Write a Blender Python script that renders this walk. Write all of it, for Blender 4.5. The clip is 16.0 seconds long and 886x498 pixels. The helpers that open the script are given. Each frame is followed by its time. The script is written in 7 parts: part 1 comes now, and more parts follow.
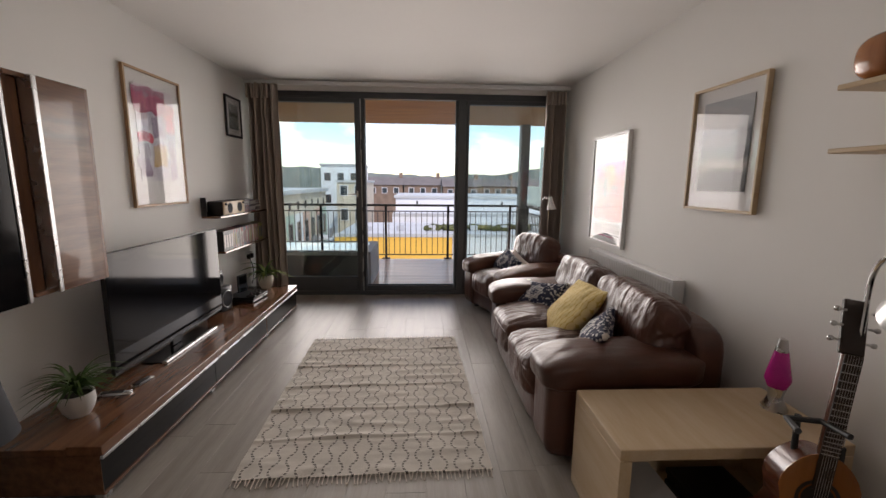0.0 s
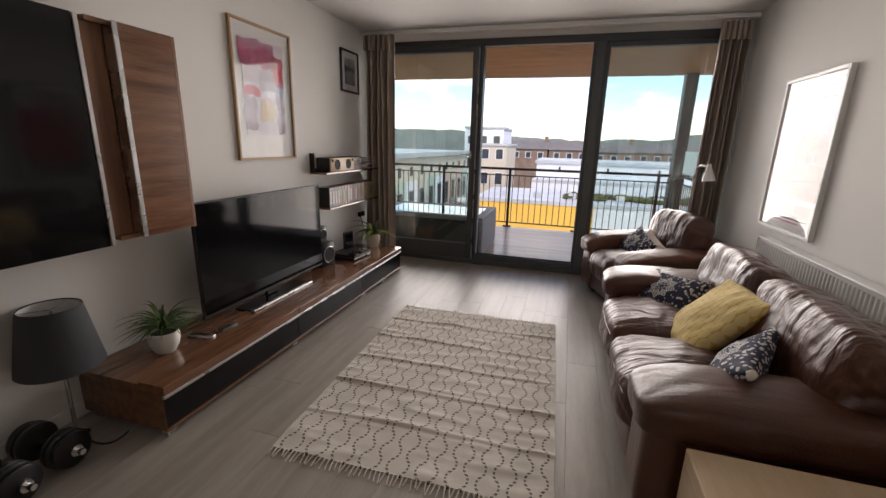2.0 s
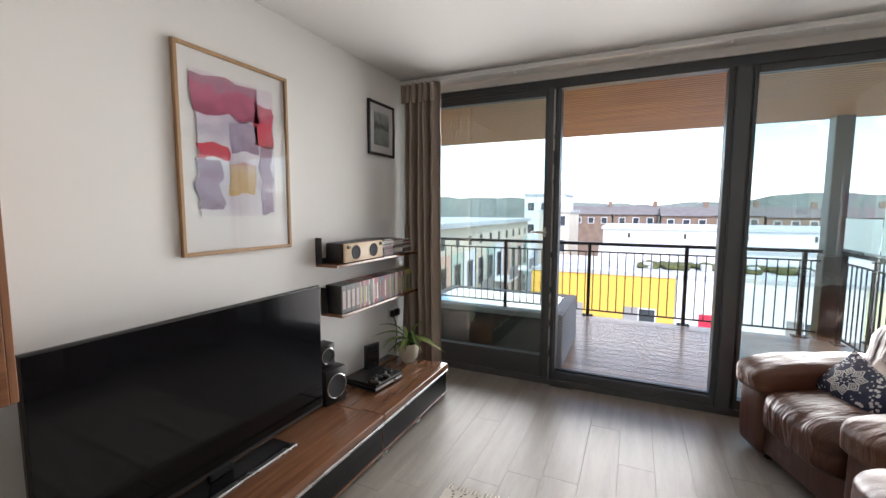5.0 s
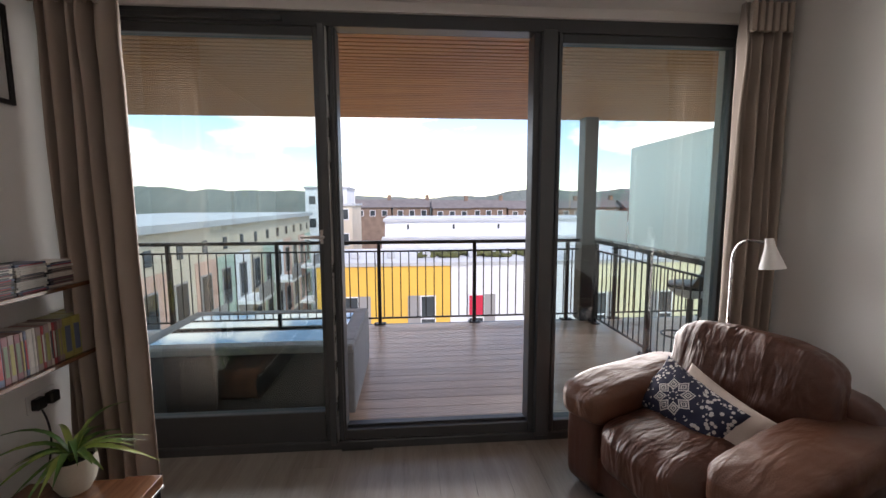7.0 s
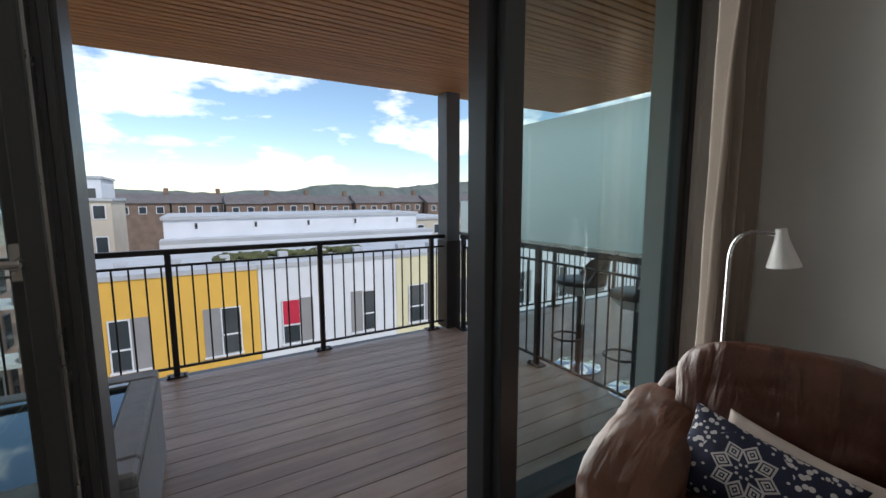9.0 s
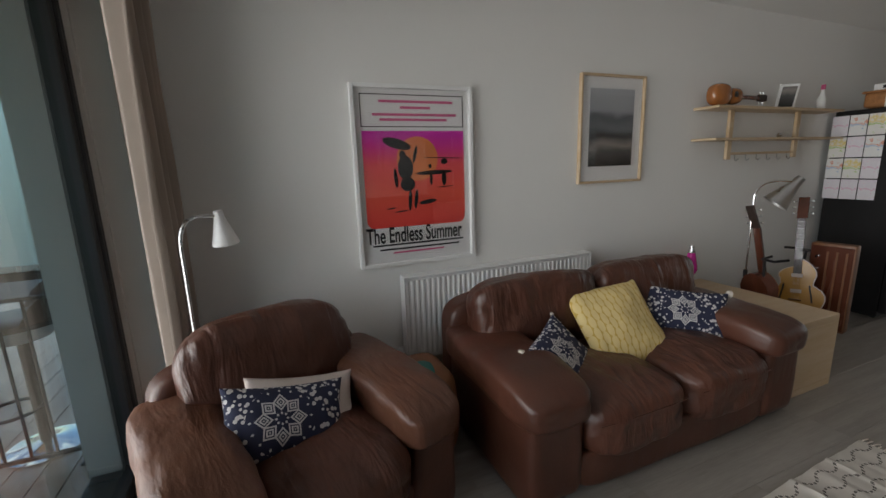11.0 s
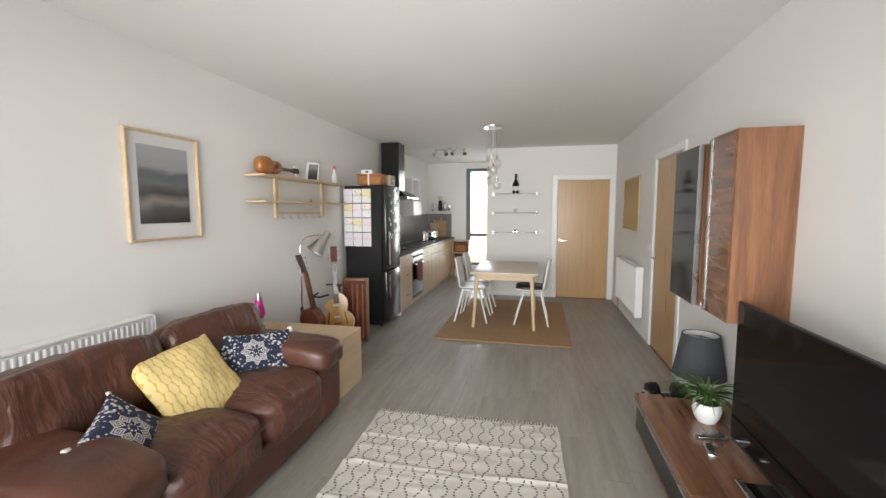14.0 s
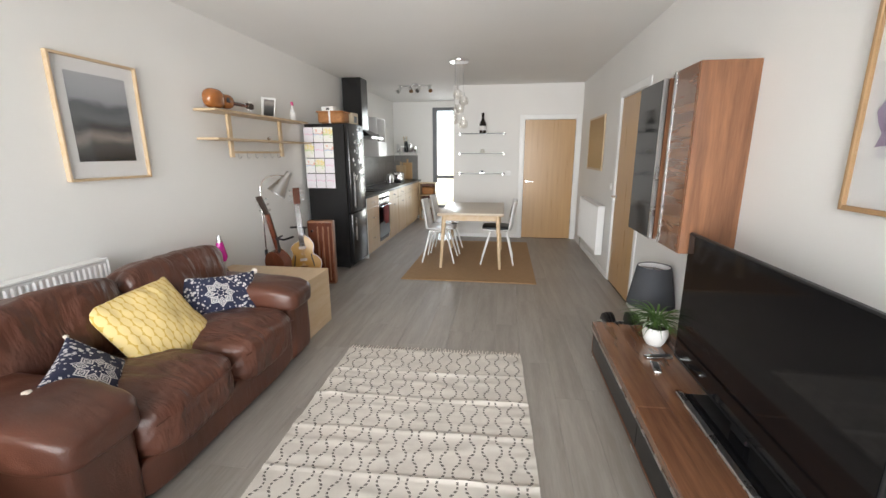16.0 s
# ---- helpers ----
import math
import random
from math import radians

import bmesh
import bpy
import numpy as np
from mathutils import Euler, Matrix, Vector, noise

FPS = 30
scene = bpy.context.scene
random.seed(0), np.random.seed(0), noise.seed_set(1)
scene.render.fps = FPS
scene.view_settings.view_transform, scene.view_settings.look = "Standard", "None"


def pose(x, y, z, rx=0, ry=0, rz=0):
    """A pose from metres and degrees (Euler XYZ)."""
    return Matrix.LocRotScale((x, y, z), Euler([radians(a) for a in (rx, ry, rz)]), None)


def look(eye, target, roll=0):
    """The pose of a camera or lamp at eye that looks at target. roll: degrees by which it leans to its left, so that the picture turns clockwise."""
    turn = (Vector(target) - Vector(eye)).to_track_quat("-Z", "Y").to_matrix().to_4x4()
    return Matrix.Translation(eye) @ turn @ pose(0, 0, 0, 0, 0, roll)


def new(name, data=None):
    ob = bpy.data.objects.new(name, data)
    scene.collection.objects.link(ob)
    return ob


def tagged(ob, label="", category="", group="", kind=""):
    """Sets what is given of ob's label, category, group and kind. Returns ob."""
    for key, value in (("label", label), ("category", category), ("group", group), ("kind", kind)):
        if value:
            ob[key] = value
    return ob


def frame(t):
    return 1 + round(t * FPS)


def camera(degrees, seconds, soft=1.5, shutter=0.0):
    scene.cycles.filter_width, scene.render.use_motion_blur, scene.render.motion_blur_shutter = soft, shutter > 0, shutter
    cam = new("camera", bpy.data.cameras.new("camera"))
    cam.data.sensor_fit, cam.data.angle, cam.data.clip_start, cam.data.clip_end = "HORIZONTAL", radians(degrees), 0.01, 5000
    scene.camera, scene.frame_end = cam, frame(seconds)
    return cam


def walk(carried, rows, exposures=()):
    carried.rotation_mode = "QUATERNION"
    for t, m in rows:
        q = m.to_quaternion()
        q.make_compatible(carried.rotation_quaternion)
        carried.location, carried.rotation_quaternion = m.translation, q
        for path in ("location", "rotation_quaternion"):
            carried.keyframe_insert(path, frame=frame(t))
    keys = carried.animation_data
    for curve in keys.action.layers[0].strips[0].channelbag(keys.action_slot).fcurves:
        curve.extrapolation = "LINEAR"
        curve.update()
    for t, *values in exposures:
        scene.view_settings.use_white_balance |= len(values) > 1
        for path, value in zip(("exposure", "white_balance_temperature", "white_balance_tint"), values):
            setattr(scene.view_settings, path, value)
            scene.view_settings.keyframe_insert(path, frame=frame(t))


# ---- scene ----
cam = camera(93.9, 16.0)
PATH = [
    (0, (0.282, 0.282, 1.474), (0.381, 2.253, 1.154), 0.6),
    (0.5, (0.276, 0.305, 1.465), (0.305, 2.275, 1.119), 1.0),
    (1, (0.305, 0.38, 1.446), (0.219, 2.342, 1.063), 1.3),
    (1.5, (0.46, 0.57, 1.456), (0.177, 2.502, 1.021), 1.4),
    (2, (0.571, 0.773, 1.434), (0.026, 2.633, 0.938), 1.6),
    (2.5, (0.552, 1.062, 1.388), (-0.167, 2.845, 0.839), 0.7),
    (3, (0.521, 1.295, 1.373), (-0.36, 2.981, 0.755), -0.2),
    (3.2, (0.518, 1.404, 1.384), (-0.436, 3.05, 0.768), 0.0),
    (5.3, (0.108, 2.214, 1.493), (-0.67, 4.052, 1.373), -0.2),
    (5.5, (0.102, 2.307, 1.482), (-0.601, 4.176, 1.382), 0.2),
    (6, (0.057, 2.598, 1.511), (-0.262, 4.565, 1.338), 0.1),
    (6.5, (0.008, 2.876, 1.509), (0.118, 4.869, 1.383), 0.4),
    (7, (-0.029, 3.164, 1.497), (0.126, 5.146, 1.279), -0.2),
    (7.5, (-0.027, 3.488, 1.518), (0.098, 5.474, 1.319), 0.7),
    (8, (-0.085, 3.763, 1.467), (0.173, 5.735, 1.25), 1.7),
    (8.5, (-0.196, 4.082, 1.475), (0.366, 5.987, 1.241), -0.0),
    (9, (-0.21, 4.395, 1.44), (0.805, 6.101, 1.196), -0.2),
    (9.5, (-0.122, 4.649, 1.423), (1.428, 5.890, 1.187), 0.1),
    (10, (-0.125, 4.84, 1.43), (1.810, 5.288, 1.202), -1.0),
    (10.2, (-0.148, 4.845, 1.469), (1.829, 5.014, 1.206), -1.6),
    (12.3, (-0.433, 5.092, 1.497), (0.619, 3.437, 1.106), -0.2),
    (12.5, (-0.429, 5.111, 1.503), (0.499, 3.376, 1.144), -0.3),
    (13, (-0.435, 5.099, 1.497), (0.341, 3.278, 1.208), 0.3),
    (13.5, (-0.48, 5.048, 1.507), (0.132, 3.159, 1.273), 0.3),
    (14, (-0.496, 5.025, 1.521), (-0.051, 3.084, 1.335), -0.1),
    (14.5, (-0.514, 5.029, 1.53), (-0.209, 3.058, 1.372), -0.5),
    (15, (-0.511, 5.029, 1.524), (-0.322, 3.046, 1.348), -0.6),
    (15.5, (-0.522, 5.03, 1.491), (-0.379, 3.058, 1.192), -0.6),
    (16, (-0.503, 5.031, 1.476), (-0.218, 3.103, 1.027), -0.2),
]
EXPOSURES = [(0, 0.45, 6900, 18), (1.5, 0.45, 6900, 18), (2.0, 0.6, 6900, 18), (2.5, 1.65, 6700, 14), (3.0, 1.7, 6650, 13), (5.3, 1.3, 6350, 12), (5.8, 1.4, 6400, 12), (6.5, 1.75, 6500, 12), (6.8, 1.1, 6700, 16), (7.0, 0.72, 6700, 18), (7.5, 0.48, 6650, 18), (8.0, 0.3, 6600, 16), (8.5, 0.1, 6400, 12), (9.0, -0.05, 6350, 8), (9.5, -0.4, 6300, 8), (10.2, -0.5, 6200, 8), (12.3, 1.45, 6300, 10), (13.0, 1.5, 6300, 10), (14.5, 1.5, 6300, 10), (16, 1.6, 6300, 10)]
walk(cam, [(t, look(eye, target, roll)) for t, eye, target, roll in PATH], EXPOSURES)

# ---- world, sun and large lights ----
world = bpy.data.worlds.new("sky")
scene.world = world
world.use_nodes = True
SUN_ELEVATION, SUN_AZIMUTH = radians(48), radians(150)


def build_sky():
    nt = world.node_tree
    n, link = nt.nodes, nt.links
    n.clear()
    out = n.new("ShaderNodeOutputWorld")
    sky = n.new("ShaderNodeTexSky")
    sky.sky_type, sky.sun_disc = "NISHITA", False
    sky.sun_elevation, sky.sun_rotation = SUN_ELEVATION, SUN_AZIMUTH
    sky.air_density, sky.dust_density, sky.ozone_density = 1.0, 0.3, 2.0
    tc = n.new("ShaderNodeTexCoord")
    mp = n.new("ShaderNodeMapping")
    mp.inputs["Scale"].default_value = (1.0, 1.0, 2.6)
    mp.inputs["Location"].default_value = (0.35, 0.1, 0.0)
    nz = n.new("ShaderNodeTexNoise")
    nz.inputs["Scale"].default_value, nz.inputs["Detail"].default_value = 4.2, 7.0
    nz.inputs["Roughness"].default_value = 0.56
    ramp = n.new("ShaderNodeValToRGB")
    ramp.color_ramp.elements[0].position, ramp.color_ramp.elements[1].position = 0.50, 0.61
    mix = n.new("ShaderNodeMix")
    mix.data_type = "RGBA"
    mix.inputs["B"].default_value = (8.8, 8.8, 9.0, 1)
    bg = n.new("ShaderNodeBackground")
    bg.inputs["Strength"].default_value = SKY
    link.new(tc.outputs["Generated"], mp.inputs["Vector"])
    link.new(mp.outputs[0], nz.inputs["Vector"])
    link.new(nz.outputs["Fac"], ramp.inputs["Fac"])
    link.new(ramp.outputs["Color"], mix.inputs["Factor"])
    link.new(sky.outputs[0], mix.inputs["A"])
    link.new(mix.outputs["Result"], bg.inputs["Color"])
    link.new(bg.outputs[0], out.inputs[0])


SKY = 0.18
build_sky()

sun = new("sun", bpy.data.lights.new("sun", "SUN"))
sun.data.energy, sun.data.angle, sun.data.color = 2.0, radians(1.5), (1.0, 0.95, 0.87)
# the sun stands behind the building, over the kitchen end
sun_way = Vector((math.sin(SUN_AZIMUTH) * math.cos(SUN_ELEVATION), math.cos(SUN_AZIMUTH) * math.cos(SUN_ELEVATION), math.sin(SUN_ELEVATION)))
sun.matrix_world = look(sun_way * 30, (0, 0, 0))


def window_light(name, x, y, z, w, h, turn, power, color=(1, 1, 1), spread=98):
    """The sky's light, standing in a window's opening."""
    ob = new(name, bpy.data.lights.new(name, "AREA"))
    ob.data.shape, ob.data.size, ob.data.size_y, ob.data.energy, ob.data.color, ob.data.spread = "RECTANGLE", w, h, power, color, radians(spread)
    ob.matrix_world = pose(x, y, z, 90, 0, turn)
    return ob


# ---- materials ----
def links(m):
    return m.node_tree.nodes, m.node_tree.links


def surface(name, color, rough=0.5, metal=0.0, vary=0.08, scale=6.0, bump=0.02, grain=120.0, stretch=(1, 1, 1), color2=None, coat=0.0, sheen=0.0, random=0.0, rough_vary=0.08, gloss=0.5):
    """A surface with large stains and fine grain, in metres."""
    m = bpy.data.materials.new(name)
    m.use_nodes = True
    n, link = links(m)
    b = n["Principled BSDF"]
    tc = n.new("ShaderNodeTexCoord")
    mp = n.new("ShaderNodeMapping")
    mp.inputs["Scale"].default_value = stretch
    link.new(tc.outputs["Object"], mp.inputs["Vector"])
    big, fine = n.new("ShaderNodeTexNoise"), n.new("ShaderNodeTexNoise")
    big.inputs["Scale"].default_value, big.inputs["Detail"].default_value = scale, 5.0
    fine.inputs["Scale"].default_value, fine.inputs["Detail"].default_value = grain, 3.0
    for t in (big, fine):
        link.new(mp.outputs[0], t.inputs["Vector"])
    c2 = color2 or tuple(max(0.0, c * (1 - 3 * vary)) for c in color)
    ramp = n.new("ShaderNodeValToRGB")
    e = ramp.color_ramp.elements
    e[0].position, e[1].position = 0.3, 0.7
    e[0].color, e[1].color = (*c2, 1), (*color, 1)
    add = n.new("ShaderNodeMath")
    add.operation = "MULTIPLY_ADD"
    add.inputs[1].default_value = 0.3
    link.new(fine.outputs["Fac"], add.inputs[0])
    sub = n.new("ShaderNodeMath")
    sub.operation = "SUBTRACT"
    sub.inputs[1].default_value = 0.15
    link.new(big.outputs["Fac"], sub.inputs[0])
    link.new(sub.outputs[0], add.inputs[2])
    last = add.outputs[0]
    if random:
        info = n.new("ShaderNodeObjectInfo")
        r = n.new("ShaderNodeMath")
        r.operation = "MULTIPLY_ADD"
        r.inputs[1].default_value = random
        half = n.new("ShaderNodeMath")
        half.operation = "SUBTRACT"
        half.inputs[1].default_value = random / 2
        link.new(info.outputs["Random"], r.inputs[0])
        link.new(last, half.inputs[0])
        link.new(half.outputs[0], r.inputs[2])
        last = r.outputs[0]
        off = n.new("ShaderNodeVectorMath")
        off.operation = "SCALE"
        off.inputs["Scale"].default_value = 37.0
        comb = n.new("ShaderNodeCombineXYZ")
        for k in range(3):
            link.new(info.outputs["Random"], comb.inputs[k])
        link.new(comb.outputs[0], off.inputs[0])
        link.new(off.outputs[0], mp.inputs["Location"])
    link.new(last, ramp.inputs["Fac"])
    link.new(ramp.outputs["Color"], b.inputs["Base Color"])
    rr = n.new("ShaderNodeMapRange")
    rr.inputs["To Min"].default_value, rr.inputs["To Max"].default_value = max(0.02, rough - rough_vary), min(1.0, rough + rough_vary)
    link.new(big.outputs["Fac"], rr.inputs["Value"])
    link.new(rr.outputs[0], b.inputs["Roughness"])
    b.inputs["Metallic"].default_value = metal
    b.inputs["Coat Weight"].default_value = coat
    b.inputs["Sheen Weight"].default_value = sheen
    b.inputs["Specular IOR Level"].default_value = gloss
    if bump:
        bp = n.new("ShaderNodeBump")
        bp.inputs["Strength"].default_value, bp.inputs["Distance"].default_value = min(1.0, bump * 10), 0.004
        link.new(fine.outputs["Fac"], bp.inputs["Height"])
        link.new(bp.outputs[0], b.inputs["Normal"])
    return m


def glass(name, tint=(1, 1, 1), rough=0.0, reflect=0.08, slant=0.75):
    """A pane: clear, with a mirror's reflection that grows at a slant."""
    m = bpy.data.materials.new(name)
    m.use_nodes = True
    n, link = links(m)
    n.remove(n["Principled BSDF"])
    tr, gl, mx, fr = n.new("ShaderNodeBsdfTransparent"), n.new("ShaderNodeBsdfGlossy"), n.new("ShaderNodeMixShader"), n.new("ShaderNodeMath")
    tr.inputs[0].default_value = (*tint, 1)
    gl.inputs["Roughness"].default_value = rough
    lw, pw = n.new("ShaderNodeLayerWeight"), n.new("ShaderNodeMath")
    lw.inputs["Blend"].default_value = 0.5
    pw.operation, fr.operation = "POWER", "MULTIPLY_ADD"
    pw.inputs[1].default_value = 4.0
    fr.inputs[1].default_value, fr.inputs[2].default_value = slant, reflect
    link.new(lw.outputs["Facing"], pw.inputs[0])
    link.new(pw.outputs[0], fr.inputs[0])
    link.new(fr.outputs[0], mx.inputs[0])
    link.new(tr.outputs[0], mx.inputs[1])
    link.new(gl.outputs[0], mx.inputs[2])
    link.new(mx.outputs[0], n["Material Output"].inputs[0])
    return m


def frosted(name, color):
    m = bpy.data.materials.new(name)
    m.use_nodes = True
    n, link = links(m)
    n.remove(n["Principled BSDF"])
    tl, df, rf = n.new("ShaderNodeBsdfTranslucent"), n.new("ShaderNodeBsdfDiffuse"), n.new("ShaderNodeBsdfRefraction")
    mx, my = n.new("ShaderNodeMixShader"), n.new("ShaderNodeMixShader")
    for k in (tl, df, rf):
        k.inputs[0].default_value = (*color, 1)
    rf.inputs["Roughness"].default_value, rf.inputs["IOR"].default_value = 0.95, 1.25
    mx.inputs[0].default_value, my.inputs[0].default_value = 0.10, 0.5
    link.new(tl.outputs[0], mx.inputs[1])
    link.new(df.outputs[0], mx.inputs[2])
    link.new(mx.outputs[0], my.inputs[1])
    link.new(rf.outputs[0], my.inputs[2])
    link.new(my.outputs[0], n["Material Output"].inputs[0])
    return m


PAINT = surface("wall paint", (0.80, 0.79, 0.765), 0.75, vary=0.012, scale=1.3, bump=0.012, grain=260)
CEILING = surface("ceiling paint", (0.82, 0.81, 0.79), 0.85, vary=0.012, scale=1.1, bump=0.01, grain=220)
WHITE = surface("white gloss paint", (0.82, 0.82, 0.81), 0.35, vary=0.012, scale=5, bump=0.004, grain=90)
PLANK = surface("grey oak laminate", (0.325, 0.298, 0.268), 0.40, vary=0.1, scale=2.0, bump=0.012, grain=16, stretch=(8, 0.7, 1), color2=(0.235, 0.212, 0.186), random=0.10, rough_vary=0.06)
JOINT = surface("dark joint", (0.15, 0.14, 0.125), 0.8)
FRAME = surface("dark grey aluminium", (0.075, 0.08, 0.085), 0.42, metal=0.3, vary=0.03, bump=0.006, grain=300)
BLACK = surface("black plastic", (0.012, 0.012, 0.013), 0.4, vary=0.05, bump=0.006)
RAILING = surface("dark painted steel", (0.045, 0.04, 0.04), 0.45, metal=0.3, vary=0.08, bump=0.01)
COLUMN = surface("grey painted column", (0.16, 0.17, 0.18), 0.5, vary=0.06, scale=3, bump=0.012)
DECK = surface("wet hardwood decking", (0.76, 0.58, 0.45), 0.38, vary=0.1, scale=2.4, bump=0.02, grain=30, stretch=(0.7, 7, 1), color2=(0.56, 0.41, 0.31), random=0.3, rough_vary=0.12, coat=0.7, gloss=0.6)
DECK.node_tree.nodes["Principled BSDF"].inputs["Coat IOR"].default_value = 1.6
DECK.node_tree.nodes["Principled BSDF"].inputs["Coat Roughness"].default_value = 0.16
SOFFIT = surface("cedar soffit slat", (0.74, 0.36, 0.14), 0.55, vary=0.1, scale=2.4, bump=0.02, grain=24, stretch=(0.6, 9, 3), color2=(0.54, 0.24, 0.09), random=0.25)
OAK = surface("oak veneer door", (0.50, 0.31, 0.14), 0.3, vary=0.06, scale=2.2, bump=0.006, grain=40, stretch=(10, 10, 0.5), color2=(0.44, 0.265, 0.115))
WALNUT = surface("walnut veneer", (0.25, 0.115, 0.058), 0.22, vary=0.1, scale=2.0, bump=0.006, grain=14, stretch=(11, 0.8, 11), color2=(0.115, 0.05, 0.027), coat=0.6)
WALNUT_UP = surface("upright walnut veneer", (0.27, 0.125, 0.062), 0.32, vary=0.1, scale=2.0, bump=0.01, grain=14, stretch=(11, 11, 0.8), color2=(0.125, 0.055, 0.03))
PINE = surface("pale birch", (0.60, 0.47, 0.32), 0.42, vary=0.05, scale=2.4, bump=0.01, grain=18, stretch=(6, 0.8, 6), color2=(0.52, 0.37, 0.21))
BEECH = surface("beech cabinet front", (0.54, 0.40, 0.245), 0.38, vary=0.05, scale=2.2, bump=0.008, grain=20, stretch=(6, 6, 0.7), color2=(0.47, 0.31, 0.16))
LEATHER = surface("worn brown leather", (0.100, 0.036, 0.021), 0.36, vary=0.12, scale=3.2, bump=0.03, grain=190, color2=(0.055, 0.021, 0.013), rough_vary=0.12)


def creases(m, strength, distance):
    """Adds the long soft creases of stretched hide to a material's relief."""
    n, link = links(m)
    tc, mp, nz, rd = n.new("ShaderNodeTexCoord"), n.new("ShaderNodeMapping"), n.new("ShaderNodeTexNoise"), n.new("ShaderNodeMath")
    mp.inputs["Scale"].default_value = (0.8, 2.6, 0.8)
    nz.inputs["Scale"].default_value, nz.inputs["Detail"].default_value, nz.inputs["Distortion"].default_value = 4.5, 3.0, 0.4
    rd.operation = "POWER"
    rd.inputs[1].default_value = 1.6
    bp = n.new("ShaderNodeBump")
    bp.inputs["Strength"].default_value, bp.inputs["Distance"].default_value = strength, distance
    b = n["Principled BSDF"]
    old = b.inputs["Normal"].links[0].from_socket
    link.new(tc.outputs["Object"], mp.inputs["Vector"])
    link.new(mp.outputs[0], nz.inputs["Vector"])
    link.new(nz.outputs["Fac"], rd.inputs[0])
    link.new(rd.outputs[0], bp.inputs["Height"])
    link.new(old, bp.inputs["Normal"])
    link.new(bp.outputs[0], b.inputs["Normal"])


LEATHER_SMOOTH = surface("smooth brown leather", (0.100, 0.036, 0.021), 0.36, vary=0.12, scale=3.2, bump=0.03, grain=190, color2=(0.055, 0.021, 0.013), rough_vary=0.12)
# tan from wear, and from window light put into the colour
LEATHER_WORN_LIT = surface("worn tan leather with window light added", (0.155, 0.066, 0.036), 0.40, vary=0.12, scale=2.6, bump=0.03, grain=190, color2=(0.085, 0.034, 0.020), rough_vary=0.12)
creases(LEATHER_WORN_LIT, 0.4, 0.05)
creases(LEATHER, 0.62, 0.05)
creases(LEATHER_SMOOTH, 0.2, 0.03)
SILVER = surface("brushed steel", (0.62, 0.62, 0.62), 0.28, metal=1.0, vary=0.03, bump=0.004)
CHROME = surface("chrome", (0.8, 0.8, 0.8), 0.1, metal=1.0, vary=0.01, bump=0.0)
SCREEN = surface("switched-off screen", (0.006, 0.006, 0.007), 0.07, vary=0.02, bump=0.0, rough_vary=0.02, gloss=0.25)
GLOSS_BLACK = surface("black glass", (0.008, 0.008, 0.009), 0.08, vary=0.02, bump=0.0, rough_vary=0.02, gloss=0.3)
PANE = glass("window pane", (0.84, 0.925, 0.905), reflect=0.085)
CLEAR = glass("clear glass", (0.93, 0.96, 0.95), reflect=0.045)
PICTURE_GLASS = glass("picture glass", (0.97, 0.97, 0.97), reflect=0.04, slant=0.42)
FROST = frosted("frosted glass", (0.93, 0.99, 0.975))
CURTAIN = surface("taupe curtain cloth", (0.37, 0.30, 0.25), 0.85, vary=0.05, scale=3, bump=0.03, grain=420, sheen=0.2)


# ---- shapes ----
def box(bm, x0, y0, z0, x1, y1, z1, bevel=0.0, seg=1):
    r = bmesh.ops.create_cube(bm, size=1.0, matrix=Matrix.Translation(((x0 + x1) / 2, (y0 + y1) / 2, (z0 + z1) / 2)) @ Matrix.Diagonal((abs(x1 - x0), abs(y1 - y0), abs(z1 - z0), 1)))
    if bevel:
        edges = list({e for v in r["verts"] for e in v.link_edges})
        bmesh.ops.bevel(bm, geom=edges, offset=bevel, segments=seg, affect="EDGES", profile=0.5)
    return bm


def boxed(*a, **k):
    return box(bmesh.new(), *a, **k)


def rod(bm, p, q, r, r2=None, seg=10):
    p, q = Vector(p), Vector(q)
    m = Matrix.Translation((p + q) / 2) @ (q - p).to_track_quat("Z", "Y").to_matrix().to_4x4()
    bmesh.ops.create_cone(bm, cap_ends=True, segments=seg, radius1=r, radius2=r if r2 is None else r2, depth=(q - p).length, matrix=m)
    return bm


def tube(bm, pts, r, seg=8):
    """A bent tube through the points."""
    pts = [Vector(p) for p in pts]
    rings = []
    side = None
    for i, p in enumerate(pts):
        d = (pts[min(i + 1, len(pts) - 1)] - pts[max(i - 1, 0)]).normalized()
        ref = side or (Vector((0, 0, 1)) if abs(d.z) < 0.9 else Vector((1, 0, 0)))
        a = (ref - d * ref.dot(d)).normalized()
        side = a
        b = d.cross(a)
        rings.append([bm.verts.new(p + r * (math.cos(k * 2 * math.pi / seg) * a + math.sin(k * 2 * math.pi / seg) * b)) for k in range(seg)])
    for u, v in zip(rings, rings[1:]):
        for k in range(seg):
            bm.faces.new((u[k], u[(k + 1) % seg], v[(k + 1) % seg], v[k]))
    bm.faces.new(rings[0][::-1])
    bm.faces.new(rings[-1])
    return bm


def arc(p, q, via, n=10):
    """Points of a bend from p to q that is drawn towards via."""
    p, q, via = Vector(p), Vector(q), Vector(via)
    return [(1 - t) ** 2 * p + 2 * t * (1 - t) * via + t * t * q for t in (i / n for i in range(n + 1))]


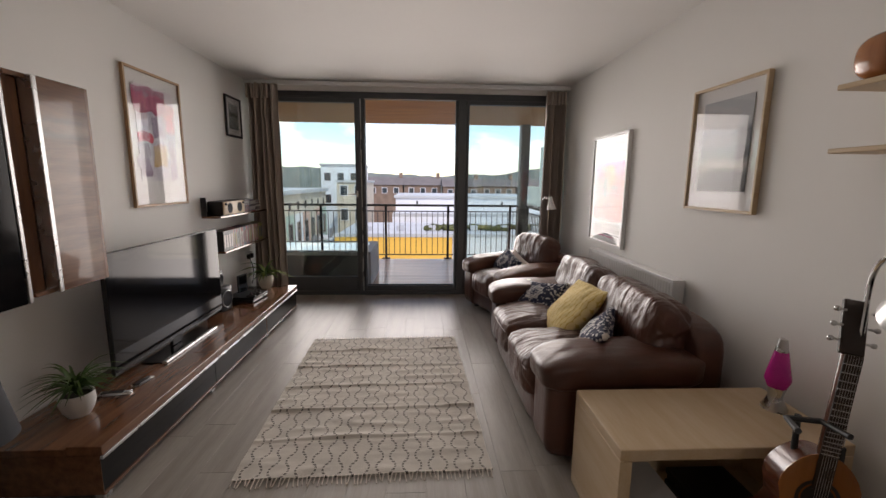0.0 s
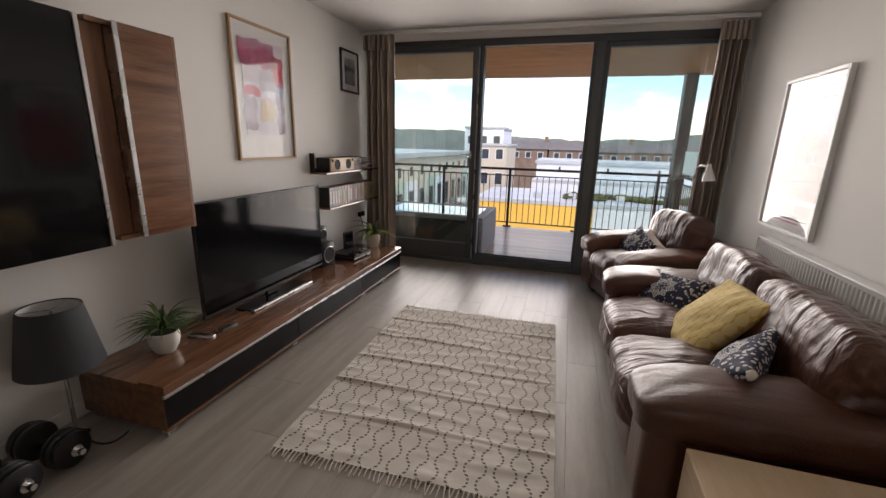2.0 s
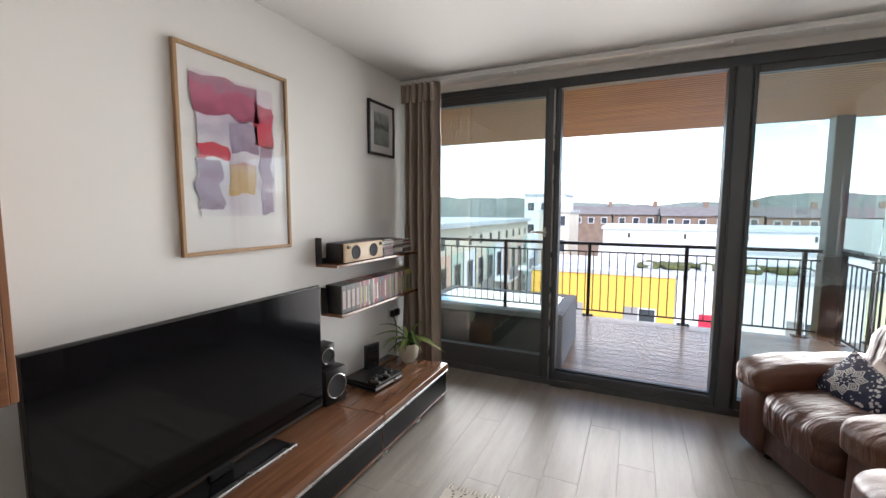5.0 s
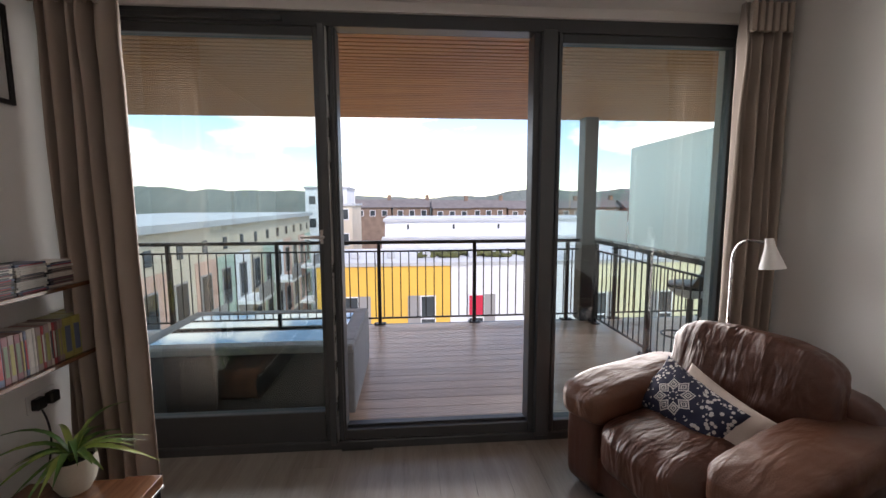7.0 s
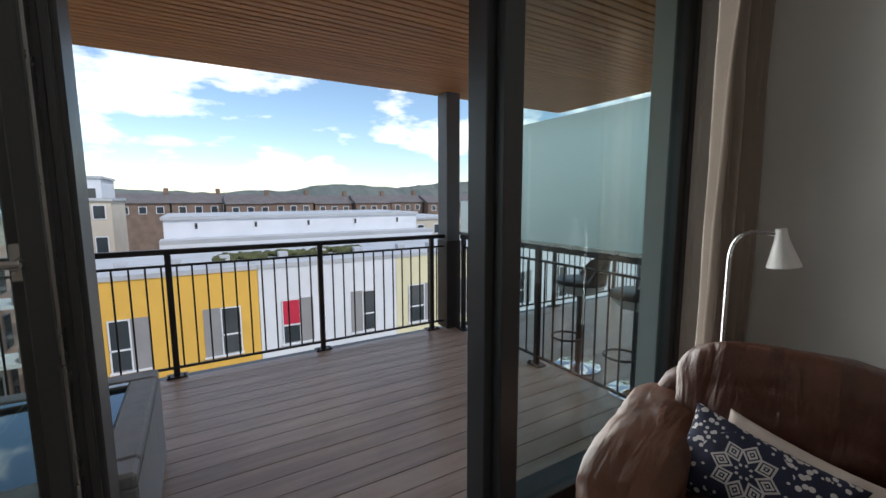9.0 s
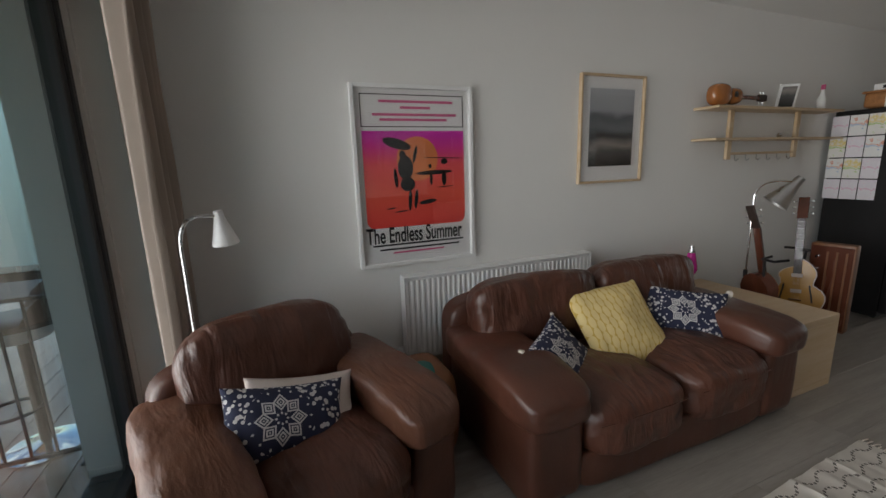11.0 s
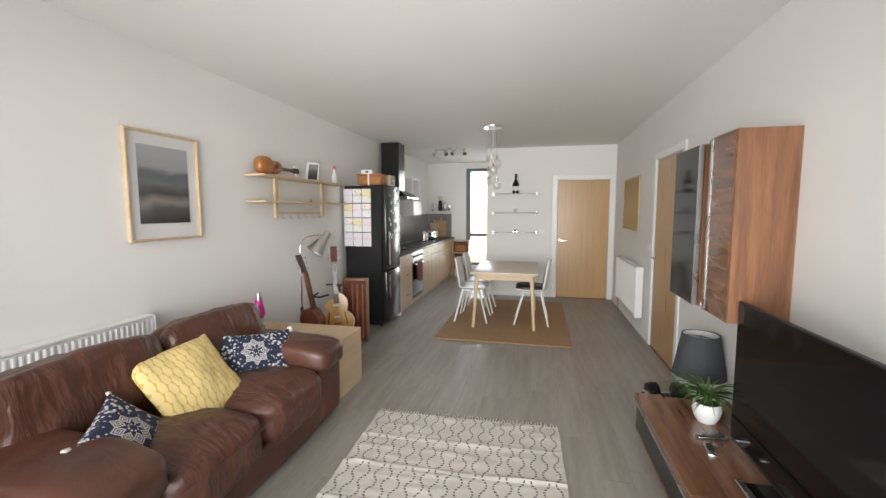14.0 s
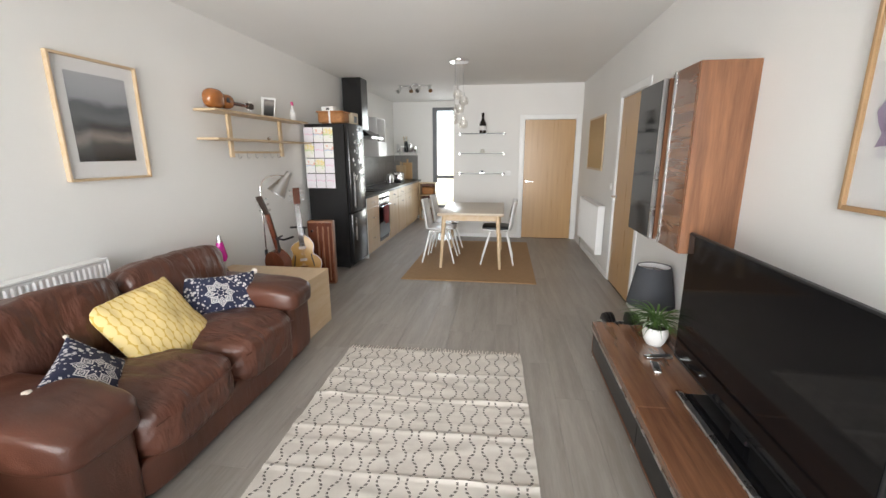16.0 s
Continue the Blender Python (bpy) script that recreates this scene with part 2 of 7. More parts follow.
def lathe(bm, profile, seg=24, at=(0, 0, 0)):
    """Turns a profile of (radius, height) about the upright axis."""
    rings = []
    for r, z in profile:
        rings.append([bm.verts.new((at[0] + r * math.cos(k * 2 * math.pi / seg), at[1] + r * math.sin(k * 2 * math.pi / seg), at[2] + z)) for k in range(seg)])
    for u, v in zip(rings, rings[1:]):
        for k in range(seg):
            bm.faces.new((u[k], u[(k + 1) % seg], v[(k + 1) % seg], v[k]))
    bm.faces.new(rings[0][::-1])
    bm.faces.new(rings[-1])
    return bm


def soft(bm, cx, cy, cz, sx, sy, sz, power=4.0, cuts=16, wrinkle=0.0, freq=7.0, seed=0.0, crown=0.0, pinch=0.0):
    """A stuffed, rounded block: a box drawn towards a superellipsoid, with creases."""
    tmp = bmesh.new()
    bmesh.ops.create_cube(tmp, size=2.0)
    bmesh.ops.subdivide_edges(tmp, edges=tmp.edges[:], cuts=cuts, use_grid_fill=True)
    tmp.verts.index_update()
    verts = [bm.verts.new(v.co) for v in tmp.verts]
    for face in tmp.faces:
        bm.faces.new([verts[v.index] for v in face.verts])
    tmp.free()
    for v in verts:
        p = v.co.copy()
        k = (abs(p.x) ** power + abs(p.y) ** power + abs(p.z) ** power) ** (1 / power)
        p = p / k
        if pinch:
            p *= 1 + pinch * (abs(p.x) * abs(p.y)) ** 3
        q = Vector((cx + p.x * sx / 2, cy + p.y * sy / 2, cz + p.z * sz / 2))
        if crown and p.z > 0:
            q.z += crown * (1 - p.x * p.x) * (1 - p.y * p.y)
        if wrinkle:
            w = Vector((q.x * freq + seed, q.y * freq * 0.6 + 3.1 * seed, q.z * freq))
            f = noise.fractal(w, 1.0, 2.1, 4)
            g = 1 - abs(noise.noise(w * 0.9 + Vector((5.2, 1.3, seed)))) * 2
            q += p.normalized() * wrinkle * (0.7 * f - 0.8 * max(0.0, g - 0.55))
        v.co = q
    return bm


def finish(name, bm, material, smooth=None):
    me = bpy.data.meshes.new(name)
    bmesh.ops.recalc_face_normals(bm, faces=bm.faces)
    bm.to_mesh(me)
    bm.free()
    for m in material if isinstance(material, (list, tuple)) else (material,):
        me.materials.append(m)
    if smooth:
        me.shade_smooth()
        if smooth < 179:
            me.set_sharp_from_angle(angle=radians(smooth))
    return me


def part(name, bm, material, parent=None, label="", smooth=35):
    ob = new(name, finish(name, bm, material, smooth))
    if parent:
        ob.parent = parent
    return tagged(ob, label) if label else ob


def thing(name, label, category, x=0, y=0, z=0, rz=0, group="", kind=""):
    ob = new(name)
    ob.empty_display_size = 0.1
    ob.matrix_world = pose(x, y, z, 0, 0, rz)
    return tagged(ob, label, category, group, kind)


def structure(name, bm, material, label, category, smooth=None):
    return tagged(part(name, bm, material, smooth=smooth), label, category, kind="structure")


# ---- large structure ----
XL, XR, YB, YW, YE, H, XREC = -1.75, 2.025, -2.39, 5.6, -4.45, 2.6, 0.40
T = 0.14
structure("floor", boxed(XL - T, YE - T, -0.3, XR + T, YW + 0.25, -0.012), JOINT, "grey laminate floor with long planks", "floor")
structure("ceiling", boxed(XL - T, YE - T, H, XR + T, YW + 0.3, H + 0.25), CEILING, "plain white painted ceiling", "ceiling")
wall_east = structure("wall_east", boxed(XR, YE - T, -0.012, XR + T, YW + 0.25, H), PAINT, "long white painted wall with pictures", "wall")
SD0, SD1, SDH = 0.06, 0.90, 2.05
bm = boxed(XL - T, YB, -0.012, XL, SD0 - 0.04, H)
box(bm, XL - T, SD1 + 0.04, -0.012, XL, YW + 0.25, H)
box(bm, XL - T, SD0 - 0.04, SDH + 0.04, XL, SD1 + 0.04, H)
structure("wall_west", bm, PAINT, "long white painted wall beside the television", "wall")
BD0, BD1, BDH = -1.655, -0.82, 2.025
bm = boxed(XL - T, YB - T, -0.012, BD0 - 0.04, YB, H)
box(bm, BD1 + 0.04, YB - T, -0.012, XREC, YB, H)
box(bm, BD0 - 0.04, YB - T, BDH + 0.04, BD1 + 0.04, YB, H)
structure("wall_south", bm, PAINT, "white painted wall with an oak door", "wall")
structure("wall_recess", boxed(XREC - T, YE - T, -0.012, XREC, YB - T, H), PAINT, "white painted return wall of the kitchen", "wall")
KW0, KW1, KWZ0, KWZ1 = 0.46, 1.13, 0.25, 2.47
bm = boxed(XREC, YE - T, -0.012, KW0, YE, H)
box(bm, KW1, YE - T, -0.012, XR, YE, H)
box(bm, KW0, YE - T, -0.012, KW1, YE, KWZ0)
box(bm, KW0, YE - T, KWZ1, KW1, YE, H)
structure("wall_kitchen_end", bm, PAINT, "white painted end wall with a tall narrow window", "wall")
WX0, WX1, WZ1 = -1.72, 2.0, 2.545
bm = boxed(XL, YW - 0.02, WZ1, XR, YW + 0.25, H)
box(bm, XL, YW - 0.02, -0.012, WX0, YW + 0.25, WZ1)
box(bm, WX1, YW - 0.02, -0.012, XR, YW + 0.25, WZ1)
structure("wall_north", bm, PAINT, "white painted strip of wall round the balcony glazing", "wall")

# ---- glazing to the balcony ----
MX0, MX1 = -0.435, 0.695


def glazing():
    win = thing("window_1", "dark grey aluminium balcony glazing with one leaf slid open", "window", 0, YW, 0, kind="structure")
    y0, y1 = 0.0, 0.10
    part("sill", boxed(WX0, y0 - 0.005, -0.012, WX1, y1 + 0.14, 0.05, 0.004), FRAME, win)
    part("threshold", boxed(MX0, y0 + 0.012, 0.05, MX1, y1 + 0.03, 0.115, 0.004), FRAME, win)
    part("track", boxed(MX0, y0 + 0.05, 0.115, MX1, y0 + 0.075, 0.13, 0.003), FRAME, win)
    part("head_frame", boxed(WX0, y0, 2.47, WX1, y1, WZ1, 0.004), FRAME, win)
    part("jamb", boxed(WX0, y0, 0.05, WX0 + 0.06, y1, 2.47, 0.004), FRAME, win)
    part("jamb", boxed(WX1 - 0.04, y0, 0.05, WX1, y1, 2.47, 0.004), FRAME, win)
    # mullions, each of two stepped profiles
    for a, b in ((MX0 - 0.125, MX0), (MX1, MX1 + 0.17)):
        bm = boxed(a, y0 + 0.012, 0.05, b, y1 + 0.03, 2.47, 0.004)
        box(bm, a + 0.035, y0 - 0.045, 0.05, b - 0.05, y0 + 0.012, 2.47, 0.004)
        box(bm, b - 0.03, y0 - 0.006, 0.05, b - 0.012, y0 + 0.012, 2.47, 0.003)
        part("mullion", bm, FRAME, win)
    part("seal", boxed(MX0 - 0.05, y0 - 0.024, 0.06, MX0 - 0.044, y0 + 0.012, 2.46), SILVER, win, "bright metal edge strip")
    # left leaf: frame rails and pane
    x0, x1 = WX0 + 0.06, MX0 - 0.125
    bm = boxed(x0, y0 + 0.01, 0.05, x1, y1 - 0.02, 0.24, 0.004)
    box(bm, x0, y0 + 0.01, 2.42, x1, y1 - 0.02, 2.47, 0.004)
    box(bm, x0, y0 + 0.01, 0.24, x0 + 0.05, y1 - 0.02, 2.42, 0.004)
    part("leaf_frame", bm, FRAME, win)
    p = part("pane", boxed(x0 + 0.05, y0 + 0.04, 0.24, x1, y0 + 0.046, 2.42), PANE, win, smooth=None)
    p.visible_shadow = False
    bm = boxed(MX0 - 0.11, y0 - 0.03, 1.27, MX0 - 0.07, y0 - 0.018, 1.35, 0.003)
    rod(bm, (MX0 - 0.09, y0 - 0.02, 1.31), (MX0 - 0.09, y0 - 0.07, 1.31), 0.009)
    rod(bm, (MX0 - 0.085, y0 - 0.065, 1.31), (MX0 - 0.21, y0 - 0.065, 1.31), 0.009)
    part("door_handle", bm, SILVER, win, "brushed steel lever handle")
    # trickle vent over the left leaf
    part("vent", boxed(x0 + 0.10, y0 - 0.022, 2.485, x1 - 0.15, y0, 2.515, 0.004), FRAME, win)
    # right fixed light
    x0, x1 = MX1 + 0.17, WX1 - 0.04
    bm = boxed(x0, y0 + 0.01, 0.05, x1, y1 - 0.02, 0.12, 0.004)
    box(bm, x0, y0 + 0.01, 2.42, x1, y1 - 0.02, 2.47, 0.004)
    box(bm, x1 - 0.05, y0 + 0.01, 0.12, x1, y1 - 0.02, 2.42, 0.004)
    part("leaf_frame", bm, FRAME, win)
    p = part("pane", boxed(x0, y0 + 0.04, 0.12, x1 - 0.05, y0 + 0.046, 2.42), PANE, win, smooth=None)
    p.visible_shadow = False


glazing()


# ---- balcony ----
DZ, BX0, BX1, BY1 = -0.03, -4.4, 2.32, 8.45
structure("balcony_slab", boxed(BX0, YW + 0.25, -0.42, BX1 + 4.2, BY1 + 0.08, -0.075), COLUMN, "grey concrete balcony slab under the decking", "balcony")
RAILZ = 1.02


def railing(name, p, q, posts, label):
    """A steel balustrade from p to q with flat top rail, thin bars and stouter posts."""
    (ax, ay), (bx, by) = p, q
    n = math.hypot(bx - ax, by - ay)
    ob = thing(name, label, "railing", ax, ay, DZ, math.degrees(math.atan2(by - ay, bx - ax)))
    part("top_rail", boxed(0, -0.03, RAILZ - DZ - 0.022, n, 0.03, RAILZ - DZ + 0.02, 0.006), RAILING, ob)
    part("upper_rail", boxed(0, -0.012, RAILZ - DZ - 0.125, n, 0.012, RAILZ - DZ - 0.105, 0.003), RAILING, ob)
    part("lower_rail", boxed(0, -0.012, 0.07, n, 0.012, 0.09, 0.003), RAILING, ob)
    for x in posts:
        bm = boxed(x - 0.022, -0.022, 0.0, x + 0.022, 0.022, RAILZ - DZ - 0.022, 0.004)
        post = part("post", bm, RAILING, ob)
        part("foot_plate", boxed(x - 0.075, -0.05, 0.0, x + 0.075, 0.05, 0.014, 0.004), RAILING, post)
        for dx in (-0.055, 0.055):
            part("bolt", rod(bmesh.new(), (x + dx, -0.03, 0.014), (x + dx, -0.03, 0.03), 0.010, seg=6), RAILING, post)
    bar = finish("bar", rod(bmesh.new(), (0, 0, 0.09), (0, 0, RAILZ - DZ - 0.125), 0.0075, seg=6), RAILING, 60)
    k = int(n / 0.105)
    for i in range(1, k):
        x = n * i / k
        if min(abs(x - s) for s in posts) > 0.03:
            b = new("bar", bar)
            b.parent, b.location = ob, (x, 0, 0)
    return ob


railing("balcony_railing", (BX0, 8.36), (2.17, 8.36), [0.05, 1.45, 2.73, 3.97, 5.18, 6.40], "dark steel balcony railing with thin upright bars")
railing("side_railing", (2.30, 8.2), (2.30, 5.86), [0.03, 1.2, 2.3], "dark steel railing beneath the frosted balcony screen")
col = thing("balcony_column", "square grey steel column at the balcony corner", "column", 2.24, 8.38, DZ)
part("shaft", boxed(-0.085, -0.10, 0, 0.085, 0.10, 2.66, 0.008), COLUMN, col)
part("sleeve", boxed(-0.092, -0.107, 0, 0.092, 0.107, 1.0, 0.006), RAILING, col)
scr = thing("privacy_screen", "frosted glass privacy screen above the side railing", "screen", 2.30, 5.86, RAILZ + 0.03)
for name, y0, y1, top in (("tall_pane", 0.0, 1.57, 1.02), ("low_pane", 1.59, 2.36, 0.36)):
    sheet = part(name, boxed(-0.006, y0, 0.02, 0.006, y1, top), FROST, scr)
    sheet.data.materials.append(CLEAR)
    # one etched face, the others clear
    for f in sheet.data.polygons:
        f.material_index = 0 if f.normal.x < -0.9 else 1
part("clamp_rail", boxed(-0.02, 0.0, -0.01, 0.02, 2.38, 0.02, 0.003), SILVER, scr)

# timber soffit over the balcony, of narrow slats
bm = bmesh.new()
y = YW + 0.26
while y < BY1 + 0.05:
    box(bm, BX0, y, 2.56, 4.05, y + 0.056, 2.585, 0.004)
    y += 0.07
structure("soffit", bm, SOFFIT, "cedar slat soffit over the balcony", "ceiling")
bm = boxed(BX0, YW + 0.25, 2.59, 4.07, BY1 + 0.1, 2.9)
structure("soffit_slab", bm, COLUMN, "grey slab edge above the balcony", "ceiling")
structure("balcony_end_wall", boxed(BX0 - 0.15, YW + 0.25, -0.42, BX0, BY1 - 0.6, 2.9), PAINT, "rendered side wall of the balcony", "wall")
# out of view; made tall and long to keep sun off the next balcony
structure("facade_sun_block", boxed(XR + T, YW + 0.0, -0.42, BX1 + 12.0, YW + 0.25, 9.0), PAINT, "unseen outer wall beside the balcony, raised to block the sun", "wall")

# ---- sky light in the openings ----
for a, b in ((WX0 + 0.14, MX0 - 0.16), (MX0 + 0.03, MX1 - 0.03), (MX1 + 0.20, WX1 - 0.14)):
    window_light("window_light", (a + b) / 2, YW - 0.06, 1.30, b - a, 2.1, 180, 12.5 * (b - a), (1.0, 0.965, 0.92))
window_light("kitchen_window_light", (KW0 + KW1) / 2, YE - 0.10, 1.4, 0.62, 2.1, 0, 4.5, (1.0, 0.97, 0.93))

# ---- more materials ----
def ramp_mix(m, a, b, factor_socket):
    """A mix of two colours into the base colour."""
    n, link = links(m)
    mx = n.new("ShaderNodeMix")
    mx.data_type = "RGBA"
    mx.inputs["A"].default_value, mx.inputs["B"].default_value = (*a, 1), (*b, 1)
    link.new(factor_socket, mx.inputs["Factor"])
    return mx


def math_node(m, op, a, b=None, c=None):
    n, link = links(m)
    nd = n.new("ShaderNodeMath")
    nd.operation = op
    for i, v in enumerate((a, b, c)):
        if v is None:
            continue
        if isinstance(v, (int, float)):
            nd.inputs[i].default_value = v
        else:
            link.new(v, nd.inputs[i])
    return nd.outputs[0]


def coords(m):
    n, link = links(m)
    tc, sp = n.new("ShaderNodeTexCoord"), n.new("ShaderNodeSeparateXYZ")
    link.new(tc.outputs["Object"], sp.inputs[0])
    return sp.outputs


def rug_cloth():
    """Woven cotton with dotted ogee lines."""
    m = surface("woven cotton rug", (0.60, 0.56, 0.50), 0.9, vary=0.05, scale=9, bump=0.05, grain=330)
    n, link = links(m)
    x, y, z = coords(m)
    p, q = 0.068, 0.165
    wave = math_node(m, "SINE", math_node(m, "MULTIPLY", y, 2 * math.pi / q))
    side = math_node(m, "COSINE", math_node(m, "MULTIPLY", x, math.pi / p))
    bend = math_node(m, "MULTIPLY", math_node(m, "MULTIPLY", wave, side), 0.95)
    line = math_node(m, "ABSOLUTE", math_node(m, "SINE", math_node(m, "ADD", math_node(m, "MULTIPLY", x, math.pi / p), bend)))
    thin = math_node(m, "LESS_THAN", line, 0.36)
    dots = math_node(m, "GREATER_THAN", math_node(m, "SINE", math_node(m, "MULTIPLY", y, 2 * math.pi / 0.022)), -0.35)
    f = math_node(m, "MULTIPLY", math_node(m, "MULTIPLY", thin, dots), 0.85)
    mx = ramp_mix(m, (0, 0, 0), (0.05, 0.04, 0.035), f)
    b = n["Principled BSDF"]
    link.new(b.inputs["Base Color"].links[0].from_socket, mx.inputs["A"])
    link.new(mx.outputs["Result"], b.inputs["Base Color"])
    return m


def print_over(m, figure, f):
    """Lays a second colour over a cloth's own where the factor says so."""
    n, link = links(m)
    mx = ramp_mix(m, (0, 0, 0), figure, f)
    b = n["Principled BSDF"]
    link.new(b.inputs["Base Color"].links[0].from_socket, mx.inputs["A"])
    link.new(mx.outputs["Result"], b.inputs["Base Color"])
    return m


def motif_cloth(name, ground, figure, cx):
    """Cloth printed with one great rosette of ringed lozenges, and leaf sprigs round it."""
    m = surface(name, ground, 0.85, vary=0.05, scale=12, bump=0.04, grain=380)
    n, link = links(m)
    x, y, z = coords(m)
    u, v = math_node(m, "SUBTRACT", x, cx), y
    rr = math_node(m, "SQRT", math_node(m, "ADD", math_node(m, "MULTIPLY", u, u), math_node(m, "MULTIPLY", v, v)))
    th = math_node(m, "ADD", math_node(m, "ARCTAN2", v, u), math.pi)

    def lozenges(count, at, reach, band):
        """A wreath of lozenges, each with rings inside it."""
        a = math_node(m, "PINGPONG", th, math.pi / count)
        d = math_node(m, "ADD", math_node(m, "ABSOLUTE", math_node(m, "SUBTRACT", math_node(m, "MULTIPLY", rr, math_node(m, "COSINE", a)), at)), math_node(m, "MULTIPLY", math_node(m, "MULTIPLY", rr, math_node(m, "SINE", a)), 1.15))
        ring = math_node(m, "GREATER_THAN", math_node(m, "COSINE", math_node(m, "MULTIPLY", d, 2 * math.pi / band)), -0.30)
        return math_node(m, "MULTIPLY", ring, math_node(m, "LESS_THAN", d, reach))

    f = math_node(m, "MAXIMUM", lozenges(8, 0.062, 0.036, 0.0145), lozenges(8, 0.020, 0.012, 0.02))
    f = math_node(m, "MAXIMUM", f, lozenges(16, 0.108, 0.013, 0.02))
    nz = n.new("ShaderNodeTexVoronoi")
    nz.inputs["Scale"].default_value = 46.0
    tc = n.new("ShaderNodeTexCoord")
    link.new(tc.outputs["Object"], nz.inputs["Vector"])
    leaf = math_node(m, "MULTIPLY", math_node(m, "LESS_THAN", nz.outputs["Distance"], 0.40), math_node(m, "GREATER_THAN", rr, 0.122))
    f = math_node(m, "MAXIMUM", f, leaf)
    return print_over(m, figure, math_node(m, "MULTIPLY", f, 0.92))


def yellow_cloth():
    """Mustard cloth with rows of pale pointed scales."""
    m = surface("mustard patterned cloth", (0.60, 0.40, 0.085), 0.85, vary=0.05, scale=9, bump=0.05, grain=330)
    x, y, z = coords(m)
    cw, cl = 0.036, 0.068
    col = math_node(m, "DIVIDE", x, cw)
    odd = math_node(m, "MODULO", math_node(m, "ADD", math_node(m, "FLOOR", col), 100.0), 2.0)
    u = math_node(m, "ABSOLUTE", math_node(m, "SUBTRACT", math_node(m, "FRACT", col), 0.5))
    v = math_node(m, "SUBTRACT", math_node(m, "FRACT", math_node(m, "ADD", math_node(m, "DIVIDE", y, cl), math_node(m, "MULTIPLY", odd, 0.5))), 0.5)
    wide = math_node(m, "SUBTRACT", 0.47, math_node(m, "MULTIPLY", math_node(m, "POWER", math_node(m, "ABSOLUTE", v), 3.0), 2.6))
    f = math_node(m, "MULTIPLY", math_node(m, "LESS_THAN", u, wide), 0.62)
    return print_over(m, (0.80, 0.67, 0.36), f)


def artwork(name, stops, axis=2, span=0.5, scale=5.0, mixing=0.5):
    """A print: colours that pass into one another across the sheet, broken by brushwork."""
    m = surface(name, (0.5, 0.5, 0.5), 0.7, bump=0.0)
    n, link = links(m)
    tc = n.new("ShaderNodeTexCoord")
    nz = n.new("ShaderNodeTexNoise")
    nz.inputs["Scale"].default_value, nz.inputs["Detail"].default_value = scale, 6.0
    link.new(tc.outputs["Object"], nz.inputs["Vector"])
    c = coords(m)[axis]
    f = math_node(m, "ADD", math_node(m, "MULTIPLY", c, 1.0 / span), math_node(m, "MULTIPLY", math_node(m, "SUBTRACT", nz.outputs["Fac"], 0.5), mixing))
    rp = n.new("ShaderNodeValToRGB")
    link.new(f, rp.inputs["Fac"])
    e = rp.color_ramp.elements
    while len(e) < len(stops):
        e.new(0.5)
    for i, (pos, col) in enumerate(stops):
        e[i].position, e[i].color = pos, (*col, 1)
    link.new(rp.outputs["Color"], n["Principled BSDF"].inputs["Base Color"])
    return m


RUG = rug_cloth()
NAVY = motif_cloth("navy cloth with white rosettes", (0.018, 0.022, 0.055), (0.62, 0.60, 0.59), -0.03)
MUSTARD = yellow_cloth()
TASSEL = surface("cream tassel yarn", (0.75, 0.68, 0.6), 0.9, bump=0.05, grain=300)
CREAM_CLOTH = surface("cream cushion cloth", (0.66, 0.58, 0.53), 0.9, bump=0.04, grain=340)
MAT_BOARD = surface("picture mount card", (0.80, 0.79, 0.78), 0.9, vary=0.01)
PHOTO = surface("photo paper", (0.7, 0.7, 0.7), 0.6)
POT_WHITE = surface("white glazed pot", (0.82, 0.82, 0.80), 0.3, vary=0.02)
POT_CREAM = surface("cream stoneware pot", (0.70, 0.66, 0.56), 0.55, vary=0.04)
SOIL = surface("potting soil", (0.03, 0.02, 0.015), 0.95, bump=0.08, grain=80)
LEAF = surface("green leaf", (0.09, 0.17, 0.035), 0.5, vary=0.1, scale=22, bump=0.01, color2=(0.045, 0.105, 0.02), random=0.4)
LEAF_PALE = surface("striped green leaf", (0.34, 0.42, 0.10), 0.45, vary=0.1, scale=14, bump=0.01, stretch=(1, 1, 1), color2=(0.07, 0.16, 0.035), random=0.6)
SHADE_GREY = surface("charcoal lampshade cloth", (0.05, 0.053, 0.06), 0.9, bump=0.04, grain=420)
TAN_LEATHER = surface("tan leather", (0.30, 0.15, 0.085), 0.45, vary=0.1, bump=0.03, grain=160)
ORANGE_PATCH = surface("orange patchwork leather", (0.26, 0.115, 0.05), 0.55, vary=0.1, bump=0.03)
TEAL = surface("teal patch", (0.04, 0.24, 0.22), 0.6, vary=0.08, bump=0.03)
SPRUCE = surface("amber spruce guitar top", (0.36, 0.13, 0.035), 0.22, vary=0.1, scale=3, bump=0.004, stretch=(8, 8, 0.8), coat=0.5)
MAHOGANY = surface("dark mahogany", (0.12, 0.035, 0.018), 0.25, vary=0.1, scale=3, bump=0.004, stretch=(8, 8, 0.8), coat=0.5)
GOLD_TOP = surface("gold guitar finish", (0.48, 0.25, 0.04), 0.32, vary=0.1, scale=4, bump=0.0, coat=0.2)
EBONY = surface("rosewood fingerboard", (0.035, 0.02, 0.014), 0.45, vary=0.1, bump=0.01, stretch=(9, 9, 0.8))
BROWN_CASE = surface("brown wooden case", (0.24, 0.10, 0.04), 0.45, vary=0.12, scale=4, bump=0.01, stretch=(6, 6, 0.8))
LAVA = surface("magenta lamp liquid", (0.62, 0.03, 0.33), 0.12, vary=0.05, scale=14, bump=0.0)
CABLE = surface("black cable", (0.015, 0.015, 0.015), 0.6)


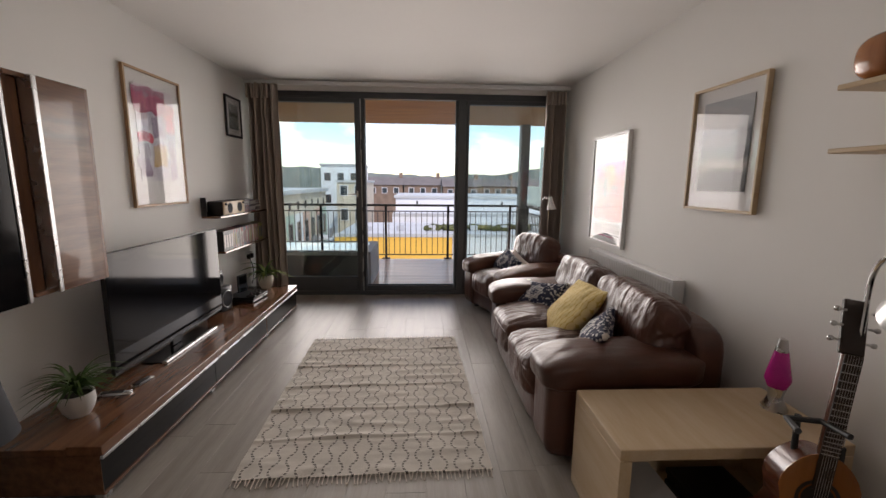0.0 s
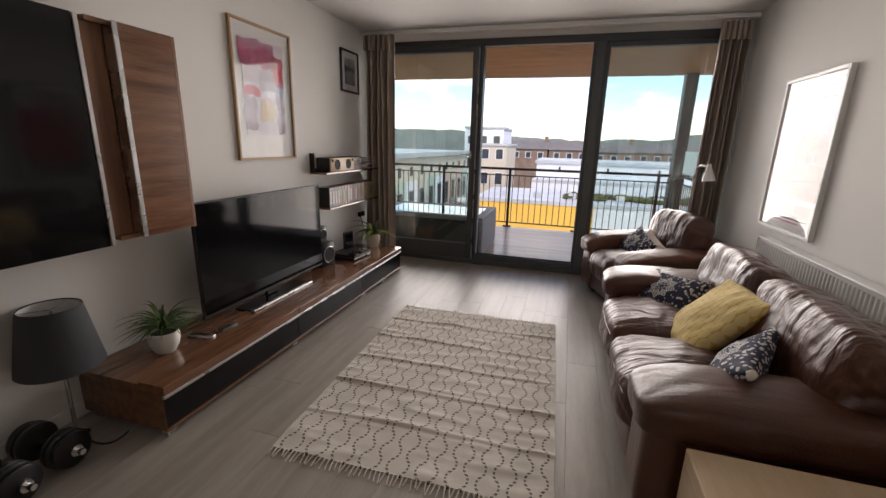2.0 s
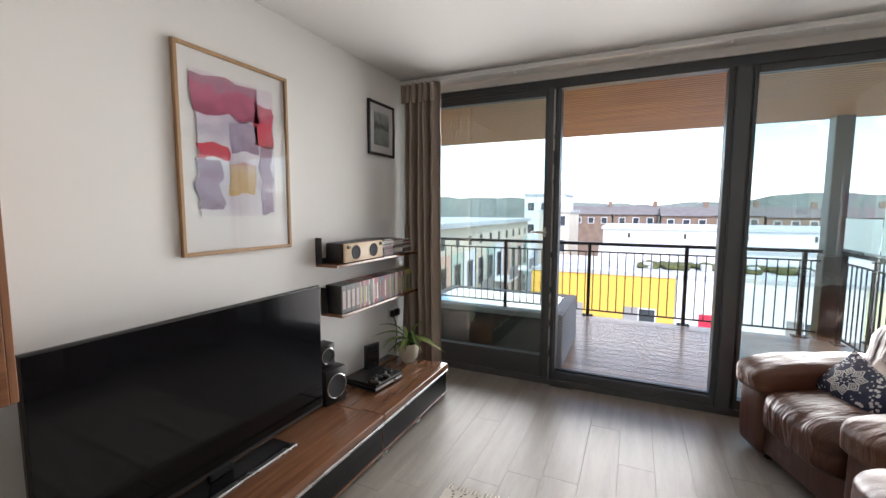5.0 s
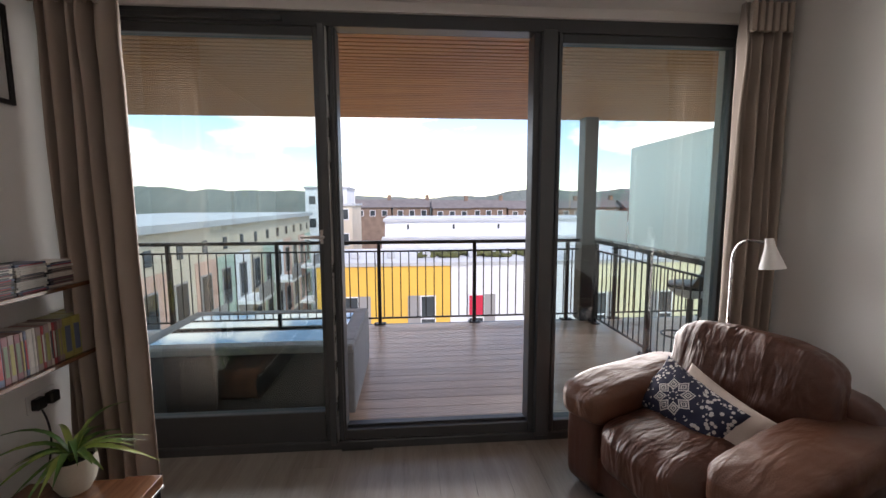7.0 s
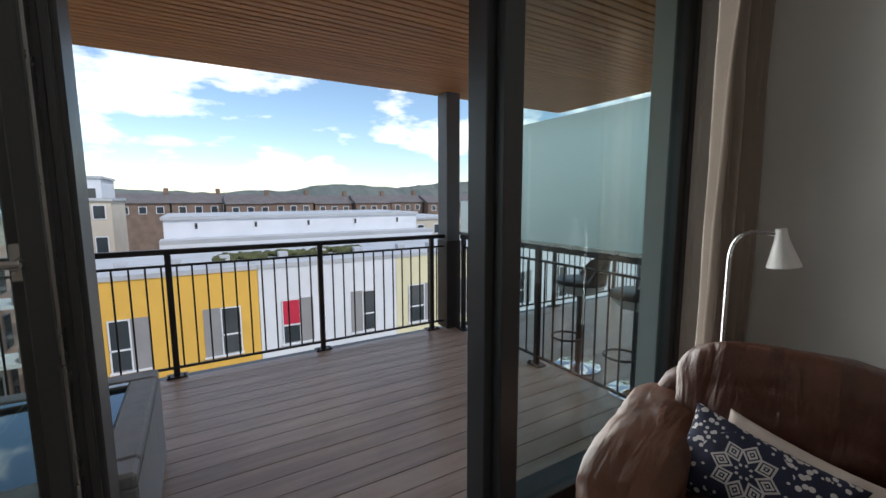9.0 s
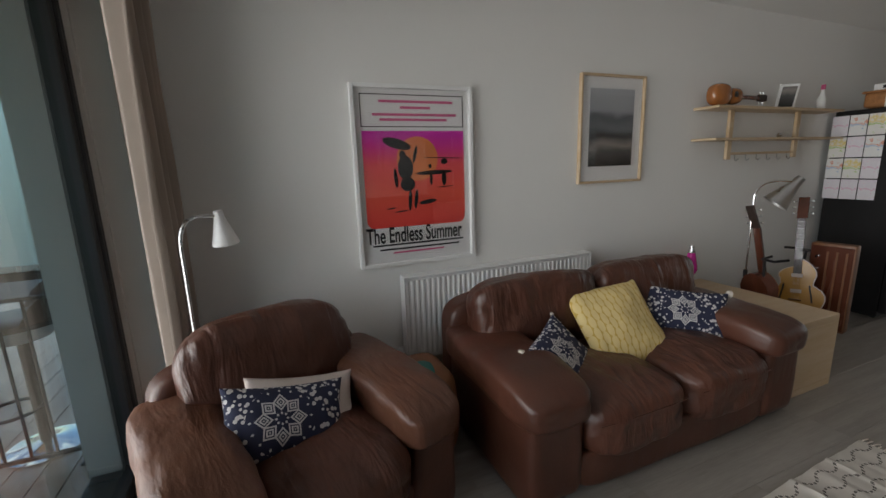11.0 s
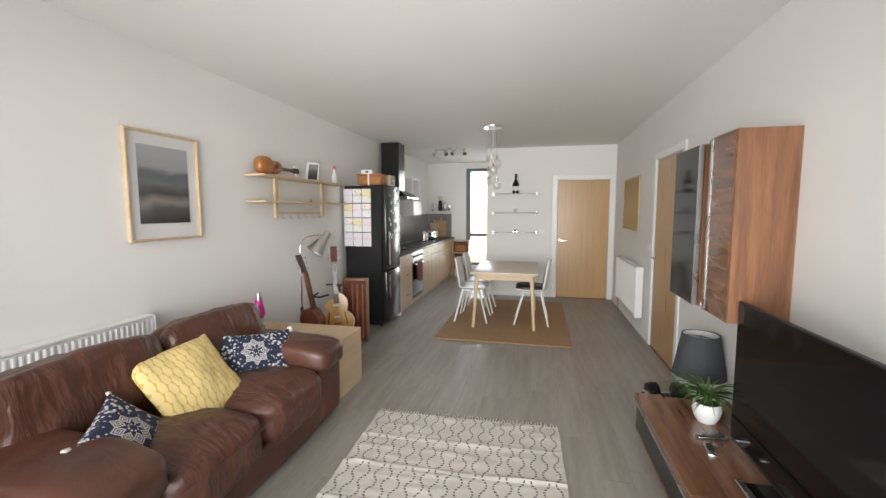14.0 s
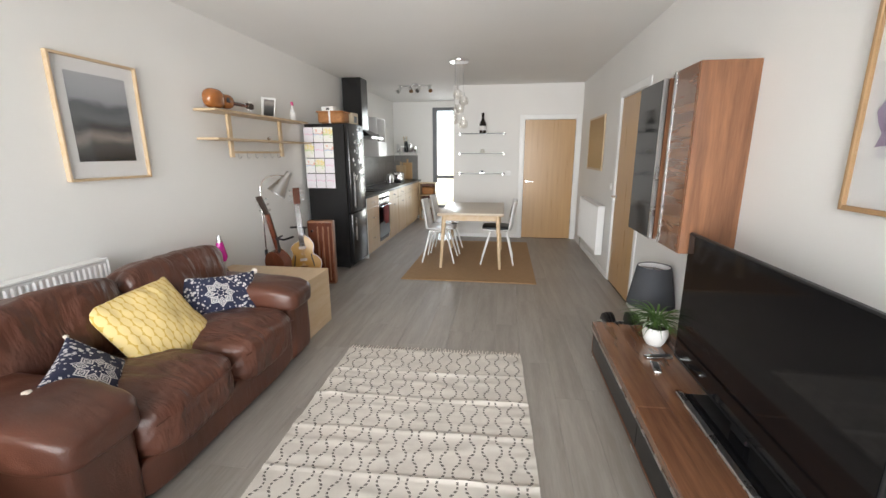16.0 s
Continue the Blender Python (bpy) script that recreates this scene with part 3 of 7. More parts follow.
# ---- living room ----
def baseboard(name, x0, y0, x1, y1):
    bm = boxed(x0, y0, 0.0, x1, y1, 0.075, 0.004)
    structure(name, bm, WHITE, "white painted skirting board", "skirting board")


baseboard("baseboard", XR - 0.014, 0.05, XR, YW - 0.02)
baseboard("baseboard", XL, SD1 + 0.10, XL + 0.014, YW - 0.02)
baseboard("baseboard", XL, YB, XL + 0.014, SD0 - 0.10)
baseboard("baseboard", BD1 + 0.09, YB, XREC, YB + 0.014)


def door(name, x, y, rz, w, h, handle_side, label):
    """A flush veneered leaf in a white frame; local x runs along the wall, y into the room."""
    d = thing(name, label, "door", x, y, 0, rz, kind="structure")
    part("leaf", boxed(0.003, -0.045, 0.008, w - 0.003, -0.005, h, 0.002), OAK, d)
    for a, b in ((-0.04, 0.0), (w, w + 0.04)):
        part("jamb", boxed(a, -T, 0, b, 0.0, h + 0.004, 0.002), WHITE, d)
    part("head", boxed(-0.04, -T, h + 0.004, w + 0.04, 0.0, h + 0.04, 0.002), WHITE, d)
    for a, b in ((-0.085, -0.012), (w + 0.012, w + 0.085)):
        part("architrave", boxed(a, 0.0, 0, b, 0.014, h + 0.085, 0.004), WHITE, d)
    part("architrave", boxed(-0.012, 0.0, h + 0.012, w + 0.012, 0.014, h + 0.085, 0.004), WHITE, d)
    hx = 0.06 if handle_side < 0 else w - 0.06
    bm = lathe(bmesh.new(), [(0.026, 0), (0.026, 0.008), (0.010, 0.010), (0.010, 0.05)], 16)
    bmesh.ops.rotate(bm, verts=bm.verts, matrix=Matrix.Rotation(radians(-90), 3, "X"))
    bmesh.ops.translate(bm, verts=bm.verts, vec=(hx, -0.005, 1.0))
    rod(bm, (hx, 0.042, 1.0), (hx - handle_side * 0.12, 0.042, 1.0), 0.009)
    part("door_handle", bm, CHROME, d, "chrome lever handle")
    for z in (0.25, 1.0, 1.75):
        part("hinge", boxed(w - hx - 0.065 if handle_side > 0 else w - 0.012, -0.006, z, (w - hx - 0.065 if handle_side > 0 else w - 0.012) + 0.012, 0.002, z + 0.1, 0.001), CHROME, d)
    part("blank_wall", boxed(-0.04, -T - 0.02, 0, w + 0.04, -T, h + 0.04), PAINT, d)


door("door_1", BD0, YB, 0, BD1 - BD0, BDH, 1, "closed oak veneer door in a white frame")
door("door_2", XL, SD1, -90, SD1 - SD0, SDH, 1, "closed oak veneer door beside the wall cabinets")


def radiator(x, y, rz, w, z0, z1, label):
    """A panel radiator; local y faces the room."""
    r = thing("radiator", label, "radiator", x, y, z0, rz)
    h = z1 - z0
    bm = bmesh.new()
    n = int(w / 0.033)
    prof = []
    for i in range(n):
        a = w * i / n
        prof += [(a + 0.004, 0.085), (a + 0.012, 0.094), (a + 0.022, 0.094), (a + 0.030, 0.085)]
    for zz in ((0.03, h - 0.03),):
        lo = [bm.verts.new((px, py, zz[0])) for px, py in prof]
        hi = [bm.verts.new((px, py, zz[1])) for px, py in prof]
        for i in range(len(prof) - 1):
            bm.faces.new((lo[i], lo[i + 1], hi[i + 1], hi[i]))
    box(bm, 0, 0.02, 0.0, w, 0.086, h - 0.012, 0.006)
    part("panel", bm, WHITE, r, smooth=None)
    part("top_grille", boxed(-0.004, 0.014, h - 0.012, w + 0.004, 0.098, h, 0.004), WHITE, r)
    for a in (-0.004, w - 0.004):
        part("side_cover", boxed(a, 0.014, 0.0, a + 0.008, 0.098, h - 0.013, 0.002), WHITE, r)
    valve = lathe(bmesh.new(), [(0.012, 0), (0.012, 0.05), (0.02, 0.055), (0.02, 0.10), (0.014, 0.11)], 12, (w + 0.03, 0.05, -0.02))
    part("valve", valve, WHITE, r)
    bm = rod(bmesh.new(), (w + 0.03, 0.05, -z0 + 0.002), (w + 0.03, 0.05, -0.02), 0.008)
    part("pipe", bm, CHROME, r)
    return r


radiator(XR, 2.86, 90, 1.37, 0.32, 0.85, "white panel radiator on the wall behind the sofa")
radiator(XL, -0.28, -90, 1.28, 0.22, 0.84, "white panel radiator beneath the cork board")


def picture(name, x, y, z, rz, w, h, frame_mat, art, label, border=0.02, mount=0.1, depth=0.03, mount_low=None, glazed=True):
    """A framed print; local x along the wall, y out of it."""
    p = thing(name, label, "picture", x, y, z, rz)
    low = mount_low or mount
    for a in ((0, 0, border, h), (w - border, 0, w, h), (border, 0, w - border, border), (border, h - border, w - border, h)):
        part("frame_bar", boxed(a[0], 0.002, a[1], a[2], depth, a[3], 0.0025), frame_mat, p)
    part("mount", boxed(border, 0.004, border, w - border, 0.010, h - border), MAT_BOARD, p)
    if art:
        bm = boxed(0, 0, 0, w - 2 * border - 2 * mount, 0.003, h - 2 * border - mount - low)
        a = part("print", bm, art, p)
        a.location = (border + mount, 0.011, border + low)
    if glazed:
        g = part("glazing", boxed(border, 0.018, border, w - border, 0.021, h - border), PICTURE_GLASS, p, smooth=None)
        g.visible_shadow = False
    return p


FRAME_OAK = surface("light oak frame", (0.42, 0.26, 0.13), 0.45, vary=0.06, bump=0.01, stretch=(6, 6, 1))
RED_ART = artwork("pale lilac and grey print", [(0.0, (0.70, 0.68, 0.71)), (0.3, (0.55, 0.52, 0.60)), (0.5, (0.66, 0.65, 0.70)), (0.75, (0.50, 0.46, 0.56)), (1.0, (0.70, 0.62, 0.68))], 2, 0.62, 6.0, 0.8)
CRIMSON = artwork("crimson brushwork", [(0.0, (0.30, 0.05, 0.12)), (0.45, (0.50, 0.10, 0.20)), (0.6, (0.34, 0.16, 0.24)), (1.0, (0.58, 0.26, 0.36))], 2, 0.25, 14.0, 1.3)
SCARLET = artwork("scarlet brushwork", [(0.0, (0.50, 0.02, 0.06)), (0.6, (0.62, 0.05, 0.10)), (1.0, (0.50, 0.14, 0.2))], 2, 0.2, 16.0, 1.2)
OCHRE = artwork("ochre brushwork", [(0.0, (0.55, 0.38, 0.16)), (0.6, (0.60, 0.46, 0.30)), (1.0, (0.5, 0.34, 0.34))], 2, 0.2, 16.0, 1.2)
MAUVE = artwork("mauve brushwork", [(0.0, (0.26, 0.19, 0.28)), (0.5, (0.40, 0.33, 0.45)), (1.0, (0.30, 0.20, 0.30))], 2, 0.2, 12.0, 1.3)
GREY_ART = artwork("misty mountain photograph", [(0.0, (0.03, 0.03, 0.03)), (0.22, (0.10, 0.10, 0.10)), (0.3, (0.30, 0.27, 0.25)), (0.42, (0.06, 0.065, 0.07)), (0.55, (0.16, 0.17, 0.18)), (0.66, (0.11, 0.12, 0.13)), (0.74, (0.34, 0.35, 0.37)), (1.0, (0.42, 0.43, 0.45))], 2, 0.48, 4.5, 0.35)
SMALL_ART = artwork("small ink drawing", [(0.0, (0.22, 0.25, 0.24)), (0.4, (0.36, 0.40, 0.38)), (0.6, (0.10, 0.12, 0.10)), (1.0, (0.48, 0.5, 0.5))], 2, 0.24, 14.0, 0.9)
CORK = artwork("cork", [(0.0, (0.50, 0.34, 0.16)), (0.5, (0.58, 0.40, 0.20)), (1.0, (0.46, 0.30, 0.14))], 2, 0.6, 70.0, 1.4)
big = picture("framed_picture", XL, 3.965, 1.27, -90, 0.66, 0.975, FRAME_OAK, RED_ART, "large abstract red and grey print in a pale wood frame", 0.018, 0.085, 0.026, 0.17)
for x0, z0, x1, z1, mt in ((0.20, 0.68, 0.575, 0.86, CRIMSON), (0.11, 0.56, 0.235, 0.78, SCARLET), (0.40, 0.47, 0.57, 0.54, SCARLET), (0.12, 0.20, 0.20, 0.57, MAUVE), (0.44, 0.22, 0.57, 0.46, MAUVE), (0.24, 0.30, 0.40, 0.46, OCHRE), (0.21, 0.52, 0.38, 0.67, MAUVE)):
    bm = boxed(0, 0, 0, x1 - x0, 0.0012, z1 - z0)
    bmesh.ops.subdivide_edges(bm, edges=bm.edges[:], cuts=5, use_grid_fill=True)
    for v in bm.verts:
        v.co.x += 0.035 * noise.noise((v.co.z * 14, x0 * 9, 1.0))
        v.co.z += 0.03 * noise.noise((v.co.x * 14, z0 * 9, 2.0))
    blk = part("brush_block", bm, mt, big)
    blk.location = (x0, 0.0145, z0)
picture("framed_picture", XL, 5.16, 1.925, -90, 0.37, 0.415, BLACK, SMALL_ART, "small drawing in a thin black frame", 0.02, 0.06, 0.022)
picture("framed_picture", XR, 2.36, 1.32, 90, 0.575, 0.725, PINE, GREY_ART, "misty mountain photograph in a pale wood frame", 0.016, 0.075, 0.032, 0.10)
picture("cork_board", XL, -0.66, 1.25, -90, 0.96, 0.71, PINE, CORK, "cork pin board in a pale wood frame", 0.025, 0.0, 0.02, 0.001, False)


def text_mesh(body, size, material, parent, m, label=""):
    """Letters of the built-in font as a mesh."""
    cu = bpy.data.curves.new("lettering", "FONT")
    cu.body, cu.size, cu.extrude, cu.offset = body, size, 0.0006, 0.0022
    tmp = bpy.data.objects.new("lettering", cu)
    scene.collection.objects.link(tmp)
    me = bpy.data.meshes.new_from_object(tmp.evaluated_get(bpy.context.evaluated_depsgraph_get()))
    bpy.data.objects.remove(tmp)
    me.materials.clear()
    me.materials.append(material)
    ob = new("lettering", me)
    ob.parent, ob.matrix_local = parent, m
    return tagged(ob, label) if label else ob


INK = surface("black print ink", (0.012, 0.012, 0.014), 0.7)
PINK_INK = surface("pink print ink", (0.70, 0.12, 0.28), 0.7)
POSTER_ART = artwork("pink to red poster print", [(0.0, (0.72, 0.055, 0.045)), (0.35, (0.78, 0.10, 0.06)), (0.68, (0.78, 0.09, 0.10)), (0.86, (0.66, 0.03, 0.26)), (1.0, (0.60, 0.02, 0.40))], 2, 0.52, 2.0, 0.12)
SUN_DISC = surface("orange print ink", (0.80, 0.24, 0.08), 0.7)


def poster():
    w, h = 0.72, 1.01
    p = thing("poster", "pink and red film poster in a white frame", "poster", XR, 3.74, 0.91, 90)
    b = 0.022
    for a in ((0, 0, b, h), (w - b, 0, w, h), (b, 0, w - b, b), (b, h - b, w - b, h)):
        part("frame_bar", boxed(a[0], 0.002, a[1], a[2], 0.034, a[3], 0.0025), WHITE, p)
    part("sheet", boxed(b, 0.004, b, w - b, 0.012, h - b), MAT_BOARD, p)
    # the printed field, with rounded lower corners
    x0, x1, z0, z1 = 0.055, w - 0.055, 0.225, 0.765
    bm = boxed(0, 0, 0, x1 - x0, 0.002, z1 - z0)
    edges = [e for e in bm.edges if abs(e.verts[0].co.y - e.verts[1].co.y) > 1e-4 and e.verts[0].co.z < 0.01]
    bmesh.ops.bevel(bm, geom=edges, offset=0.045, segments=6, affect="EDGES", profile=0.5)
    f = part("print", bm, POSTER_ART, p)
    f.location = (x0, 0.012, z0)
    bm = lathe(bmesh.new(), [(0.125, 0), (0.125, 0.001)], 36)
    bmesh.ops.rotate(bm, verts=bm.verts, matrix=Matrix.Rotation(radians(-90), 3, "X"))
    s = part("sun_print", bm, SUN_DISC, p)
    s.location = (w - 0.37, 0.0142, z0 + 0.385)
    # header box lines
    for a in ((x0, 0.785, x1, 0.79), (x0, 0.955, x1, 0.96), (x0, 0.79, x0 + 0.005, 0.955), (x1 - 0.005, 0.79, x1, 0.955)):
        part("header_line", boxed(a[0], 0.012, a[1], a[2], 0.0135, a[3]), INK, p)
    for z, u, v in ((0.915, 0.12, 0.56), (0.883, 0.26, 0.44), (0.845, 0.10, 0.60), (0.818, 0.16, 0.56)):
        part("print_bar", boxed(u, 0.012, z, v, 0.0135, z + 0.014), PINK_INK, p)
    for z, u, v in ((0.118, 0.07, 0.64), (0.092, 0.10, 0.60), (0.070, 0.2, 0.52)):
        part("print_bar", boxed(u, 0.012, z, v, 0.0135, z + 0.010), INK if z > 0.08 else PINK_INK, p)
    # plain dark shapes of the print
    shapes = [(0.25, 0.695, 0.085, 0.028, -16), (0.28, 0.635, 0.020, 0.024, 0), (0.295, 0.562, 0.046, 0.068, 0), (0.355, 0.635, 0.010, 0.05, -14), (0.235, 0.505, 0.011, 0.055, 5), (0.305, 0.468, 0.044, 0.040, 0), (0.315, 0.375, 0.011, 0.06, -4), (0.352, 0.380, 0.011, 0.055, -8), (0.425, 0.362, 0.055, 0.013, 8),
              (0.47, 0.530, 0.115, 0.013, 2), (0.53, 0.612, 0.125, 0.003, -2), (0.535, 0.592, 0.022, 0.016, 0), (0.45, 0.495, 0.009, 0.038, 0), (0.532, 0.495, 0.015, 0.042, 0), (0.445, 0.567, 0.010, 0.012, 0), (0.54, 0.445, 0.05, 0.003, 4), (0.20, 0.335, 0.03, 0.004, 6), (0.26, 0.315, 0.04, 0.004, 5)]
    for cx, cz, rx, rz, tilt in shapes:
        bm = lathe(bmesh.new(), [(1.0, 0), (1.0, 0.001)], 20)
        bmesh.ops.rotate(bm, verts=bm.verts, matrix=Matrix.Rotation(radians(-90), 3, "X"))
        bmesh.ops.scale(bm, verts=bm.verts, vec=(rx, 1, rz))
        bmesh.ops.rotate(bm, verts=bm.verts, matrix=Matrix.Rotation(radians(tilt), 3, "Y"))
        o = part("print_shape", bm, INK, p)
        o.location = (w - cx, 0.0155, cz)
    m = Matrix.Translation((w - 0.045, 0.0135, 0.138)) @ pose(0, 0, 0, 90, 0, 180) @ Matrix.Diagonal((0.575, 1.05, 1, 1))
    text_mesh("The Endless Summer", 0.122, INK, p, m)
    g = part("glazing", boxed(b, 0.022, b, w - b, 0.025, h - b), PICTURE_GLASS, p, smooth=None)
    g.visible_shadow = False


poster()


def rug():
    r = thing("rug", "cream woven cotton rug with wavy dotted lines and fringe", "rug", -0.035, 3.10, 0.0, 1.8)
    w, ln = 1.31, 1.84
    bm = bmesh.new()
    nx, ny = 44, 150
    folds = (-0.60, -0.29, 0.02, 0.34, 0.66)
    grid = []
    for j in range(ny + 1):
        row = []
        for i in range(nx + 1):
            x, y = -w / 2 + w * i / nx, -ln / 2 + ln * j / ny
            z = 0.010 + 0.0035 * noise.noise((x * 5, y * 7, 1.0))
            for k, f in enumerate(folds):
                d = abs(y - f - 0.012 * noise.noise((x * 2.5, f * 9, 4.0)))
                z += 0.016 * math.exp(-(d / 0.010) ** 2) * (0.55 + 0.45 * noise.noise((x * 4, f * 5, 2.0)))
            z += 0.010 * max(0.0, noise.noise((x * 4, y * 18, 7.0)))
            edge = 0.006 * noise.noise((y * 6, x, 3.0))
            row.append(bm.verts.new((x + (edge if i in (0, nx) else 0), y, z)))
        grid.append(row)
    for j in range(ny):
        for i in range(nx):
            bm.faces.new((grid[j][i], grid[j][i + 1], grid[j + 1][i + 1], grid[j + 1][i]))
    skirt = [grid[0][i] for i in range(nx + 1)], [grid[ny][i] for i in range(nx + 1)], [grid[j][0] for j in range(ny + 1)], [grid[j][nx] for j in range(ny + 1)]
    for line in skirt:
        low = [bm.verts.new((v.co.x, v.co.y, 0.001)) for v in line]
        for a, b, c, d in zip(line, line[1:], low[1:], low):
            bm.faces.new((a, b, c, d))
    part("cloth", bm, RUG, r, smooth=60)
    rng = random.Random(3)
    bm = bmesh.new()
    for s in (-1, 1):
        for i in range(62):
            x = -w / 2 + w * (i + 0.5) / 62
            l = 0.035 + 0.03 * rng.random()
            dx = 0.02 * (rng.random() - 0.5)
            tube(bm, [(x, s * (ln / 2 - 0.004), 0.011), (x + dx * 0.4, s * (ln / 2 + l * 0.5), 0.009), (x + dx, s * (ln / 2 + l), 0.004)], 0.0035, 5)
    fr = part("fringe", bm, TASSEL, r)
    tagged(fr, "cream knotted fringe", kind="stuff")


rug()


def tv_bench(name, y0, y1, splits, label):
    """A low bench: stepped walnut top with a bright edge, dark drawer fronts, plinth and steel feet."""
    u = thing(name, label, "media bench", XL + 0.012, y0, 0)
    ln, d = y1 - y0 - 0.004, 0.568
    part("carcass", boxed(0.005, 0.004, 0.035, d - 0.035, ln - 0.004, 0.225, 0.002), WALNUT, u)
    part("end_panel", boxed(0.0, 0.0, 0.03, d - 0.012, 0.004, 0.225, 0.001), WALNUT, u)
    bm = boxed(0, 0, 0.226, d - 0.16, ln, 0.262, 0.003)
    part("top_board", bm, WALNUT, u)
    edges = [0.0, *splits, ln]
    for a, b in zip(edges, edges[1:]):
        part("front_top_board", boxed(d - 0.158, a + 0.002, 0.226, d, b - 0.002, 0.274, 0.003), WALNUT, u)
        part("drawer_front", boxed(d - 0.034, a + 0.003, 0.045, d - 0.014, b - 0.003, 0.205, 0.002), GLOSS_BLACK, u, "dark gloss drawer front")
    part("edge_strip", boxed(d - 0.012, 0.001, 0.210, d + 0.003, ln - 0.001, 0.2255, 0.002), SILVER, u, "bright metal edge strip")
    part("base_strip", boxed(d - 0.03, 0.002, 0.026, d - 0.010, ln - 0.002, 0.042, 0.002), WALNUT, u)
    for y in (0.03, ln / 2, ln - 0.03):
        for x in (0.06, d - 0.06):
            part("foot", boxed(x, y - 0.025, 0.0, x + 0.045, y + 0.025, 0.03, 0.003), SILVER, u, "steel foot")


tv_bench("tv_bench", 2.06, 4.10, (1.06,), "low walnut media bench with dark gloss drawers")
tv_bench("tv_bench", 4.10, 5.03, (), "short walnut media bench with a dark gloss drawer")
BENCH = 0.262


def television():
    t = thing("television", "large switched-off flat television on the walnut bench", "television", -1.52, 3.30, BENCH)
    w, h, z0 = 1.31, 0.73, 0.062
    part("back_cover", boxed(-0.045, -w / 2 + 0.12, z0 + 0.08, -0.012, w / 2 - 0.12, z0 + h - 0.1, 0.01), BLACK, t)
    part("housing", boxed(-0.014, -w / 2, z0, 0.010, w / 2, z0 + h, 0.004), BLACK, t)
    part("screen", boxed(0.010, -w / 2 + 0.009, z0 + 0.02, 0.0125, w / 2 - 0.009, z0 + h - 0.009), SCREEN, t, "dark glossy screen")
    part("neck", boxed(-0.035, -0.06, 0.012, -0.010, 0.06, z0 + 0.12, 0.004), BLACK, t)
    bm = boxed(-0.06, -0.34, 0.0, 0.075, 0.34, 0.008, 0.003)
    part("stand", bm, GLOSS_BLACK, t, "black glass stand")
    part("stand_edge", boxed(0.0765, -0.345, 0.0, 0.112, 0.345, 0.016, 0.005), SILVER, t, "bright metal stand bar")


television()


def remote(x, y, rz, ln=0.16):
    r = thing("remote_control", "slim silver and black remote control on the bench", "remote control", x, y, BENCH, rz, "remote controls")
    part("body", boxed(-ln / 2, -0.022, 0, ln / 2, 0.022, 0.014, 0.005, 2), SILVER, r)
    part("keypad", boxed(-ln / 2 + 0.012, -0.016, 0.0145, ln / 2 - 0.035, 0.016, 0.017, 0.001), BLACK, r)


remote(-1.46, 2.56, 8)
remote(-1.40, 2.70, 82, 0.13)


def spider_plant(name, x, y, z, pot, leaf, blades, reach, label, seed, pot_r=0.078, pot_h=0.125, wide=0.011, upright=0.7):
    p = thing(name, label, "plant", x, y, z)
    part("pot", lathe(bmesh.new(), [(pot_r * 0.62, 0), (pot_r * 0.85, pot_h * 0.25), (pot_r, pot_h * 0.6), (pot_r * 0.95, pot_h), (pot_r * 0.88, pot_h), (pot_r * 0.9, pot_h * 0.84)], 28), pot, p)
    part("soil", lathe(bmesh.new(), [(0.001, pot_h * 0.85), (pot_r * 0.88, pot_h * 0.86), (pot_r * 0.5, pot_h * 0.9)], 16), SOIL, p)
    rng = random.Random(seed)
    for i in range(blades):
        a = i * 2.399 + rng.random() * 0.5
        l = reach * (0.55 + 0.6 * rng.random())
        lift = upright + 0.9 * rng.random()
        w = wide * (0.7 + 0.6 * rng.random())
        bm = bmesh.new()
        rows = []
        for k in range(8):
            t = k / 7
            out = l * t * (0.35 + 0.65 * t)
            up = pot_h * 0.9 + l * (lift * t - (0.75 + 0.25 * lift) * t * t)
            half = w * (1 - t ** 2.2) * (0.55 + 0.9 * t if t < 0.5 else 1.0) + 0.0006
            c = Vector((math.cos(a) * out, math.sin(a) * out, up))
            s = Vector((-math.sin(a), math.cos(a), 0)) * half
            rows.append((bm.verts.new(c - s), bm.verts.new(c - Vector((0, 0, half * 0.5))), bm.verts.new(c + s)))
        for u, v in zip(rows, rows[1:]):
            bm.faces.new((u[0], u[1], v[1], v[0]))
            bm.faces.new((u[1], u[2], v[2], v[1]))
        part("leaf", bm, leaf, p, smooth=80)
    return p


spider_plant("potted_plant", -1.50, 2.36, BENCH, POT_WHITE, LEAF, 90, 0.21, "spider plant in a round white pot on the bench", 5, 0.078, 0.12, 0.0075, 1.0)
spider_plant("potted_plant", -1.50, 4.97, BENCH, POT_CREAM, LEAF_PALE, 26, 0.30, "striped dracaena in a cream pot on the bench", 8, 0.085, 0.15, 0.019)


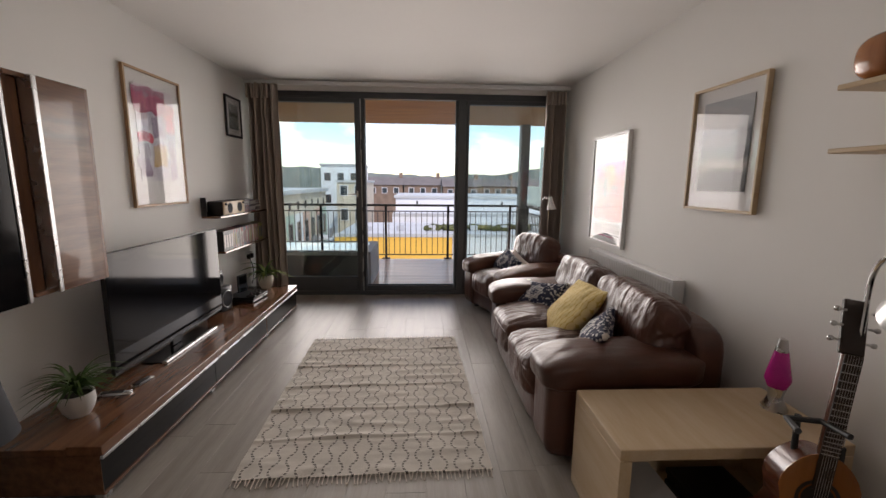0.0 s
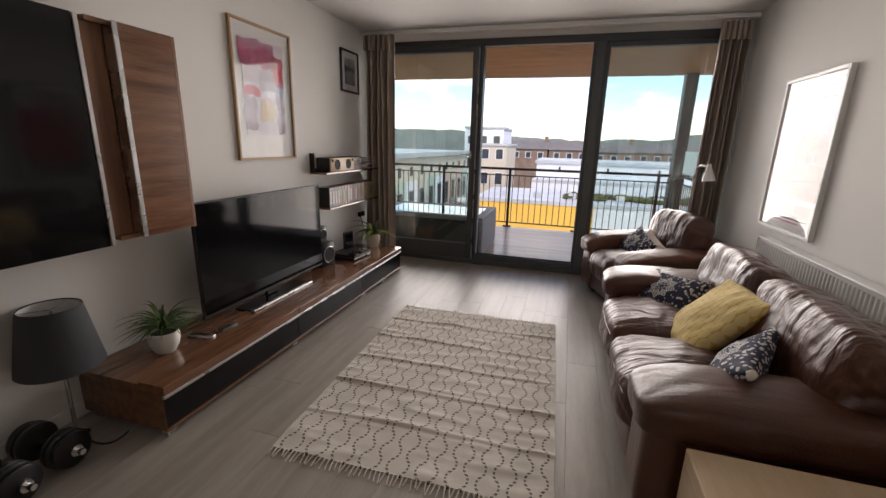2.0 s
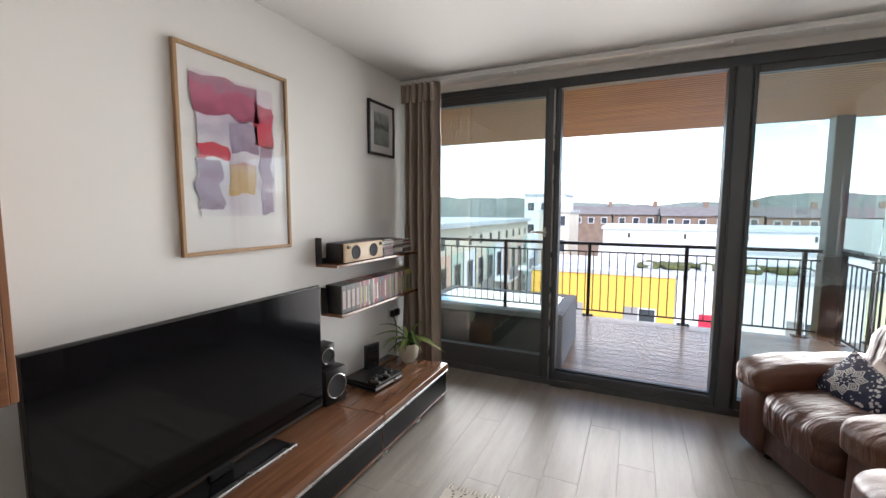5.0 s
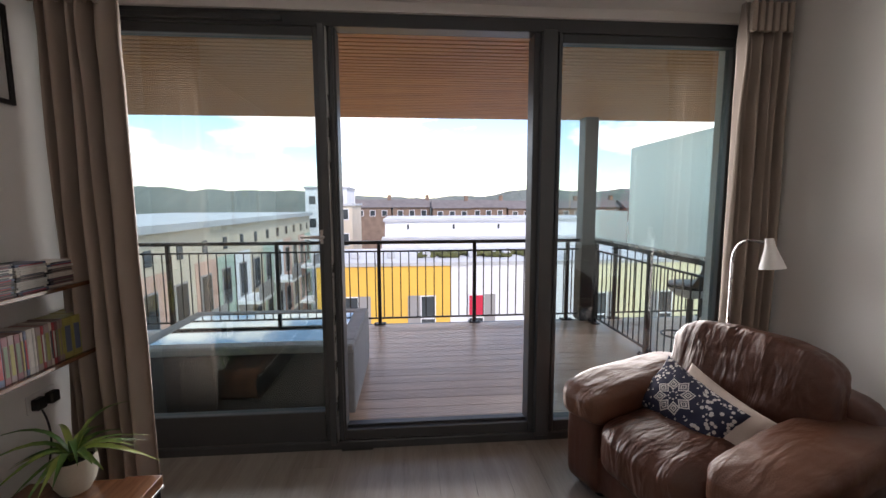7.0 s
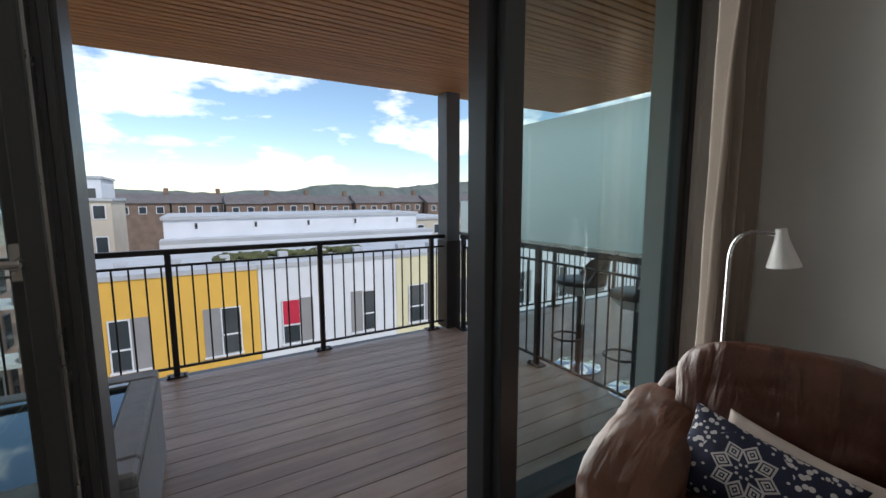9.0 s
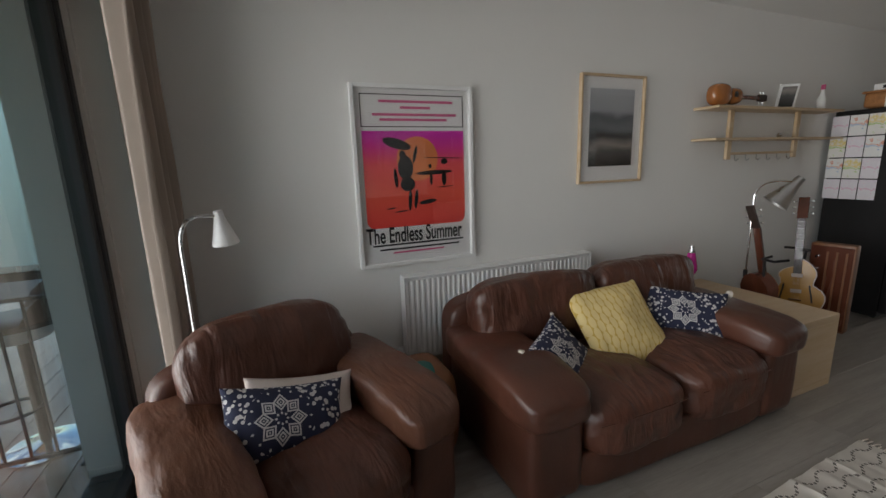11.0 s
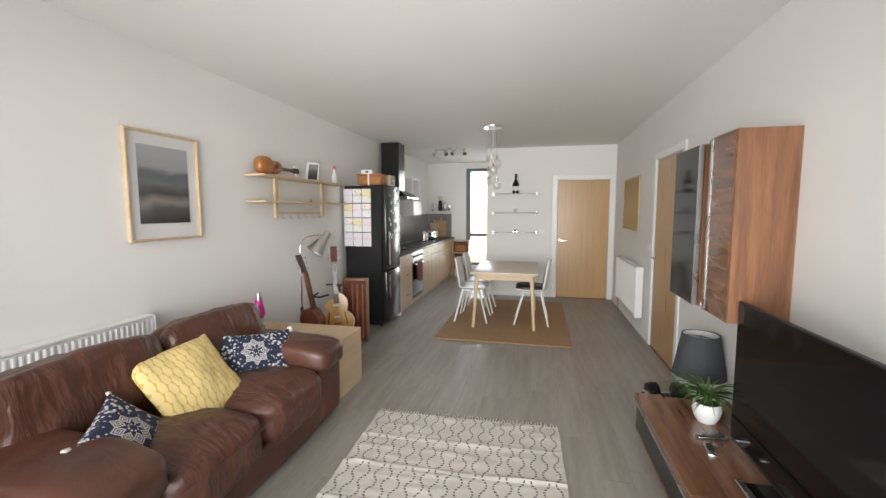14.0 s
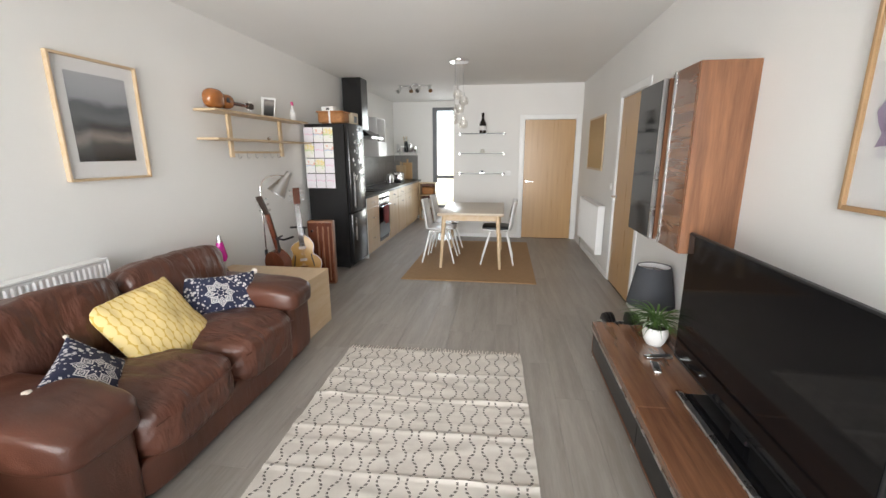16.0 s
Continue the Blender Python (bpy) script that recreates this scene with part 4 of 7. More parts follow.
def table_lamp():
    l = thing("table_lamp", "charcoal drum lampshade on a slim chrome stem", "lamp", -1.60, 1.93, 0)
    part("base", lathe(bmesh.new(), [(0.05, 0), (0.05, 0.012), (0.03, 0.022), (0.012, 0.03)], 24), CHROME, l)
    part("stem", rod(bmesh.new(), (0, 0, 0.02), (0, 0, 0.46), 0.009, seg=12), CHROME, l)
    lining = bmesh.new()
    rings = [[lining.verts.new((q * math.cos(k * math.pi / 18), q * math.sin(k * math.pi / 18), z)) for k in range(36)] for q, z in ((0.159, 0.39), (0.109, 0.67))]
    for k in range(36):
        lining.faces.new((rings[0][k], rings[0][(k + 1) % 36], rings[1][(k + 1) % 36], rings[1][k]))
    sh = lathe(bmesh.new(), [(0.165, 0.385), (0.115, 0.675), (0.111, 0.675), (0.161, 0.385)], 36)
    shade = part("shade", sh, SHADE_GREY, l, "charcoal cloth shade")
    part("lining", lining, MAT_BOARD, shade, "pale shade lining")
    bm = bmesh.new()
    for k in range(3):
        a = k * 2.094
        rod(bm, (0, 0, 0.66), (0.112 * math.cos(a), 0.112 * math.sin(a), 0.665), 0.003, seg=6)
    rod(bm, (0, 0, 0.46), (0, 0, 0.66), 0.006)
    part("carrier", bm, CHROME, l)
    part("cord", tube(bmesh.new(), arc((0.045, 0, 0.01), (0.20, 0.10, 0.006), (0.26, -0.05, 0.006), 14), 0.004), CABLE, l)


table_lamp()


def dumbbell(x, y, rz, label):
    d = thing("dumbbell", label, "dumbbell", x, y, 0.085, rz, "dumbbells")
    part("bar", rod(bmesh.new(), (-0.19, 0, 0), (0.19, 0, 0), 0.013, seg=14), CHROME, d)
    for s in (-1, 1):
        for a, r in ((0.075, 0.085), (0.102, 0.085), (0.128, 0.078)):
            bm = lathe(bmesh.new(), [(0.015, 0), (r - 0.008, 0), (r, 0.005), (r, 0.017), (r - 0.008, 0.022), (0.015, 0.022)], 28)
            bmesh.ops.rotate(bm, verts=bm.verts, matrix=Matrix.Rotation(radians(90), 3, "Y"))
            bmesh.ops.translate(bm, verts=bm.verts, vec=(s * a - 0.011, 0, 0))
            part("weight_plate", bm, BLACK, d)
        bm = rod(bmesh.new(), (s * 0.142, 0, 0), (s * 0.158, 0, 0), 0.026, seg=8)
        part("collar", bm, CHROME, d)


dumbbell(-1.53, 1.785, 4, "black plate dumbbell on the floor beside the lamp")
dumbbell(-1.50, 1.575, 9, "black plate dumbbell on the floor by the wall")


def wall_unit():
    """Two wall cabinets side by side."""
    c = thing("wall_cabinet", "walnut wall cabinet with horizontal grain and bright edge", "cabinet", XL, 2.19, 0.93)
    w, h, d = 0.44, 1.0, 0.285
    part("end_panel", boxed(0, w - 0.02, 0, d - 0.002, w, h, 0.002), WALNUT_UP, c)
    part("side_panel", boxed(0, 0, 0, d - 0.06, 0.02, h, 0.002), WALNUT_UP, c)
    part("top_panel", boxed(0, 0.02, h - 0.02, d - 0.022, w - 0.02, h, 0.001), WALNUT, c)
    part("bottom_panel", boxed(0, 0.02, 0, d - 0.022, w - 0.02, 0.02, 0.001), WALNUT, c)
    part("door", boxed(d - 0.022, 0.145, 0.0, d, w - 0.021, h, 0.002), WALNUT, c)
    part("recess_panel", boxed(d - 0.08, 0.02, 0.0, d - 0.062, 0.116, h, 0.002), WALNUT_UP, c)
    part("edge_strip", boxed(d - 0.06, 0.116, 0, d + 0.006, 0.142, h, 0.003), SILVER, c, "bright metal edge strip")
    g = thing("wall_cabinet", "wall cabinet with a black glass door and bright edge", "cabinet", XL, 1.70, 0.92)
    w = 0.47
    part("end_panel", boxed(0, w - 0.02, 0, d - 0.02, w, h, 0.002), WALNUT_UP, g)
    part("side_panel", boxed(0, 0, 0, d - 0.02, 0.02, h, 0.002), WALNUT_UP, g)
    part("top_panel", boxed(0, 0.02, h - 0.02, d - 0.02, w - 0.02, h, 0.001), WALNUT, g)
    part("bottom_panel", boxed(0, 0.02, 0, d - 0.02, w - 0.02, 0.02, 0.001), WALNUT, g)
    part("back_panel", boxed(0, 0.02, 0.02, 0.01, w - 0.02, h - 0.02), WALNUT, g)
    part("glass_door", boxed(d - 0.018, -0.01, 0.0, d + 0.004, w - 0.028, h, 0.002), GLOSS_BLACK, g, "black glass door")
    part("edge_strip", boxed(d - 0.018, w - 0.026, 0, d + 0.010, w - 0.006, h, 0.003), SILVER, g, "bright metal edge strip")
    for z in (0.33, 0.66):
        part("shelf", boxed(0.01, 0.02, z, d - 0.03, w - 0.02, z + 0.012), WALNUT, g)


wall_unit()


def ledge(z, y0, y1, label):
    s = thing("wall_shelf", label, "shelf", XL, y0, z, 0, "walnut wall shelves")
    ln = y1 - y0
    part("board", boxed(0.0, 0, 0, 0.175, ln, 0.018, 0.002), WALNUT, s)
    part("back_rail", boxed(0.0, 0, 0.018, 0.012, ln - 0.08, 0.05, 0.002), BLACK, s, "dark back rail")
    part("end_bracket", boxed(0.0, 0.0, 0.018, 0.05, 0.008, 0.19, 0.001), BLACK, s, "thin dark end bracket")
    return s


ledge(1.118, 4.19, 5.34, "dark walnut wall shelf holding a radio and discs")
ledge(0.782, 4.23, 5.39, "dark walnut wall shelf holding a row of cases")


def radio():
    r = thing("radio", "black radio with a wooden twin-speaker front", "radio", XL + 0.014, 4.27, 1.136)
    w, d, h = 0.47, 0.155, 0.135
    part("case", boxed(0, 0, 0, d - 0.012, w, h, 0.012, 2), BLACK, r)
    part("front", boxed(d - 0.012, 0.004, 0.004, d, w - 0.004, h - 0.004, 0.008, 2), PINE, r, "pale wooden front")
    for y in (0.13, w - 0.13):
        bm = lathe(bmesh.new(), [(0.048, 0), (0.048, 0.004), (0.036, 0.004), (0.02, -0.004), (0.001, -0.002)], 28)
        bmesh.ops.rotate(bm, verts=bm.verts, matrix=Matrix.Rotation(radians(90), 3, "Y"))
        bmesh.ops.translate(bm, verts=bm.verts, vec=(d + 0.0005, y, h / 2))
        part("speaker_cone", bm, SHADE_GREY, r)
    for y in (0.045, w - 0.045):
        bm = rod(bmesh.new(), (d, y, h - 0.028), (d + 0.012, y, h - 0.028), 0.012, seg=16)
        part("knob", bm, BLACK, r)


radio()

CASE_COLORS = [(0.02, 0.02, 0.022), (0.06, 0.07, 0.09), (0.42, 0.05, 0.06), (0.32, 0.24, 0.22), (0.22, 0.08, 0.09), (0.62, 0.60, 0.56), (0.34, 0.31, 0.08), (0.16, 0.20, 0.12), (0.70, 0.66, 0.60), (0.10, 0.13, 0.22)]
CASES = [surface("printed case spine", c, 0.35, vary=0.06, scale=30, bump=0.0) for c in CASE_COLORS]


def disc_case(x, y, z, sx, sy, sz, k, label, rz=0.0):
    c = thing("disc_case", label, "disc case", x, y, z, rz, "disc cases on the shelves")
    part("case", boxed(0, 0, 0, sx, sy, sz, 0.0015), CASES[k], c)
    part("label_strip", boxed(sx * 0.0 + sx, sy * 0.12, sz * 0.12, sx + 0.001, sy * 0.88, sz * 0.62) if sy > sz else boxed(sx, sy * 0.2, sz * 0.15, sx + 0.001, sy * 0.8, sz * 0.8), CASES[(k + 3) % 10], c)


rng = random.Random(11)
y = 4.26
while y < 5.26:
    th = 0.014 + (0.012 if rng.random() < 0.3 else 0.0)
    if y < 4.42:
        k, th = 0, 0.05
    elif y > 5.10:
        k, th = rng.choice((6, 7, 6)), 0.05
    else:
        k = rng.choice((1, 2, 3, 4, 5, 8, 9, 3, 4))
    disc_case(XL + 0.018, y, 0.80, 0.135, th - 0.001, 0.185 + 0.006 * rng.random(), k, "upright film case in a row on the shelf")
    y += th
for y0, n in ((4.77, 13), (4.92, 12), (5.07, 11)):
    z = 1.136
    for i in range(n):
        disc_case(XL + 0.02 + 0.006 * rng.random(), y0 + 0.006 * rng.random(), z, 0.125, 0.142, 0.0098, rng.choice((5, 8, 8, 1, 9, 0, 5)), "flat disc case in a stack on the shelf")
        z += 0.0102


def speaker(x, y, z, s, label):
    c = thing("loudspeaker", label, "loudspeaker", x, y, z, -8, "desktop loudspeakers")
    part("cabinet", boxed(-0.07 * s, -0.075 * s, 0, 0.07 * s, 0.075 * s, 0.2 * s, 0.01 * s, 2), BLACK, c)
    bm = lathe(bmesh.new(), [(0.062 * s, 0), (0.064 * s, 0.006), (0.054 * s, 0.007), (0.03 * s, -0.006), (0.012 * s, -0.002), (0.001, 0.0)], 30)
    bmesh.ops.rotate(bm, verts=bm.verts, matrix=Matrix.Rotation(radians(90), 3, "Y"))
    bmesh.ops.translate(bm, verts=bm.verts, vec=(0.0705 * s, 0, 0.10 * s))
    part("cone", bm, SHADE_GREY, c)
    bm = tube(bmesh.new(), [(0.075 * s, 0.066 * s * math.cos(k * math.pi / 15), 0.10 * s + 0.066 * s * math.sin(k * math.pi / 15)) for k in range(31)], 0.003 * s, 6)
    part("trim_ring", bm, SILVER, c, "bright trim ring")


speaker(-1.62, 4.13, BENCH, 1.15, "black loudspeaker with a silver ring on the bench")
speaker(-1.64, 4.11, BENCH + 0.231, 0.75, "small black loudspeaker on top of a larger one")


def console():
    c = thing("games_console", "flat black games console with two pads on the bench", "games console", -1.52, 4.50, BENCH, -6)
    part("body", boxed(-0.14, -0.15, 0.004, 0.14, 0.15, 0.03, 0.004), BLACK, c)
    part("upper_body", boxed(-0.14, -0.152, 0.034, 0.15, 0.15, 0.056, 0.004), BLACK, c)
    part("front_strip", boxed(0.14, -0.148, 0.014, 0.146, 0.148, 0.03, 0.002), SILVER, c)
    for y in (-0.07, 0.03):
        p = thing("game_pad", "small black game pad lying on the console", "game pad", -1.44, 4.46 + y * 1.2, BENCH + 0.056, 20, "game pads")
        bm = boxed(-0.03, -0.04, 0.0, 0.03, 0.04, 0.028, 0.012, 2)
        for s in (-1, 1):
            soft(bm, 0.025, s * 0.045, 0.016, 0.07, 0.04, 0.032, 2.5, 4)
        part("shell", bm, BLACK, p, smooth=50)
        for s in (-1, 1):
            part("stick", lathe(bmesh.new(), [(0.006, 0), (0.006, 0.010), (0.011, 0.012), (0.010, 0.016)], 12, (0.012, s * 0.02, 0.028)), BLACK, p)


console()
f = thing("photo_frame", "black upright photo frame on the bench", "photo frame", -1.60, 4.60, BENCH, -14)
part("frame", boxed(-0.012, -0.07, 0, 0.006, 0.07, 0.235, 0.003), BLACK, f)
part("photo", boxed(0.006, -0.058, 0.012, 0.0075, 0.058, 0.223), GLOSS_BLACK, f)
part("strut", boxed(-0.075, -0.02, 0, -0.012, 0.02, 0.006), BLACK, f)
s = thing("wall_socket", "white double socket with black plugs near the curtain", "socket", XL, 5.06, 0.56)
part("plate", boxed(0, 0, 0, 0.009, 0.146, 0.086, 0.003), WHITE, s)
for y in (0.012, 0.084):
    part("plug", boxed(0.009, y, 0.012, 0.045, y + 0.05, 0.066, 0.006), BLACK, s)
part("flex", tube(bmesh.new(), arc((0.03, 0.04, 0.015), (0.06, 0.0, -0.27), (0.10, 0.03, -0.1), 12), 0.004), CABLE, s)


def curtain(x0, x1, y0, label, seed):
    """Gathered cloth on a rail: deep folds below a pinched heading."""
    c = thing("curtain", label, "curtain", (x0 + x1) / 2, y0, 0.015, 0, "balcony curtains")
    w, h = x1 - x0, 2.535
    bm = bmesh.new()
    nx, nz = 110, 40
    rng = random.Random(seed)
    ph = rng.random() * 6
    grid = []
    for j in range(nz + 1):
        t = j / nz
        row = []
        for i in range(nx + 1):
            u = i / nx
            heading = max(0.0, (t - 0.93) / 0.07)
            folds = math.sin(u * 2 * math.pi * 5.5 + ph + 0.5 * math.sin(3 * t + ph))
            depth = (0.06 + 0.02 * math.sin(5 * u + ph)) * (1 - 0.55 * heading)
            spread = 1.0 + 0.10 * (1 - t) - 0.05 * math.exp(-((t - 0.88) / 0.05) ** 2)
            x = (u - 0.5) * w * spread + 0.012 * math.sin(4 * math.pi * u + 2 * t)
            y = depth * folds + 0.012 * noise.noise((u * 9, t * 5, seed))
            row.append(bm.verts.new((x, y, h * t)))
        grid.append(row)
    for j in range(nz):
        for i in range(nx):
            bm.faces.new((grid[j][i], grid[j][i + 1], grid[j + 1][i + 1], grid[j + 1][i]))
    cl = part("cloth", bm, CURTAIN, c, smooth=80)
    so = cl.modifiers.new("thickness", "SOLIDIFY")
    so.thickness = 0.003
    bm = bmesh.new()
    for i in range(6):
        x = (i + 0.5) / 6 * w - w / 2
        box(bm, x - 0.014, -0.085, h - 0.17, x + 0.014, -0.055, h - 0.02, 0.006)
    part("heading_pleats", bm, CURTAIN, c)


curtain(-1.70, -1.37, 5.27, "taupe curtain drawn back beside the glazing", 2)
curtain(1.735, 1.98, 5.36, "taupe curtain gathered in the corner by the armchair", 5)
rl = thing("curtain_rail", "white curtain rail under the ceiling along the glazing", "curtain rail", 0, 5.30, H - 0.05)
bm = boxed(XL + 0.01, -0.022, 0.0, XR - 0.01, 0.022, 0.018, 0.003)
box(bm, XL + 0.01, -0.016, 0.018, XR - 0.01, 0.016, 0.04, 0.003)
part("track", bm, WHITE, rl)
for i in range(5):
    x = XL + 0.2 + i * 0.84
    part("bracket", boxed(x, -0.02, 0.04, x + 0.04, 0.02, 0.0495, 0.002), WHITE, rl)
for i in range(6):
    x = -1.2 + i * 0.46
    part("glider", boxed(x, -0.006, -0.018, x + 0.012, 0.006, 0.0, 0.002), WHITE, rl)


def cushion(name, w, h, t, material, m, label, tassel=False, category="cushion"):
    c = thing(name, label, category)
    c.matrix_world = m
    bm = bmesh.new()
    n = 34
    sides = []
    for s in (1, -1):
        grid = []
        for j in range(n + 1):
            row = []
            for i in range(n + 1):
                u, v = i / n * 2 - 1, j / n * 2 - 1
                puff = max(0.0, (1 - abs(u) ** 2.4) * (1 - abs(v) ** 2.4)) ** 0.6
                x = u * w / 2 * (1 - 0.085 * (1 - v * v) * abs(u))
                y = v * h / 2 * (1 - 0.085 * (1 - u * u) * abs(v))
                fold = noise.noise((x * 5 + 2 * w, y * 7, s * 3.0 + h * 9))
                z = s * (t / 2 * puff + 0.004) + 0.020 * puff * fold + 0.006 * noise.noise((x * 22, y * 16, s + 4.0)) * min(1.0, 3 * puff)
                z += 0.012 * (u * u * v * v)
                row.append(bm.verts.new((x, y, z)))
            grid.append(row)
        for j in range(n):
            for i in range(n):
                bm.faces.new((grid[j][i], grid[j][i + 1], grid[j + 1][i + 1], grid[j + 1][i]))
        sides.append(grid)
    f, k = sides
    rim = [(0, i) for i in range(n)] + [(j, n) for j in range(n)] + [(n, i) for i in range(n, 0, -1)] + [(j, 0) for j in range(n, 0, -1)]
    for (j, i), (j2, i2) in zip(rim, rim[1:] + rim[:1]):
        bm.faces.new((f[j][i], f[j2][i2], k[j2][i2], k[j][i]))
    part("cover", bm, material, c, smooth=80)
    if tassel:
        for sx in (-1, 1):
            for sy in (-1, 1):
                bm = soft(bmesh.new(), sx * (w / 2 + 0.01), sy * (h / 2 + 0.005), 0, 0.045, 0.04, 0.035, 2.2, 4, 0.008, 60.0, sx + sy)
                part("tassel", bm, TASSEL, c, "cream yarn tassel")
    return c


def couch_arm(parent, x0, x1, y, width, top, seed, lean, hide=None):
    """An upholstered arm: a slab with a rounded front edge under a stuffed roll that hangs over it."""
    cx, ln = (x0 + x1) / 2, x1 - x0
    arm = part("arm", soft(bmesh.new(), cx, y, (top - 0.07) / 2 + 0.02, ln, width, top - 0.07, 9, 16, 0.004, 5, seed), LEATHER_SMOOTH, parent, smooth=80)
    bm = soft(bmesh.new(), 0, 0, 0, ln + 0.06, width + 0.07, 0.18, 5.0, 28, 0.011, 6, seed + 3, 0.02)
    for v in bm.verts:
        # the roll droops at its front end and swells towards the back
        f = max(0.0, -v.co.x / (ln / 2) - 0.45)
        v.co.z -= 0.06 * f * f
        v.co.z *= 1.0 - 0.12 * f
    bmesh.ops.rotate(bm, verts=bm.verts, matrix=Matrix.Rotation(radians(-lean), 3, "Y"))
    bmesh.ops.translate(bm, verts=bm.verts, vec=(cx - 0.01, y, top - 0.085))
    part("arm_pad", bm, hide or LEATHER_SMOOTH, arm, smooth=80)
    return arm


def seam(bm, pts, r=0.0035):
    return tube(bm, pts, r, 6)


def sofa():
    s = thing("sofa", "two-seat brown leather sofa with creased back cushions", "sofa", 0.87, 2.215, 0)
    ln = 1.85
    part("base", boxed(0.12, 0.06, 0.05, 1.0, ln - 0.06, 0.24, 0.03, 2), LEATHER_SMOOTH, s)
    part("front_rail", soft(bmesh.new(), 0.115, ln / 2, 0.135, 0.10, 1.27, 0.20, 6, 12, 0.004, 5, 9), LEATHER_SMOOTH, s, smooth=80)
    part("back_frame", soft(bmesh.new(), 0.91, ln / 2, 0.40, 0.20, ln - 0.03, 0.70, 7, 16, 0.005, 5, 1), LEATHER_SMOOTH, s, smooth=80)
    for k, y in enumerate((0.165, ln - 0.165)):
        couch_arm(s, 0.06, 0.90, y, 0.30, 0.59, 3 + k, 1.0)
    for k, y in enumerate((0.612, ln - 0.612)):
        seat = part("seat_cushion", soft(bmesh.new(), 0.375, y, 0.315, 0.74, 0.622, 0.29, 4.6, 36, 0.016, 6.5, 11 + k, 0.04), LEATHER, s, smooth=80)
        part("front_seam", seam(bmesh.new(), [(0.028, y - 0.26, 0.375), (0.014, y - 0.13, 0.38), (0.012, y, 0.382), (0.014, y + 0.13, 0.38), (0.028, y + 0.26, 0.375)]), LEATHER_SMOOTH, seat)
        bm = soft(bmesh.new(), 0, 0, 0, 0.27, 0.815, 0.44, 4.6, 36, 0.020, 6.5, 21 + k)
        bmesh.ops.rotate(bm, verts=bm.verts, matrix=Matrix.Rotation(radians(12), 3, "Y"))
        bmesh.ops.translate(bm, verts=bm.verts, vec=(0.745, ln / 2 + (-0.41 if k == 0 else 0.41), 0.635))
        part("back_cushion", bm, LEATHER, s, smooth=80)
    for x in (0.16, 0.94):
        for y in (0.12, ln - 0.12):
            part("foot", rod(bmesh.new(), (x, y, 0), (x, y, 0.055), 0.03, seg=14), BLACK, s)


sofa()
cushion("cushion", 0.54, 0.51, 0.15, MUSTARD, pose(1.375, 3.15, 0.565, 47, 0, -92) @ pose(0, 0, 0, 0, 0, 2), "square mustard cushion with a pale scale pattern")
cushion("cushion", 0.50, 0.31, 0.13, NAVY, pose(1.34, 2.655, 0.555, 54, 0, -118) @ pose(0, 0, 0, 0, 0, -8), "oblong navy cushion with white rosettes and tassels", True)
cushion("cushion", 0.42, 0.30, 0.13, NAVY, pose(1.28, 3.63, 0.525, 42, 0, -62) @ pose(0, 0, 0, 0, 0, 10), "oblong navy cushion with white leaves and tassels", True)


def armchair():
    a = thing("armchair", "brown leather armchair with plump back cushion and arms", "armchair", 1.36, 4.89, 0, 19)
    part("base", boxed(-0.40, -0.40, 0.05, 0.40, 0.40, 0.25, 0.03, 2), LEATHER_SMOOTH, a)
    part("back_frame", soft(bmesh.new(), 0.36, 0, 0.38, 0.20, 0.92, 0.66, 6, 14, 0.006, 5, 31), LEATHER_SMOOTH, a, smooth=80)
    for k, y in enumerate((-0.39, 0.39)):
        couch_arm(a, -0.43, 0.36, y, 0.23, 0.60, 33 + k, 3.0, LEATHER_WORN_LIT)
    part("seat_cushion", soft(bmesh.new(), -0.14, 0, 0.34, 0.70, 0.57, 0.27, 4.2, 28, 0.013, 6.0, 41, 0.035), LEATHER, a, smooth=80)
    bm = soft(bmesh.new(), 0, 0, 0, 0.27, 0.73, 0.47, 3.4, 34, 0.016, 6.0, 51)
    bmesh.ops.rotate(bm, verts=bm.verts, matrix=Matrix.Rotation(radians(12), 3, "Y"))
    bmesh.ops.translate(bm, verts=bm.verts, vec=(0.24, 0, 0.655))
    part("back_cushion", bm, LEATHER, a, smooth=80)
    for x in (-0.33, 0.33):
        for y in (-0.33, 0.33):
            part("foot", rod(bmesh.new(), (x, y, 0), (x, y, 0.055), 0.03, seg=14), BLACK, a)


armchair()
c = cushion("cushion", 0.46, 0.29, 0.13, NAVY, pose(1.25, 4.93, 0.545, 50, 0, -70) @ pose(0, 0, 0, 0, 0, -16), "oblong navy and cream cushion leaning in the armchair")
cushion("cushion", 0.44, 0.30, 0.12, CREAM_CLOTH, pose(1.32, 4.865, 0.53, 50, 0, -70) @ pose(0, 0, 0, 0, 0, -16), "plain cream cushion behind the navy one in the armchair")
pf = thing("pouf", "patchwork leather pouf between armchair and sofa", "pouf", 1.60, 4.255, 0)
part("body", soft(bmesh.new(), 0, 0, 0.24, 0.42, 0.29, 0.48, 3.6, 14, 0.008, 8, 3), ORANGE_PATCH, pf, smooth=80)
part("patch", soft(bmesh.new(), -0.05, 0.02, 0.437, 0.20, 0.15, 0.10, 2.6, 8, 0.004, 9, 4), TEAL, pf, "teal leather patch", smooth=80)


